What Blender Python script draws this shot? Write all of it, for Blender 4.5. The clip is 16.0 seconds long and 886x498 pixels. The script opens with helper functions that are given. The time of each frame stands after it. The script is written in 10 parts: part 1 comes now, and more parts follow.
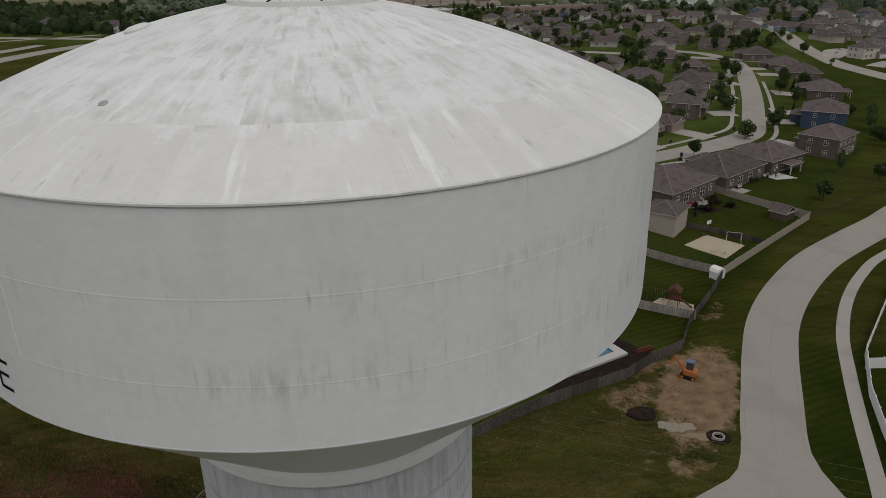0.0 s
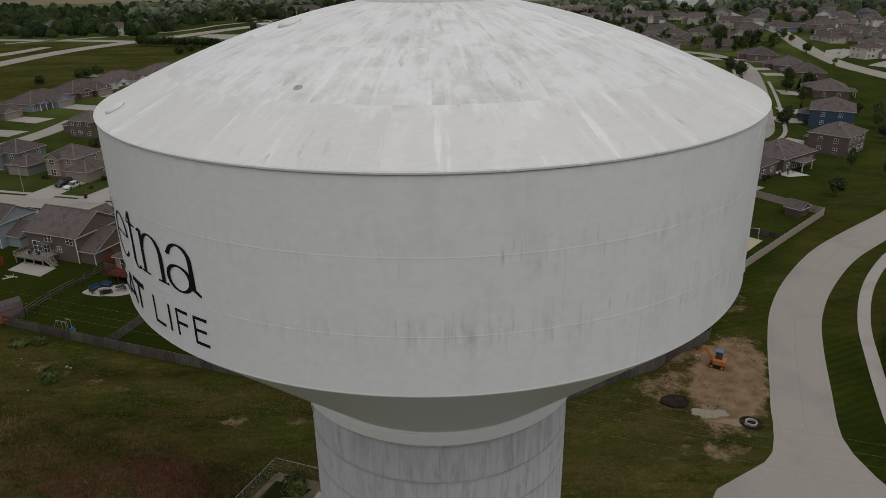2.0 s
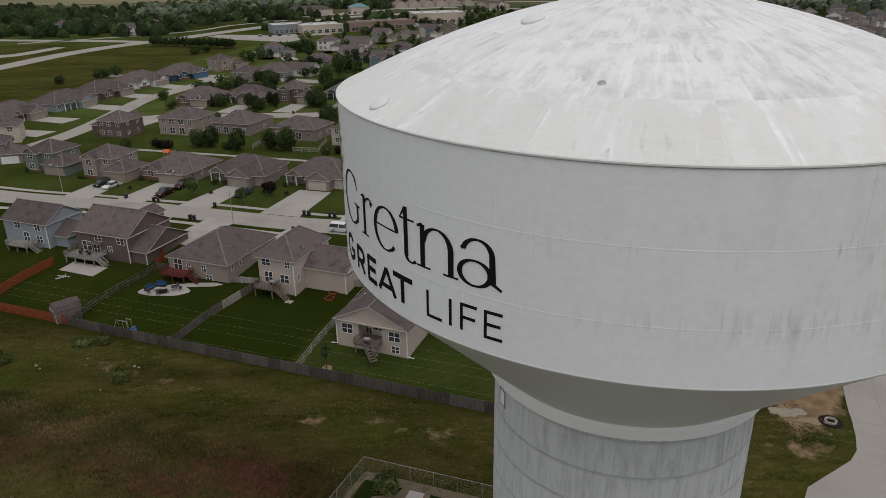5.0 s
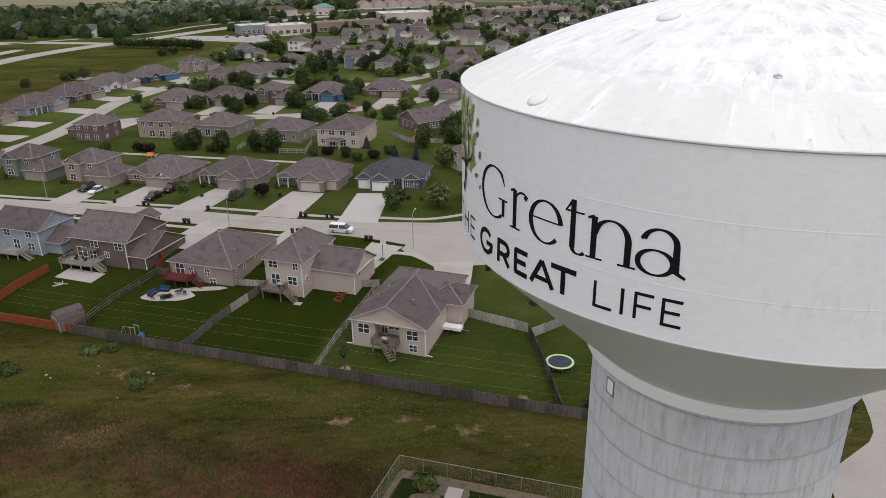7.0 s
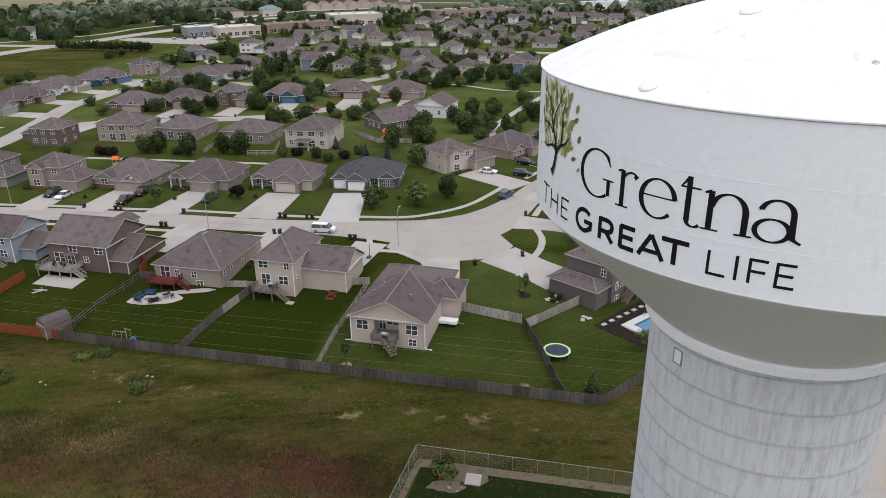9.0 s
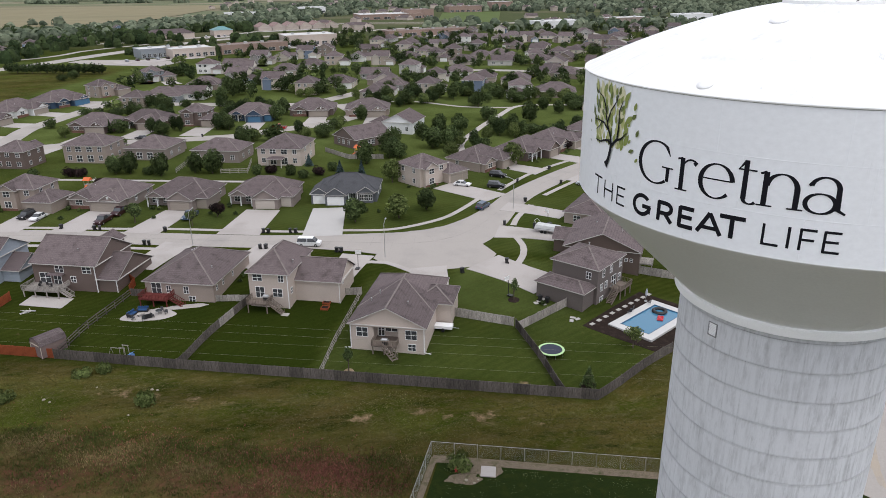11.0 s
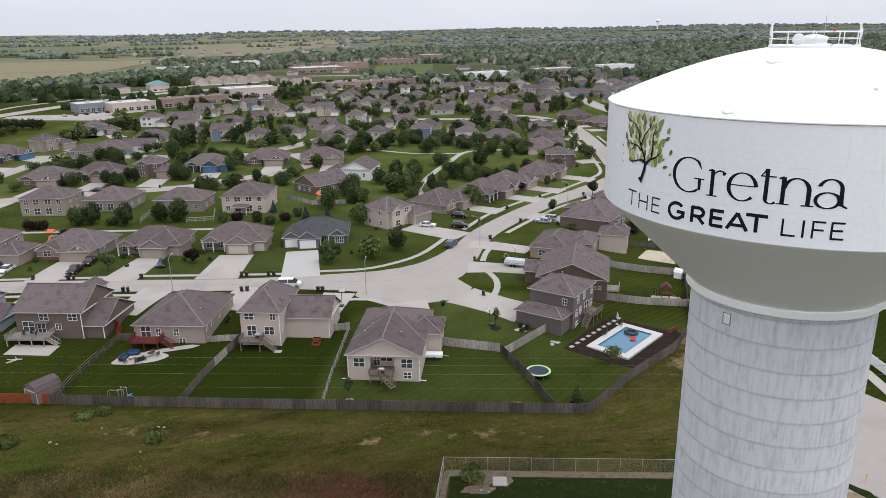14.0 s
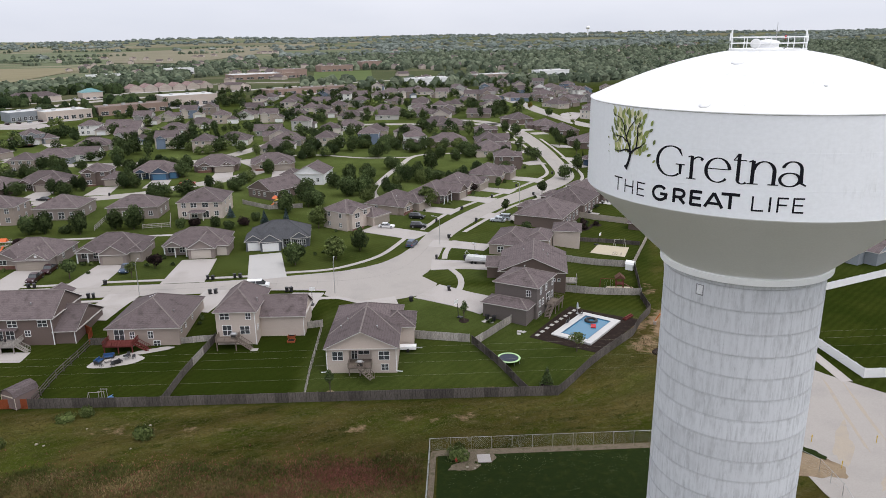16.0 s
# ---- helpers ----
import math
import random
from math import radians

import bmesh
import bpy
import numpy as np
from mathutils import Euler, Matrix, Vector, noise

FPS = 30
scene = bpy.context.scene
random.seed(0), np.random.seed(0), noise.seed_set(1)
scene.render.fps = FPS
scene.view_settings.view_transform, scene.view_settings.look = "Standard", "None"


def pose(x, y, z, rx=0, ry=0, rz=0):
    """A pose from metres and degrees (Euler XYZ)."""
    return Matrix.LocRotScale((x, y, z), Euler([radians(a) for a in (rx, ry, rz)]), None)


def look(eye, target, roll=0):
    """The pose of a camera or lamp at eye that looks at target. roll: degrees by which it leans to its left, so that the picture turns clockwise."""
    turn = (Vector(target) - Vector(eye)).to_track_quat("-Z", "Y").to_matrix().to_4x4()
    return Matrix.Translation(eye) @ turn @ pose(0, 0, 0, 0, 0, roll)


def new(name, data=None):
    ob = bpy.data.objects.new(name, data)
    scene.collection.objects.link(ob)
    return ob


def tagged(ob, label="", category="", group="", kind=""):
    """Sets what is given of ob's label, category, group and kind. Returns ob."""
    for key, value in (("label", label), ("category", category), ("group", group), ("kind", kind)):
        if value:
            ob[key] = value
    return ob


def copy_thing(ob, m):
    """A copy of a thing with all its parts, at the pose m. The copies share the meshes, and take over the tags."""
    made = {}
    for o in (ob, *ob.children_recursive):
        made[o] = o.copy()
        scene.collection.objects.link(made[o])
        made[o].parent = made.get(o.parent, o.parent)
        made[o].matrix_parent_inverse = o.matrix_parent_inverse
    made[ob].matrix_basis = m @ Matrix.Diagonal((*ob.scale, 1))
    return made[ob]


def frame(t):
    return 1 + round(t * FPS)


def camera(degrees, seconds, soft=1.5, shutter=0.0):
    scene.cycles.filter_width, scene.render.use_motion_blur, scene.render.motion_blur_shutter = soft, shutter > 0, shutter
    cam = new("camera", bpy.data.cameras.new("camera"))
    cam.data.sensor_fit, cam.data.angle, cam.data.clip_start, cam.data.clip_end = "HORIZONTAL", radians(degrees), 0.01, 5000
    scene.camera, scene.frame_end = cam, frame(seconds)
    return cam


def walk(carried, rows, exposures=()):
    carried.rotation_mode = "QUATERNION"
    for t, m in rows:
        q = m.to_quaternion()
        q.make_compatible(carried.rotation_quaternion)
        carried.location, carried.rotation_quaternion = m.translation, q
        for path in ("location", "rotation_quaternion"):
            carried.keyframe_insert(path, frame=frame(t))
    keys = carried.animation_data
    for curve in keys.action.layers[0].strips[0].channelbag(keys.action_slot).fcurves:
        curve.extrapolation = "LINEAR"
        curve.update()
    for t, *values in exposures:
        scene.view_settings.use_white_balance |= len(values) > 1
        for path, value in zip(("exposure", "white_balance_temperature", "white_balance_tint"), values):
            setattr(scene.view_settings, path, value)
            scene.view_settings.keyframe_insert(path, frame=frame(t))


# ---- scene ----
cam = camera(62.95, 16.0, 0.75)
walk(cam, [
    (0.0, pose(5.81, -32.52, 56.12, 67.52, 0.76, -0.25)),
    (0.5, pose(4.68, -33.91, 56.10, 67.68, 0.97, -0.30)),
    (1.0, pose(3.27, -34.69, 56.09, 67.67, 1.00, -0.37)),
    (1.5, pose(1.70, -35.05, 56.14, 67.59, 0.79, -0.39)),
    (2.0, pose(0.20, -35.41, 56.15, 67.65, 0.83, -0.57)),
    (2.5, pose(-1.37, -35.49, 56.14, 67.68, 0.85, -0.59)),
    (3.0, pose(-3.05, -35.55, 56.15, 67.68, 0.89, -0.66)),
    (3.5, pose(-4.82, -35.55, 56.15, 67.68, 0.85, -0.70)),
    (4.0, pose(-6.62, -35.53, 56.15, 67.67, 0.84, -0.72)),
    (4.5, pose(-8.49, -35.45, 56.13, 67.67, 0.83, -0.77)),
    (5.0, pose(-10.38, -35.47, 56.14, 67.71, 0.76, -0.77)),
    (7.5, pose(-20.35, -35.91, 56.21, 67.65, 0.71, -5.11)),
    (8.0, pose(-22.26, -36.17, 56.16, 67.67, 0.59, -6.18)),
    (10.5, pose(-32.17, -39.65, 56.10, 68.42, 0.50, -11.73)),
    (11.0, pose(-33.91, -40.44, 56.05, 69.17, 0.57, -12.63)),
    (11.5, pose(-35.81, -41.29, 56.01, 69.96, 0.57, -13.56)),
    (12.0, pose(-37.56, -42.08, 55.98, 70.65, 0.64, -14.46)),
    (12.5, pose(-39.41, -42.98, 55.95, 71.34, 0.63, -15.38)),
    (13.0, pose(-41.10, -43.80, 55.94, 71.94, 0.72, -16.28)),
    (13.5, pose(-42.91, -44.71, 55.96, 72.51, 0.76, -17.22)),
    (14.0, pose(-44.71, -45.63, 55.98, 72.97, 0.79, -18.19)),
    (14.5, pose(-46.36, -46.54, 55.95, 73.31, 0.77, -19.07)),
    (15.0, pose(-48.09, -47.36, 55.97, 73.31, 0.82, -20.16)),
    (15.5, pose(-50.22, -48.40, 56.02, 73.35, 0.77, -21.66)),
    (16.0, pose(-52.15, -49.36, 56.01, 73.38, 0.78, -23.22)),
], exposures=[(0.0, -0.72, 6720, 10), (3.0, -0.68, 6720, 10), (4.4, -0.53, 6660, 10), (5.0, -0.39, 6620, 11), (7.5, 0.32, 6440, 14), (8.0, 0.38, 6380, 14), (10.5, 0.50, 6230, 14), (16.0, 0.57, 6260, 14)])

# ---- sky and light: a bright, closed overcast ----
world = bpy.data.worlds.new("overcast_sky")
scene.world = world
world.use_nodes = True
wn, wl = world.node_tree.nodes, world.node_tree.links
wn.clear()
sky = wn.new("ShaderNodeTexSky")
sky.sky_type, sky.sun_disc = "NISHITA", False
sky.sun_elevation, sky.sun_rotation = radians(52), radians(200)
sky.dust_density, sky.ozone_density, sky.air_density = 4.0, 1.0, 1.0
grey = wn.new("ShaderNodeHueSaturation")
grey.inputs["Saturation"].default_value = 0.12
coord = wn.new("ShaderNodeTexCoord")
flat = wn.new("ShaderNodeMapping")
flat.inputs["Scale"].default_value = (1.0, 1.0, 4.0)
cloud = wn.new("ShaderNodeTexNoise")
cloud.inputs["Scale"].default_value, cloud.inputs["Detail"].default_value = 2.2, 5.0
ramp = wn.new("ShaderNodeValToRGB")
ramp.color_ramp.elements[0].position, ramp.color_ramp.elements[0].color = 0.3, (0.84, 0.86, 0.89, 1)
ramp.color_ramp.elements[1].position, ramp.color_ramp.elements[1].color = 0.7, (1.0, 1.0, 1.0, 1)
deck = wn.new("ShaderNodeMix")
deck.data_type, deck.inputs[0].default_value = "RGBA", 0.82
veil = wn.new("ShaderNodeMix")
veil.data_type, veil.blend_type, veil.inputs[0].default_value = "RGBA", "MULTIPLY", 1.0
veil.inputs[7].default_value = (9.6, 9.8, 10.1, 1)
rise, low_sky, dim = wn.new("ShaderNodeSeparateXYZ"), wn.new("ShaderNodeMapRange"), wn.new("ShaderNodeMix")
for key_, value_ in (("From Min", 0.0), ("From Max", 0.28), ("To Min", 0.74), ("To Max", 1.0)):
    low_sky.inputs[key_].default_value = value_
dim.data_type, dim.blend_type, dim.inputs[0].default_value = "RGBA", "MULTIPLY", 1.0
back = wn.new("ShaderNodeBackground")
back.inputs["Strength"].default_value = 0.094
out = wn.new("ShaderNodeOutputWorld")
wl.new(coord.outputs["Generated"], flat.inputs["Vector"])
wl.new(flat.outputs["Vector"], cloud.inputs["Vector"])
wl.new(cloud.outputs["Fac"], ramp.inputs["Fac"])
wl.new(ramp.outputs["Color"], veil.inputs[6])
wl.new(sky.outputs["Color"], grey.inputs["Color"])
wl.new(grey.outputs["Color"], deck.inputs[6])
wl.new(veil.outputs[2], deck.inputs[7])
wl.new(coord.outputs["Generated"], rise.inputs["Vector"])
wl.new(rise.outputs["Z"], low_sky.inputs["Value"])
wl.new(deck.outputs[2], dim.inputs[6])
wl.new(low_sky.outputs["Result"], dim.inputs[7])
wl.new(dim.outputs[2], back.inputs["Color"])
wl.new(back.outputs["Background"], out.inputs["Surface"])
sun_data = bpy.data.lights.new("sun", "SUN")
sun_data.energy, sun_data.angle, sun_data.color = 0.9, radians(30), (1.0, 0.96, 0.9)
sun = new("sun", sun_data)
sun.matrix_world = look((60, -90, 170), (0, 0, 0))


# ---- small builders ----
class Mesh:
    """Collects corners and faces of one part."""

    def __init__(self):
        self.v, self.f, self.m = [], [], []

    def add(self, vs, fs, m=0):
        n = len(self.v)
        self.v += [tuple(v) for v in vs]
        self.f += [tuple(i + n for i in f) for f in fs]
        self.m += [m] * len(fs)
        return self

    def box(self, x0, x1, y0, y1, z0, z1, m=0):
        vs = [(x, y, z) for z in (z0, z1) for y in (y0, y1) for x in (x0, x1)]
        return self.add(vs, [(0, 2, 3, 1), (4, 5, 7, 6), (0, 1, 5, 4), (2, 6, 7, 3), (0, 4, 6, 2), (1, 3, 7, 5)], m)

    def bar(self, p, q, w, h, m=0):
        """A straight timber from p to q, w wide and h high."""
        p, q = Vector(p), Vector(q)
        d = (q - p).normalized()
        s = d.cross(Vector((0, 0, 1)))
        s = s.normalized() if s.length > 1e-3 else Vector((1, 0, 0))
        u = s.cross(d)
        vs = [e + s * a * w / 2 + u * b * h / 2 for e in (p, q) for a, b in ((-1, -1), (1, -1), (1, 1), (-1, 1))]
        return self.add(vs, [(3, 2, 1, 0), (4, 5, 6, 7), (0, 1, 5, 4), (1, 2, 6, 5), (2, 3, 7, 6), (3, 0, 4, 7)], m)

    def tube(self, p, q, r0, r1=None, n=8, m=0):
        p, q, r1 = Vector(p), Vector(q), r0 if r1 is None else r1
        d = (q - p).normalized()
        s = d.orthogonal().normalized()
        u = d.cross(s)
        ring = [(math.cos(2 * math.pi * i / n), math.sin(2 * math.pi * i / n)) for i in range(n)]
        vs = [e + (s * a + u * b) * r for e, r in ((p, r0), (q, r1)) for a, b in ring]
        fs = [(i, (i + 1) % n, n + (i + 1) % n, n + i) for i in range(n)]
        return self.add(vs, fs + [tuple(range(n))[::-1], tuple(range(n, 2 * n))], m)

    def lathe(self, profile, n, m=0, a0=0.0, a1=2 * math.pi, centre=(0, 0)):
        whole = abs(a1 - a0 - 2 * math.pi) < 1e-6
        k = n if whole else n + 1
        vs = [(centre[0] + r * math.cos(a0 + (a1 - a0) * i / n), centre[1] + r * math.sin(a0 + (a1 - a0) * i / n), z) for r, z in profile for i in range(k)]
        fs = [(j * k + i, j * k + (i + 1) % k, (j + 1) * k + (i + 1) % k, (j + 1) * k + i) for j in range(len(profile) - 1) for i in range(n)]
        return self.add(vs, fs, m)

    def prism(self, loop, z0, z1, m=0):
        n = len(loop)
        vs = [(x, y, z0) for x, y in loop] + [(x, y, z1) for x, y in loop]
        return self.add(vs, [(i, (i + 1) % n, n + (i + 1) % n, n + i) for i in range(n)] + [tuple(range(n))[::-1], tuple(range(n, 2 * n))], m)

    def data(self, name, mats, smooth=False):
        me = bpy.data.meshes.new(name)
        me.from_pydata(self.v, [], self.f)
        for mt in mats if isinstance(mats, (list, tuple)) else [mats]:
            me.materials.append(mt)
        me.polygons.foreach_set("material_index", self.m)
        if smooth:
            me.polygons.foreach_set("use_smooth", [True] * len(self.f))
        me.update()
        return me


def part(name, mesh, material, parent, label="", smooth=False, at=None):
    """One mesh object under a thing or a part; mesh: a Mesh or shared mesh data."""
    me = mesh.data(name, material, smooth) if isinstance(mesh, Mesh) else mesh
    ob = new(name, me)
    ob.parent = parent
    if at is not None:
        ob.matrix_local = at
    return tagged(ob, label)


def thing(name, label, category, m=None, group="", kind=""):
    ob = new(name)
    ob.empty_display_size = 0.3
    if m is not None:
        ob.matrix_world = m
    return tagged(ob, label, category, group, kind)


def solid(name, mesh, material, label, category="", group="", kind="", smooth=False, m=None):
    """A thing of one mesh."""
    ob = new(name, mesh.data(name, material, smooth) if isinstance(mesh, Mesh) else mesh)
    if m is not None:
        ob.matrix_world = m
    return tagged(ob, label, category, group, kind)


# ---- lie of the land ----
def smooth(a, b, x):
    u = np.clip((x - a) / (b - a), 0.0, 1.0)
    return u * u * (3 - 2 * u)


def height(x, y):
    """Ground height: level round the tower, a swale at the yard fence, a rise to the streets."""
    d = 0.358 * (x - 7) + 0.933 * (y - 42)
    e = x - 0.63 * (y - 90)
    near = -1.5 * np.exp(-((d / 7) ** 2)) * (1 - smooth(10, 30, x)) + 1.7 * smooth(12, 42, d) * (1 - smooth(22, 50, e))
    far = 1.3 * smooth(110, 250, d) + smooth(900, 3500, d) * (6 * np.sin(x / 420 + 1) * np.sin(y / 510) + 4 * np.sin(x / 230) + 2) + 34 * smooth(1400, 4700, d)
    return near + far


def ground_at(x, y, up=0.0, yaw=0.0):
    return pose(x, y, float(height(x, y)) + up, 0, 0, yaw)


# ---- materials ----
def material(name, colour, rough=0.8, metal=0.0, vary=0.15, scale=3.0, fine=30.0, bump=0.15, second=None, cover=0.5, per_object=0.0, stretch=(1, 1, 1), spec=0.5, depth=0.02):
    """A surface with grain at two scales; second: the colour of its stains; per_object: how far alike things differ in tone."""
    mt = bpy.data.materials.new(name)
    mt.use_nodes = True
    n, l = mt.node_tree.nodes, mt.node_tree.links
    b = n["Principled BSDF"]
    b.inputs["Roughness"].default_value, b.inputs["Metallic"].default_value = rough, metal
    b.inputs["Specular IOR Level"].default_value = spec if rough < 0.75 else spec * 0.2
    tc, mp = n.new("ShaderNodeTexCoord"), n.new("ShaderNodeMapping")
    mp.inputs["Scale"].default_value = stretch
    l.new(tc.outputs["Object"], mp.inputs["Vector"])
    big, small = n.new("ShaderNodeTexNoise"), n.new("ShaderNodeTexNoise")
    big.inputs["Scale"].default_value, big.inputs["Detail"].default_value = 1.0 / scale, 6.0
    small.inputs["Scale"].default_value, small.inputs["Detail"].default_value = fine / scale, 4.0
    for t in (big, small):
        l.new(mp.outputs["Vector"], t.inputs["Vector"])
    base = n.new("ShaderNodeMix")
    base.data_type = "RGBA"
    other = second or tuple(c * 0.6 for c in colour)
    base.inputs[6].default_value, base.inputs[7].default_value = (*colour, 1), (*other, 1)
    edge = n.new("ShaderNodeMapRange")
    edge.inputs["From Min"].default_value, edge.inputs["From Max"].default_value = 0.35 + 0.3 * (1 - cover), 0.6 + 0.3 * (1 - cover)
    edge.inputs["To Max"].default_value = 1.0 if second else min(1.0, vary * 3)
    l.new(big.outputs["Fac"], edge.inputs["Value"])
    l.new(edge.outputs["Result"], base.inputs[0])
    tone = n.new("ShaderNodeMapRange")
    tone.inputs["From Min"].default_value, tone.inputs["From Max"].default_value = 0.25, 0.75
    tone.inputs["To Min"].default_value, tone.inputs["To Max"].default_value = 1 - vary, 1 + vary
    l.new(small.outputs["Fac"], tone.inputs["Value"])
    mul = n.new("ShaderNodeMix")
    mul.data_type, mul.blend_type, mul.inputs[0].default_value = "RGBA", "MULTIPLY", 1.0
    l.new(base.outputs[2], mul.inputs[6])
    l.new(tone.outputs["Result"], mul.inputs[7])
    last = mul.outputs[2]
    if per_object:
        info, rng = n.new("ShaderNodeObjectInfo"), n.new("ShaderNodeMapRange")
        rng.inputs["To Min"].default_value, rng.inputs["To Max"].default_value = 1 - per_object, 1 + per_object
        l.new(info.outputs["Random"], rng.inputs["Value"])
        mul2 = n.new("ShaderNodeMix")
        mul2.data_type, mul2.blend_type, mul2.inputs[0].default_value = "RGBA", "MULTIPLY", 1.0
        l.new(last, mul2.inputs[6])
        l.new(rng.outputs["Result"], mul2.inputs[7])
        last = mul2.outputs[2]
    l.new(last, b.inputs["Base Color"])
    if bump:
        bp = n.new("ShaderNodeBump")
        bp.inputs["Strength"].default_value, bp.inputs["Distance"].default_value = bump, depth
        l.new(small.outputs["Fac"], bp.inputs["Height"])
        l.new(bp.outputs["Normal"], b.inputs["Normal"])
    return mt


def banded(mt, spacing, axis="Z", strength=0.4, dark=0.75):
    """Adds courses (siding laps, shingle rows) across one axis: relief and a thin line at every lap."""
    n, l = mt.node_tree.nodes, mt.node_tree.links
    b = n["Principled BSDF"]
    tc, sep, div, frac = n.new("ShaderNodeTexCoord"), n.new("ShaderNodeSeparateXYZ"), n.new("ShaderNodeMath"), n.new("ShaderNodeMath")
    div.operation, frac.operation = "DIVIDE", "FRACT"
    div.inputs[1].default_value = spacing
    l.new(tc.outputs["Object"], sep.inputs["Vector"])
    l.new(sep.outputs[axis], div.inputs[0])
    l.new(div.outputs[0], frac.inputs[0])
    line = n.new("ShaderNodeMapRange")
    line.inputs["From Min"].default_value, line.inputs["From Max"].default_value = 0.0, 0.16
    line.inputs["To Min"].default_value, line.inputs["To Max"].default_value = dark, 1.0
    l.new(frac.outputs[0], line.inputs["Value"])
    mul = n.new("ShaderNodeMix")
    mul.data_type, mul.blend_type, mul.inputs[0].default_value = "RGBA", "MULTIPLY", 1.0
    old = b.inputs["Base Color"].links[0].from_socket
    l.new(old, mul.inputs[6])
    l.new(line.outputs["Result"], mul.inputs[7])
    l.new(mul.outputs[2], b.inputs["Base Color"])
    bp = n.new("ShaderNodeBump")
    bp.inputs["Strength"].default_value, bp.inputs["Distance"].default_value = strength, 0.02
    l.new(frac.outputs[0], bp.inputs["Height"])
    if b.inputs["Normal"].links:
        l.new(b.inputs["Normal"].links[0].from_socket, bp.inputs["Normal"])
    l.new(bp.outputs["Normal"], b.inputs["Normal"])
    return mt


def siding(name, colour):
    return banded(material(name, colour, 0.6, vary=0.06, scale=4, bump=0.05), 0.17, strength=0.5, dark=0.8)


def tinted(name, colours, **more):
    """One material whose colour differs from thing to thing, out of a short row of colours."""
    mt = material(name, colours[0], **more)
    n, l = mt.node_tree.nodes, mt.node_tree.links
    info, ramp_ = n.new("ShaderNodeObjectInfo"), n.new("ShaderNodeValToRGB")
    ramp_.color_ramp.interpolation = "CONSTANT"
    els = ramp_.color_ramp.elements
    while len(els) < len(colours):
        els.new(0.5)
    for i, c in enumerate(colours):
        els[i].position, els[i].color = i / len(colours), (*c, 1)
    l.new(info.outputs["Random"], ramp_.inputs["Fac"])
    for node in n:
        if node.type == "MIX" and node.blend_type == "MIX":
            l.new(ramp_.outputs["Color"], node.inputs[6])
            dk = n.new("ShaderNodeMix")
            dk.data_type, dk.blend_type, dk.inputs[0].default_value = "RGBA", "MULTIPLY", 1.0
            dk.inputs[7].default_value = (0.8, 0.8, 0.8, 1)
            l.new(ramp_.outputs["Color"], dk.inputs[6])
            l.new(dk.outputs[2], node.inputs[7])
            break
    return mt


ROOF = banded(material("shingle", (0.123, 0.099, 0.098), 0.9, vary=0.34, scale=1.6, fine=9, bump=0.3, per_object=0.18), 0.22, dark=0.6)
RIDGE = material("cap_shingle", (0.185, 0.158, 0.148), 0.9, vary=0.3, scale=0.6, fine=6, bump=0.3)
ROOF_BLUE = banded(material("shingle_slate", (0.074, 0.075, 0.08), 0.9, vary=0.25, scale=2.5, fine=14, bump=0.3), 0.22, dark=0.75)
CONCRETE = material("paving_concrete", (0.386, 0.356, 0.332), 0.85, vary=0.09, scale=7, fine=40, bump=0.1, second=(0.31, 0.285, 0.26), cover=0.5)
PALE_CONCRETE = material("pale_drive_concrete", (0.42, 0.405, 0.385), 0.85, vary=0.07, scale=6, fine=40, bump=0.08)
NEW_CONCRETE = material("new_concrete", (0.52, 0.51, 0.49), 0.8, vary=0.05, scale=5, fine=40, bump=0.08)
ROAD = material("road_concrete", (0.345, 0.318, 0.290), 0.85, vary=0.08, scale=9, fine=50, bump=0.1, second=(0.285, 0.265, 0.245), cover=0.45)
JOINT = material("joint_sealant", (0.28, 0.263, 0.246), 0.9, vary=0.3, scale=1)
WHITE = material("white_paint", (0.78, 0.78, 0.77), 0.5, vary=0.05, scale=2, bump=0.05)
GLASS = material("window_glass", (0.05, 0.054, 0.058), 0.08, vary=0.1, bump=0.0, spec=0.6)
CEDAR = material("stained_fence", (0.22, 0.06, 0.025), 0.85, vary=0.25, scale=1.0, fine=12, bump=0.3)
GREYWOOD = material("weathered_wood", (0.10, 0.088, 0.078), 0.9, vary=0.5, scale=0.35, fine=6, bump=0.35, per_object=0.3, stretch=(1, 1, 0.15))
PALEWOOD = material("bleached_wood", (0.32, 0.295, 0.265), 0.9, vary=0.45, scale=0.4, fine=6, bump=0.3, per_object=0.22, stretch=(1, 1, 0.2))
DECKWOOD = material("deck_wood", (0.19, 0.155, 0.13), 0.85, vary=0.25, scale=1.0, fine=12, bump=0.3)
REDWOOD = material("red_deck_wood", (0.13, 0.035, 0.03), 0.8, vary=0.2, scale=1.0, fine=12, bump=0.3)
VINYL = material("white_vinyl", (0.82, 0.82, 0.81), 0.45, vary=0.04, scale=2, bump=0.02)
TANVINYL = material("tan_vinyl", (0.38, 0.335, 0.28), 0.5, vary=0.06, scale=2, bump=0.02)
BLACK = material("black_plastic", (0.015, 0.015, 0.016), 0.5, vary=0.2, scale=0.5, bump=0.05)
STEEL = material("galvanised_steel", (0.5, 0.5, 0.5), 0.4, metal=0.8, vary=0.1, scale=0.5, bump=0.03)
MULCH = material("dark_mulch", (0.022, 0.015, 0.012), 1.0, vary=0.45, scale=1.2, fine=14, bump=0.6, second=(0.04, 0.028, 0.022))
STONE = material("flagstone", (0.4, 0.38, 0.35), 0.85, vary=0.15, scale=0.8, bump=0.2)
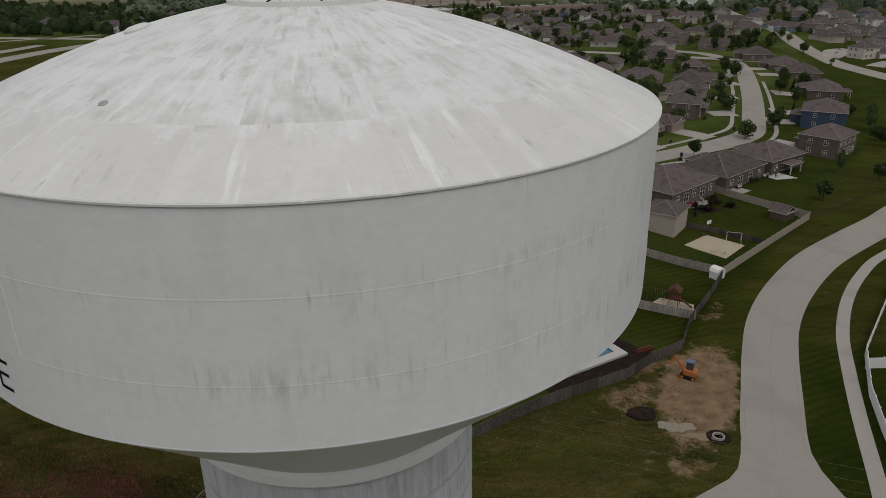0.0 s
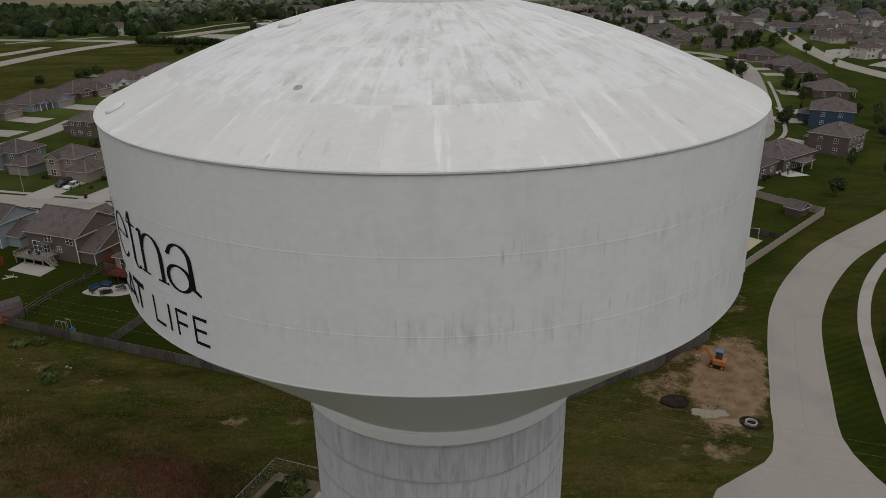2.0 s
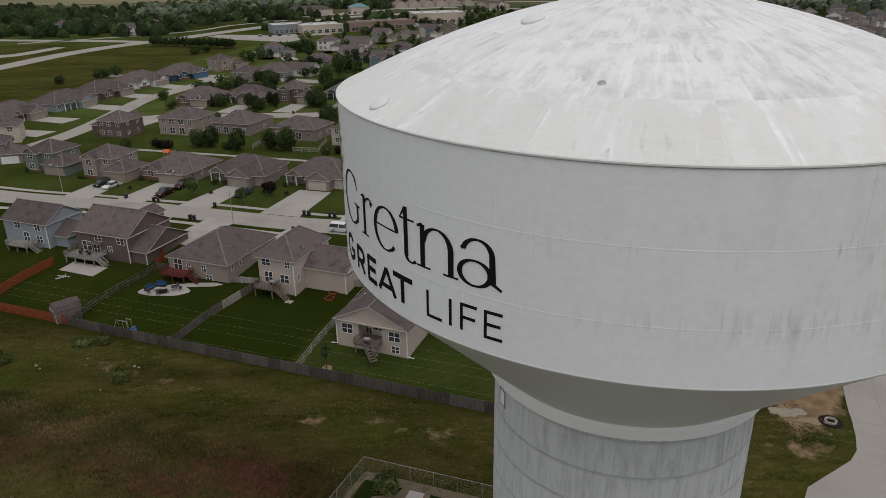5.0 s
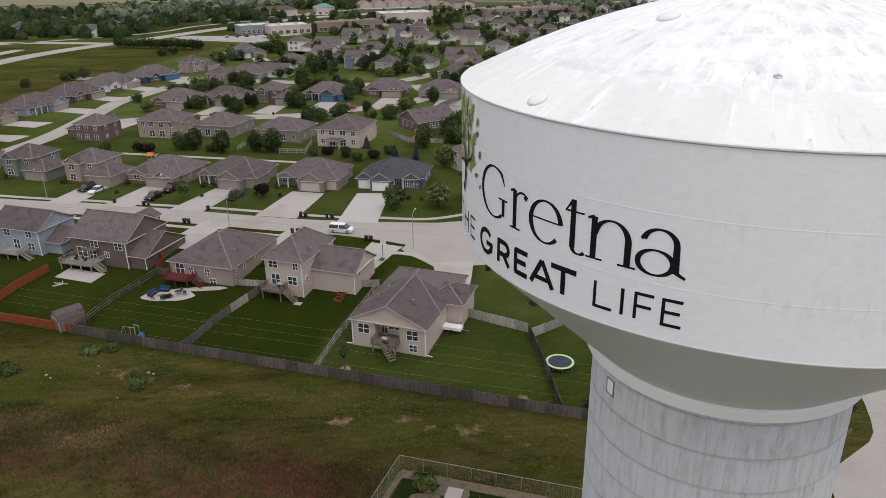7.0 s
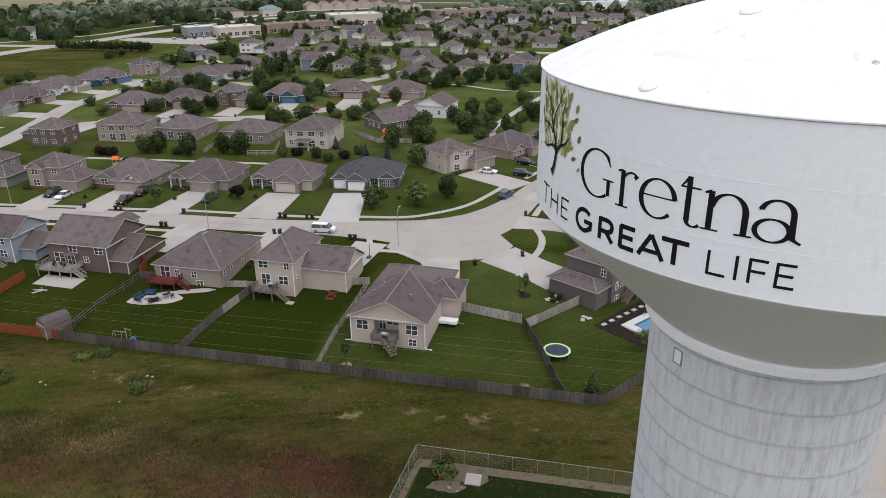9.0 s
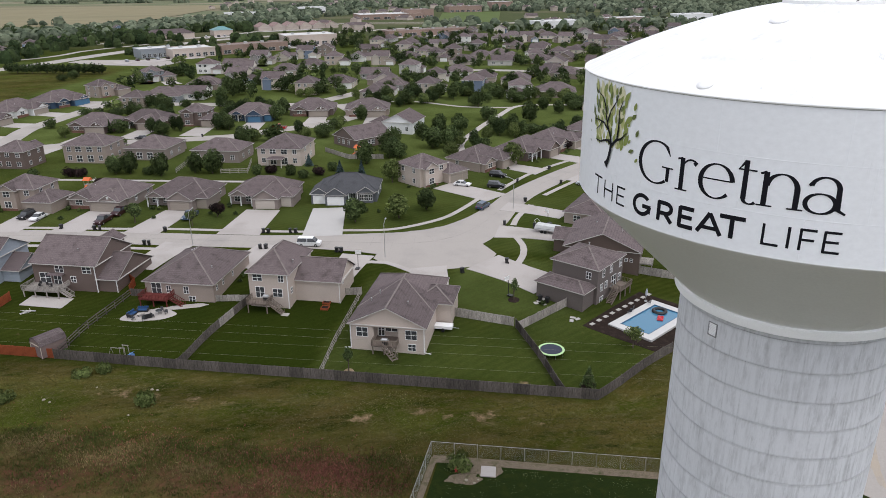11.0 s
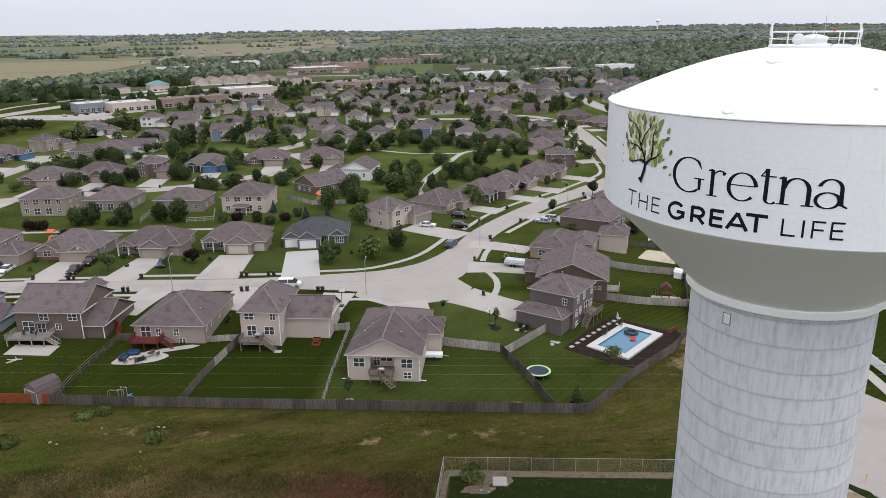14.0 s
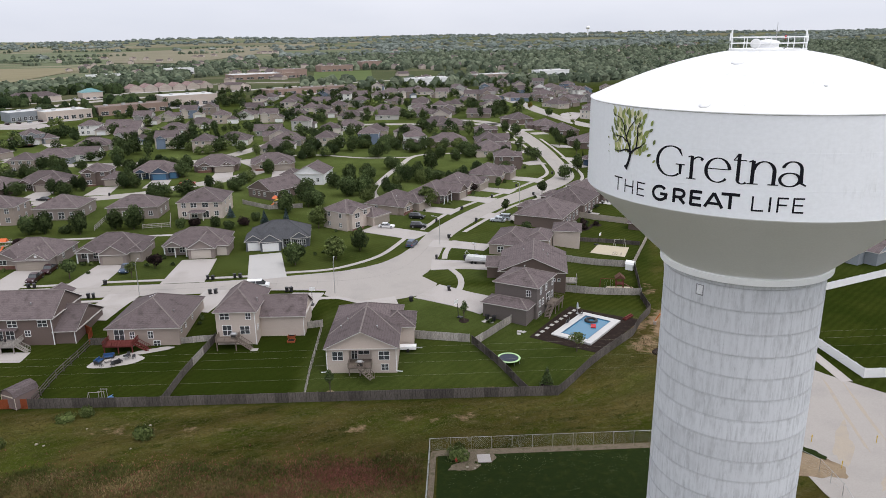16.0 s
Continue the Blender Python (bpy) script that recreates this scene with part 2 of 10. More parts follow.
WIRE = material("dull_wire", (0.25, 0.24, 0.16), 0.7, vary=0.1)
FASCIA = material("pale_trim", (0.54, 0.51, 0.48), 0.6, vary=0.05, scale=2, bump=0.03)
RUBBER = material("tyre_rubber", (0.02, 0.02, 0.02), 0.85, vary=0.2, scale=0.3)

# ---- ground: one sheet to the horizon ----
def spread(lo, hi, step, reach, grow):
    mid = np.arange(lo, hi + 1e-6, step)
    tail, s, p = [], step, hi
    while p < reach:
        s *= grow
        p += s
        tail.append(p)
    head, s, p = [], step, lo
    while p > -reach:
        s *= grow
        p -= s
        head.append(p)
    return np.array(head[::-1] + list(mid) + tail)


gx, gy = spread(-100, 110, 1.5, 4700, 1.07), spread(12, 150, 1.5, 4800, 1.065)
X, Y = np.meshgrid(gx, gy)
Z = height(X, Y)
nx, ny = len(gx), len(gy)
idx = np.arange(nx * ny).reshape(ny, nx)
quads = np.stack([idx[:-1, :-1], idx[:-1, 1:], idx[1:, 1:], idx[1:, :-1]], -1).reshape(-1, 4)
gmesh = bpy.data.meshes.new("ground")
gmesh.from_pydata(np.stack([X, Y, Z], -1).reshape(-1, 3).tolist(), [], quads.tolist())
gmesh.polygons.foreach_set("use_smooth", [True] * len(gmesh.polygons))
dist = 0.358 * (X - 7) + 0.933 * (Y - 42)
# right-hand yard fence line, east of which the verge begins
east = (X - 42) - 0.78 * (Y - 62)
field = np.clip(0.5 - dist / 1.5, 0, 1) * (1 - smooth(6, 12, X)) + smooth(5, 12, X) * np.clip(0.5 + (X - 7 - 1.75 * (Y - 42.6)) / 2, 0, 1) * (1 - smooth(34, 46, X - 0.2 * (Y - 40)))
verge = np.clip(0.5 + east / 2, 0, 1) * smooth(60, 66, Y) * (1 - smooth(0, 20, X - 1.2 * (Y - 30) - 34))
field = np.clip(np.maximum(field, 0.55 * verge), 0, 1)


def blot(cx, cy, rx, ry, turn=0.0):
    a = radians(turn)
    u, v = (X - cx) * math.cos(a) + (Y - cy) * math.sin(a), -(X - cx) * math.sin(a) + (Y - cy) * math.cos(a)
    return np.exp(-((u / rx) ** 2 + (v / ry) ** 2))


dirt = np.clip(blot(39.5, 49, 4.5, 9, -20) * 1.5 + blot(44, 57, 3.5, 6, -25) + 0.5 * blot(34, 58, 6, 3, 30), 0, 1)
dirt = np.maximum(dirt, 0.5 * blot(50, 74, 3, 5, -35))
dirt = np.maximum(dirt, 0.52 * blot(31, 50, 8, 5, 25))
dirt = np.maximum(dirt, 0.5 * blot(34, 37, 6, 4, 30))
dirt = np.maximum(dirt, 0.75 * blot(-26.5, 43, 2.2, 1.2, -20))
dirt = np.maximum(dirt, 0.38 * blot(-12, 41, 16, 2.2, -21))
dirt = np.maximum(dirt, 0.36 * blot(-55, 56, 18, 3.0, -21))
dirt = np.maximum(dirt, 0.8 * blot(-2.5, 47.8, 2.4, 0.9, -18))
weeds = np.clip(0.95 * blot(-31, 33.2, 6.0, 2.6, -22) + 0.7 * blot(-42, 31.5, 5.0, 2.2, -20) + 0.65 * blot(-66, 39, 5, 2.2, -20) + 0.5 * blot(-50, 36, 20, 4, -22) + 0.5 * blot(-72, 42, 20, 6, -20) + 0.5 * blot(-44, 27, 10, 4, -20), 0, 1)
tall = smooth(-1, 5, 35.2 - 0.368 * (X + 27.2) - Y) * (1 - smooth(-34, -17, X + 3 * np.sin(Y * 0.9)))
tall = tall * (0.62 + 0.38 * np.sin(X * 0.31 + 1.0) * np.sin(Y * 0.62 + 0.4))
tall = np.maximum(tall, 0.62 * blot(25, 38, 14, 9, 25) + 0.5 * blot(22, 50, 6, 4, 25))
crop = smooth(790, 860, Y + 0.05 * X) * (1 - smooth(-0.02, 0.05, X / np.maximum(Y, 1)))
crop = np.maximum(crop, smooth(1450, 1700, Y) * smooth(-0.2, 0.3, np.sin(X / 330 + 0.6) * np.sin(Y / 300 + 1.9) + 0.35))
# besides the fields, this mask pales all far ground to paint in haze
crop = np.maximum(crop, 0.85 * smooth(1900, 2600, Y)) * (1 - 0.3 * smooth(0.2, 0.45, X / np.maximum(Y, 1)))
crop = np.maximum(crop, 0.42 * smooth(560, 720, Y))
# wide uncut meadow between the houses and the highway
meadow = smooth(0, 8, -168 + 0.32 * (Y - 290) - X) * smooth(225, 240, Y) * (1 - smooth(440, 470, Y))
field = np.clip(np.maximum(field, 0.8 * meadow), 0, 1)
# how lush each back yard's lawn is, yard by yard
along = X - 0.45 * (Y - 66)
lush = np.select([along < -71, along < -50.5, along < -31, along < 2.5], [0.55, 0.7, 1.0, 0.3], 0.3) * smooth(0, 3, dist) * (1 - smooth(30, 44, dist)) * (1 - smooth(36, 42, X))
verge_lush = 0.5 * smooth(0, 3, X - 0.9 * (Y - 40) - 47) * (1 - smooth(60, 90, Y)) * smooth(20, 26, Y)
lush = np.clip(np.maximum(lush, verge_lush), 0, 1)
# the watered lawns beyond the street are a fresher green
fresh = (0.45 * smooth(46, 52, 0.358 * (X - 7) + 0.933 * (Y - 42)) + 0.55 * smooth(95, 140, 0.358 * (X - 7) + 0.933 * (Y - 42))) * (1 - smooth(420, 640, Y)) * (1 - 0.75 * smooth(15, 55, X - 0.63 * (Y - 90)))
corner = smooth(20, 24, dist) * (1 - smooth(44, 47, dist)) * smooth(-16, -10, X - 0.45 * (Y - 66)) * (1 - smooth(10, 18, X - 0.45 * (Y - 66)))
yard_right = smooth(-31, -29, along) * smooth(1, 3, dist) * (1 - smooth(30, 36, dist)) * (1 - smooth(38, 44, X))
fresh = np.clip(np.maximum(fresh, np.maximum(0.75 * corner, 0.42 * yard_right)), 0, 1)
watered = gmesh.attributes.new("fresh", "FLOAT", "POINT")
watered.data.foreach_set("value", fresh.reshape(-1).astype(np.float32))
yard = gmesh.attributes.new("lush", "FLOAT", "POINT")
yard.data.foreach_set("value", lush.reshape(-1).astype(np.float32))
stalky = gmesh.attributes.new("tall", "FLOAT", "POINT")
stalky.data.foreach_set("value", tall.reshape(-1).astype(np.float32))
zone = gmesh.color_attributes.new("zone", "FLOAT_COLOR", "POINT")
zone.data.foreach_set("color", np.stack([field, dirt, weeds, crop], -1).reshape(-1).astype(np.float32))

GROUND = bpy.data.materials.new("grassland")
GROUND.use_nodes = True
n_, l_ = GROUND.node_tree.nodes, GROUND.node_tree.links
bsdf = n_["Principled BSDF"]
bsdf.inputs["Roughness"].default_value, bsdf.inputs["Specular IOR Level"].default_value = 1.0, 0.0


def noise_node(scale, detail=5.0, rough=0.6, stretch=None):
    t = n_.new("ShaderNodeTexNoise")
    t.inputs["Scale"].default_value, t.inputs["Detail"].default_value, t.inputs["Roughness"].default_value = scale, detail, rough
    g = n_.new("ShaderNodeTexCoord")
    if stretch:
        mp = n_.new("ShaderNodeMapping")
        mp.inputs["Scale"].default_value, mp.inputs["Rotation"].default_value = stretch, (0, 0, radians(-21))
        l_.new(g.outputs["Object"], mp.inputs["Vector"])
        l_.new(mp.outputs["Vector"], t.inputs["Vector"])
    else:
        l_.new(g.outputs["Object"], t.inputs["Vector"])
    return t.outputs["Fac"]


def between(value, lo, hi, a=0.0, b=1.0):
    m = n_.new("ShaderNodeMapRange")
    for k, v in (("From Min", lo), ("From Max", hi), ("To Min", a), ("To Max", b)):
        m.inputs[k].default_value = v
    l_.new(value, m.inputs["Value"])
    return m.outputs["Result"]


def blend(f, a, b, kind="MIX"):
    m = n_.new("ShaderNodeMix")
    m.data_type, m.blend_type = "RGBA", kind
    for s, v in ((0, f), (6, a), (7, b)):
        if isinstance(v, (tuple, float)):
            m.inputs[s].default_value = v if s == 0 else (*v, 1)
        else:
            l_.new(v, m.inputs[s])
    return m.outputs[2]


def maths(op, a, b):
    m = n_.new("ShaderNodeMath")
    m.operation = op
    for s, v in ((0, a), (1, b)):
        if isinstance(v, float):
            m.inputs[s].default_value = v
        else:
            l_.new(v, m.inputs[s])
    return m.outputs[0]


zone_node, split = n_.new("ShaderNodeAttribute"), n_.new("ShaderNodeSeparateColor")
zone_node.attribute_name = "zone"
l_.new(zone_node.outputs["Color"], split.inputs["Color"])
z_field, z_dirt, z_weed, z_crop_haze = split.outputs[0], split.outputs[1], split.outputs[2], zone_node.outputs["Alpha"]
lawn = blend(between(noise_node(0.07, 6, 0.65), 0.38, 0.62), (0.020, 0.0295, 0.0050), (0.037, 0.0455, 0.0085))
lawn = blend(between(noise_node(0.9), 0.55, 0.8, 0.0, 0.5), lawn, (0.062, 0.056, 0.017))
mow, mow_at, mow_turn = n_.new("ShaderNodeTexWave"), n_.new("ShaderNodeTexCoord"), n_.new("ShaderNodeMapping")
mow.inputs["Scale"].default_value, mow.inputs["Distortion"].default_value = 0.22, 2.5
mow_turn.inputs["Rotation"].default_value = (0, 0, radians(68))
l_.new(mow_at.outputs["Object"], mow_turn.inputs["Vector"])
l_.new(mow_turn.outputs["Vector"], mow.inputs["Vector"])
lawn = blend(1.0, lawn, between(mow.outputs["Fac"], 0.0, 1.0, 0.86, 1.12), "MULTIPLY")
fresh_node = n_.new("ShaderNodeAttribute")
fresh_node.attribute_name = "fresh"
lawn = blend(maths("MULTIPLY", fresh_node.outputs["Fac"], between(noise_node(0.045, 4, 0.6), 0.35, 0.65, 0.3, 0.9)), lawn, (0.094, 0.120, 0.036))
lush_node = n_.new("ShaderNodeAttribute")
lush_node.attribute_name = "lush"
lawn = blend(maths("MULTIPLY", lush_node.outputs["Fac"], 0.8), lawn, (0.0175, 0.0265, 0.0042))
rough_grass = blend(between(noise_node(0.16, 8, 0.65, (0.5, 1.0, 1.0)), 0.36, 0.62), (0.034, 0.042, 0.006), (0.082, 0.065, 0.02))
rough_grass = blend(between(noise_node(0.9, 8, 0.75, (0.45, 1.0, 1.0)), 0.5, 0.7, 0.0, 0.75), rough_grass, (0.108, 0.091, 0.041))
rough_grass = blend(between(noise_node(0.45, 8, 0.7, (0.35, 1.0, 1.0)), 0.53, 0.64, 0.0, 0.85), rough_grass, (0.021, 0.028, 0.006))
rough_grass = blend(between(noise_node(0.06, 5, 0.6), 0.52, 0.66, 0.0, 0.7), rough_grass, (0.050, 0.068, 0.009))
rough_grass = blend(between(noise_node(1.6, 7, 0.78), 0.54, 0.7, 0.0, 0.65), rough_grass, (0.155, 0.128, 0.068))
rough_grass = blend(between(noise_node(3.5, 5, 0.75), 0.52, 0.7, 0.0, 0.65), rough_grass, (0.02, 0.026, 0.006))
dead = blend(between(noise_node(0.8, 6, 0.7), 0.4, 0.62), (0.055, 0.031, 0.019), (0.098, 0.033, 0.027))
soil = blend(between(noise_node(0.5, 7, 0.7), 0.35, 0.65), (0.27, 0.19, 0.115), (0.15, 0.10, 0.06))
# farm tans and greens, with distance haze lightened into the colours
hazed_crop = blend(between(noise_node(0.004, 3, 0.5, (0.25, 1.0, 1.0)), 0.47, 0.5), (0.185, 0.17, 0.115), (0.135, 0.15, 0.092))
hazed_crop = blend(between(noise_node(0.007, 2, 0.5, (0.3, 1.0, 1.0)), 0.58, 0.6), hazed_crop, (0.22, 0.205, 0.145))
wobble = between(noise_node(0.33, 7, 0.7), 0.25, 0.75, -0.45, 0.45)
edge_of = lambda z: between(maths("ADD", z, wobble), 0.35, 0.6)
rough_grass = blend(1.0, rough_grass, between(noise_node(0.085, 6, 0.62, (0.18, 1.0, 1.0)), 0.36, 0.64, 0.62, 1.15), "MULTIPLY")
col = blend(z_field, lawn, rough_grass)
tall_node = n_.new("ShaderNodeAttribute")
tall_node.attribute_name = "tall"
thicket = blend(between(noise_node(0.35, 7, 0.68, (0.5, 1.0, 1.0)), 0.38, 0.62), (0.038, 0.044, 0.010), (0.088, 0.074, 0.028))
thicket = blend(between(noise_node(1.8, 6, 0.75, (0.5, 1.0, 1.0)), 0.52, 0.68, 0.0, 0.6), thicket, (0.125, 0.10, 0.048))
col = blend(maths("MULTIPLY", between(maths("ADD", tall_node.outputs["Fac"], wobble), 0.2, 0.9), 0.75), col, thicket)
col = blend(maths("MULTIPLY", between(maths("ADD", z_weed, wobble), 0.3, 0.95), 0.8), col, dead)
col = blend(edge_of(z_dirt), col, soil)
col = blend(z_crop_haze, col, hazed_crop)
col = blend(1.0, col, between(noise_node(4.0, 6, 0.75), 0.25, 0.75, 0.62, 1.38), "MULTIPLY")
l_.new(col, bsdf.inputs["Base Color"])
bmp = n_.new("ShaderNodeBump")
bmp.inputs["Strength"].default_value, bmp.inputs["Distance"].default_value = 0.6, 0.15
l_.new(noise_node(2.5, 6, 0.7), bmp.inputs["Height"])
l_.new(bmp.outputs["Normal"], bsdf.inputs["Normal"])
gmesh.materials.append(GROUND)
tagged(new("ground", gmesh), "mown lawns, rough olive field and bare dirt", "ground", kind="structure")


# ---- roads, walks and drives, draped on the ground ----
def ribbon(points, widths, rise, thick=0.16, step=2.0, rows=4):
    """A paved strip with kerb sides along a smoothed line; widths at its points."""
    pts = [Vector((x, y, 0)) for x, y in points]
    if isinstance(widths, (int, float)):
        widths = [widths] * len(pts)
    line = []
    for i in range(len(pts) - 1):
        p0, p1, p2, p3 = pts[max(i - 1, 0)], pts[i], pts[i + 1], pts[min(i + 2, len(pts) - 1)]
        k = max(1, int((p2 - p1).length / step))
        for j in range(k):
            u = j / k
            c = 0.5 * (2 * p1 + (p2 - p0) * u + (2 * p0 - 5 * p1 + 4 * p2 - p3) * u * u + (3 * p1 - p0 - 3 * p2 + p3) * u**3)
            line.append((c, widths[i] + (widths[i + 1] - widths[i]) * u))
    line.append((pts[-1], widths[-1]))
    m, k = Mesh(), rows + 1
    vs = []
    for i, (c, w) in enumerate(line):
        d = (line[min(i + 1, len(line) - 1)][0] - line[max(i - 1, 0)][0]).normalized()
        s = Vector((d.y, -d.x, 0))
        row = [c + s * w * (j / rows - 0.5) for j in range(k)]
        vs += [(p.x, p.y, float(height(p.x, p.y)) + rise) for p in row]
        vs += [(row[0].x, row[0].y, float(height(row[0].x, row[0].y)) + rise - thick), (row[-1].x, row[-1].y, float(height(row[-1].x, row[-1].y)) + rise - thick)]
    q, fs = k + 2, []
    for i in range(len(line) - 1):
        a, b = i * q, (i + 1) * q
        fs += [(a + j, a + j + 1, b + j + 1, b + j) for j in range(rows)]
        fs += [(a + k, a, b, b + k), (a + rows, a + k + 1, b + k + 1, b + rows)]
    return m.add(vs, fs)


def paved(name, label, points, widths, rise=0.07, mat=None, category="", step=2.0, rows=4):
    return solid(name, ribbon(points, widths, rise, step=step, rows=rows), mat or CONCRETE, label, category or name, kind="structure", smooth=False)


def joints(points, offs, rise, width=0.05, mat=None, name="road_joint"):
    """Dark joint lines along a road."""
    m = Mesh()
    for o in offs:
        line = [Vector((x, y, 0)) for x, y in points]
        r = []
        for i, p in enumerate(line):
            d = (line[min(i + 1, len(line) - 1)] - line[max(i - 1, 0)]).normalized()
            r.append(p + Vector((d.y, -d.x, 0)) * o)
        sub = ribbon([(p.x, p.y) for p in r], width, rise, thick=0.01, rows=1)
        m.add(sub.v, sub.f)
    return solid(name, m, mat or JOINT, "dark sealed joints in the concrete road", "joint", kind="structure")


street_a = [(-190, 163), (-120, 137.5), (-92, 130), (-70, 123), (-45, 114.5), (-30, 110.5), (-20, 107.5), (-8, 104), (2, 106.5), (10, 114), (17.5, 123.5), (26, 134), (40, 146.5), (54, 157), (66, 164), (78, 171), (92, 181), (104, 193.5), (112, 212), (123.4, 242), (135.5, 277), (145, 307), (150, 333), (146, 362), (130, 378)]
paved("road", "pale concrete residential street curving at a wide bend", street_a, [7.6] * 4 + [7.6, 8.4, 11, 16, 15, 10.5] + [7.6] * 15, 0.05, ROAD, "road", rows=8)
paved("road", "wide paved bulb at the bend of the street", [(-17, 100), (-9, 97), (0, 97.5), (6, 98.5)], [6, 17, 19, 10], 0.056, ROAD, "road", rows=8)
joints(street_a, (0.0,), 0.072, 0.03)


def cross_joints(points, width, gap, rise):
    """Sawn joints across a road, one every gap metres."""
    m, run = Mesh(), gap / 2
    for (ax, ay), (bx, by) in zip(points[:-1], points[1:]):
        ln = math.hypot(bx - ax, by - ay)
        d = Vector(((bx - ax) / ln, (by - ay) / ln, 0))
        sd = Vector((d.y, -d.x, 0))
        while run < ln:
            c = Vector((ax, ay, 0)) + d * run
            vs = []
            for k in range(5):
                for q in (-0.02, 0.02):
                    p = c + sd * width * (k / 4 - 0.5) + d * q
                    vs.append((p.x, p.y, float(height(p.x, p.y)) + rise))
            m.add(vs, [(2 * k, 2 * k + 2, 2 * k + 3, 2 * k + 1) for k in range(4)])
            run += gap
        run -= ln
    return solid("road_joint", m, JOINT, "sawn cross joints in the concrete road", "joint", kind="structure")


cross_joints(street_a[:22], 7.4, 4.6, 0.0735)
street_c = [(-131, 222), (-110, 229), (-80, 228.5), (-52, 228), (-38, 234), (-24, 239), (-11, 247), (-4, 259), (-8, 282)]
paved("road", "pale concrete side street between the house rows", street_c, 7.6, 0.05, ROAD, "road")
street_d = [(-170, 325), (-120, 318), (-60, 296), (-20, 290), (30, 345), (70, 380), (130, 352), (170, 330)]
paved("road", "pale concrete street among the further houses", street_d, 7.6, 0.05, ROAD, "road")
avenue = [(430, 150), (330, 185), (250, 225), (210, 268), (202, 310), (203, 348), (210, 390), (228, 455), (240, 520), (258, 640), (300, 760)]
paved("road", "pale concrete avenue through the neighbourhood", avenue, 11, 0.06, ROAD, "road")
highway = [(-275, 240), (-258, 300), (-240, 361), (-231, 406), (-219, 440), (-206, 463), (-188, 490), (-165, 535), (-135, 585), (-98, 640), (-51, 674), (60, 720), (200, 775), (420, 800), (900, 830)]
street_e = [(-140, 176), (-132, 205), (-130, 240), (-129, 262), (-123.5, 278), (-115, 300), (-101, 331), (-78, 352), (-50, 340)]
paved("road", "pale concrete side street curving past new houses", street_e, 7.6, 0.055, ROAD, "road")
paved("road", "pale side road meeting the highway", [(-200, 468), (-240, 481), (-300, 492), (-430, 520)], 10, 0.08, ROAD, "road")
paved("road", "narrow pale road beside the highway", [(-290, 470), (-201, 533), (-176, 585), (-139, 628)], 5, 0.08, ROAD, "road")
paved("pavement", "pale parking area by the clinic", [(-168, 505), (-140, 490), (-100, 468)], [12, 30, 26], 0.07, ROAD, "parking")
paved("pavement", "pale forecourt by the highway", [(-250, 446), (-258, 412), (-270, 402)], [8, 12, 16], 0.07, ROAD, "parking")
paved("road", "thin pale farm road along the field", [(-700, 830), (-520, 893), (-380, 905)], 8, 0.1, CONCRETE, "road")
paved("road", "pale highway along the edge of town", highway, 14, 0.1, ROAD, "road", step=10)
paved("road", "pale far road by the shops", [(-420, 600), (-200, 640), (-100, 690), (30, 836), (150, 812)], 9, 0.1, ROAD, "road", step=10)
tower_road = [(150, 146), (117, 127), (101.3, 114.2), (88.4, 104.1), (76.8, 94.1), (66, 81.5), (58.8, 70.6), (54, 60.5), (49.3, 48.8), (46.6, 42), (45.2, 37.5)]
paved("road", "wide curved concrete road beside the tower lot", tower_road, 7.8, 0.06, ROAD, "road", rows=8)
joints(tower_road, (0.0, -3.35, 3.35), 0.074, 0.028)
paved("pavement", "curved concrete footpath along the mown verge", [(150, 125), (110, 109), (91.4, 96.8), (82.8, 88.5), (74.8, 78.3), (67.8, 66.4), (63, 55.3), (58.5, 43.9), (54.5, 33), (51, 24)], 1.9, 0.07, CONCRETE, "footpath")
apron = Mesh().prism([(18, -16), (60, -16), (56, 8), (53, 18.6), (50.6, 25.4), (49.4, 30.5), (49.0, 34.5), (49.3, 37.6), (41.9, 40.4), (41.0, 38), (39.6, 35.2), (37.9, 33.4), (34.3, 31.2), (30.7, 29.0), (29.0, 26.5), (27, 21), (25.5, 14), (22, 4)], -0.12, 0.066)
solid("pavement", apron, ROAD, "broad pale concrete apron at the foot of the tower", "apron", kind="structure")
# footpaths on both sides of the residential street
paved("pavement", "narrow concrete footpath beside the street", [(-190, 170), (-120, 143.5), (-93, 135.9), (-75, 130.6), (-62, 127.2), (-48, 122.6), (-32, 117.6), (-23.6, 116.4), (-12.7, 114.2), (-4, 116.4), (3, 120.5), (10, 128), (16.5, 136)], 1.3, 0.07, CONCRETE, "footpath")
paved("pavement", "narrow concrete footpath beside the street", [(-120, 129.5), (-91, 123.2), (-70, 116.5), (-44.4, 107.6), (-36, 104.6)], 1.3, 0.07, CONCRETE, "footpath")
paved("pavement", "short curved footpath by the bulb of the street", [(-21, 95.5), (-16, 94.3), (-9.5, 85.5)], 1.3, 0.07, CONCRETE, "footpath")
paved("pavement", "curved footpath between two drives", [(14.5, 107), (14, 102.6), (13.8, 97), (12, 91.5), (8.6, 86)], 1.4, 0.07, CONCRETE, "footpath")
paved("pavement", "curved footpath between two drives", [(15.8, 110), (19, 116), (25, 124)], 1.4, 0.07, CONCRETE, "footpath")
paved("pavement", "footpath on the rising street", [(31, 131), (44, 142), (58, 152.5), (70, 158.5), (82, 165), (97, 175.5), (110, 190), (118.5, 210), (129.5, 240), (141, 275)], 1.3, 0.07, CONCRETE, "footpath")
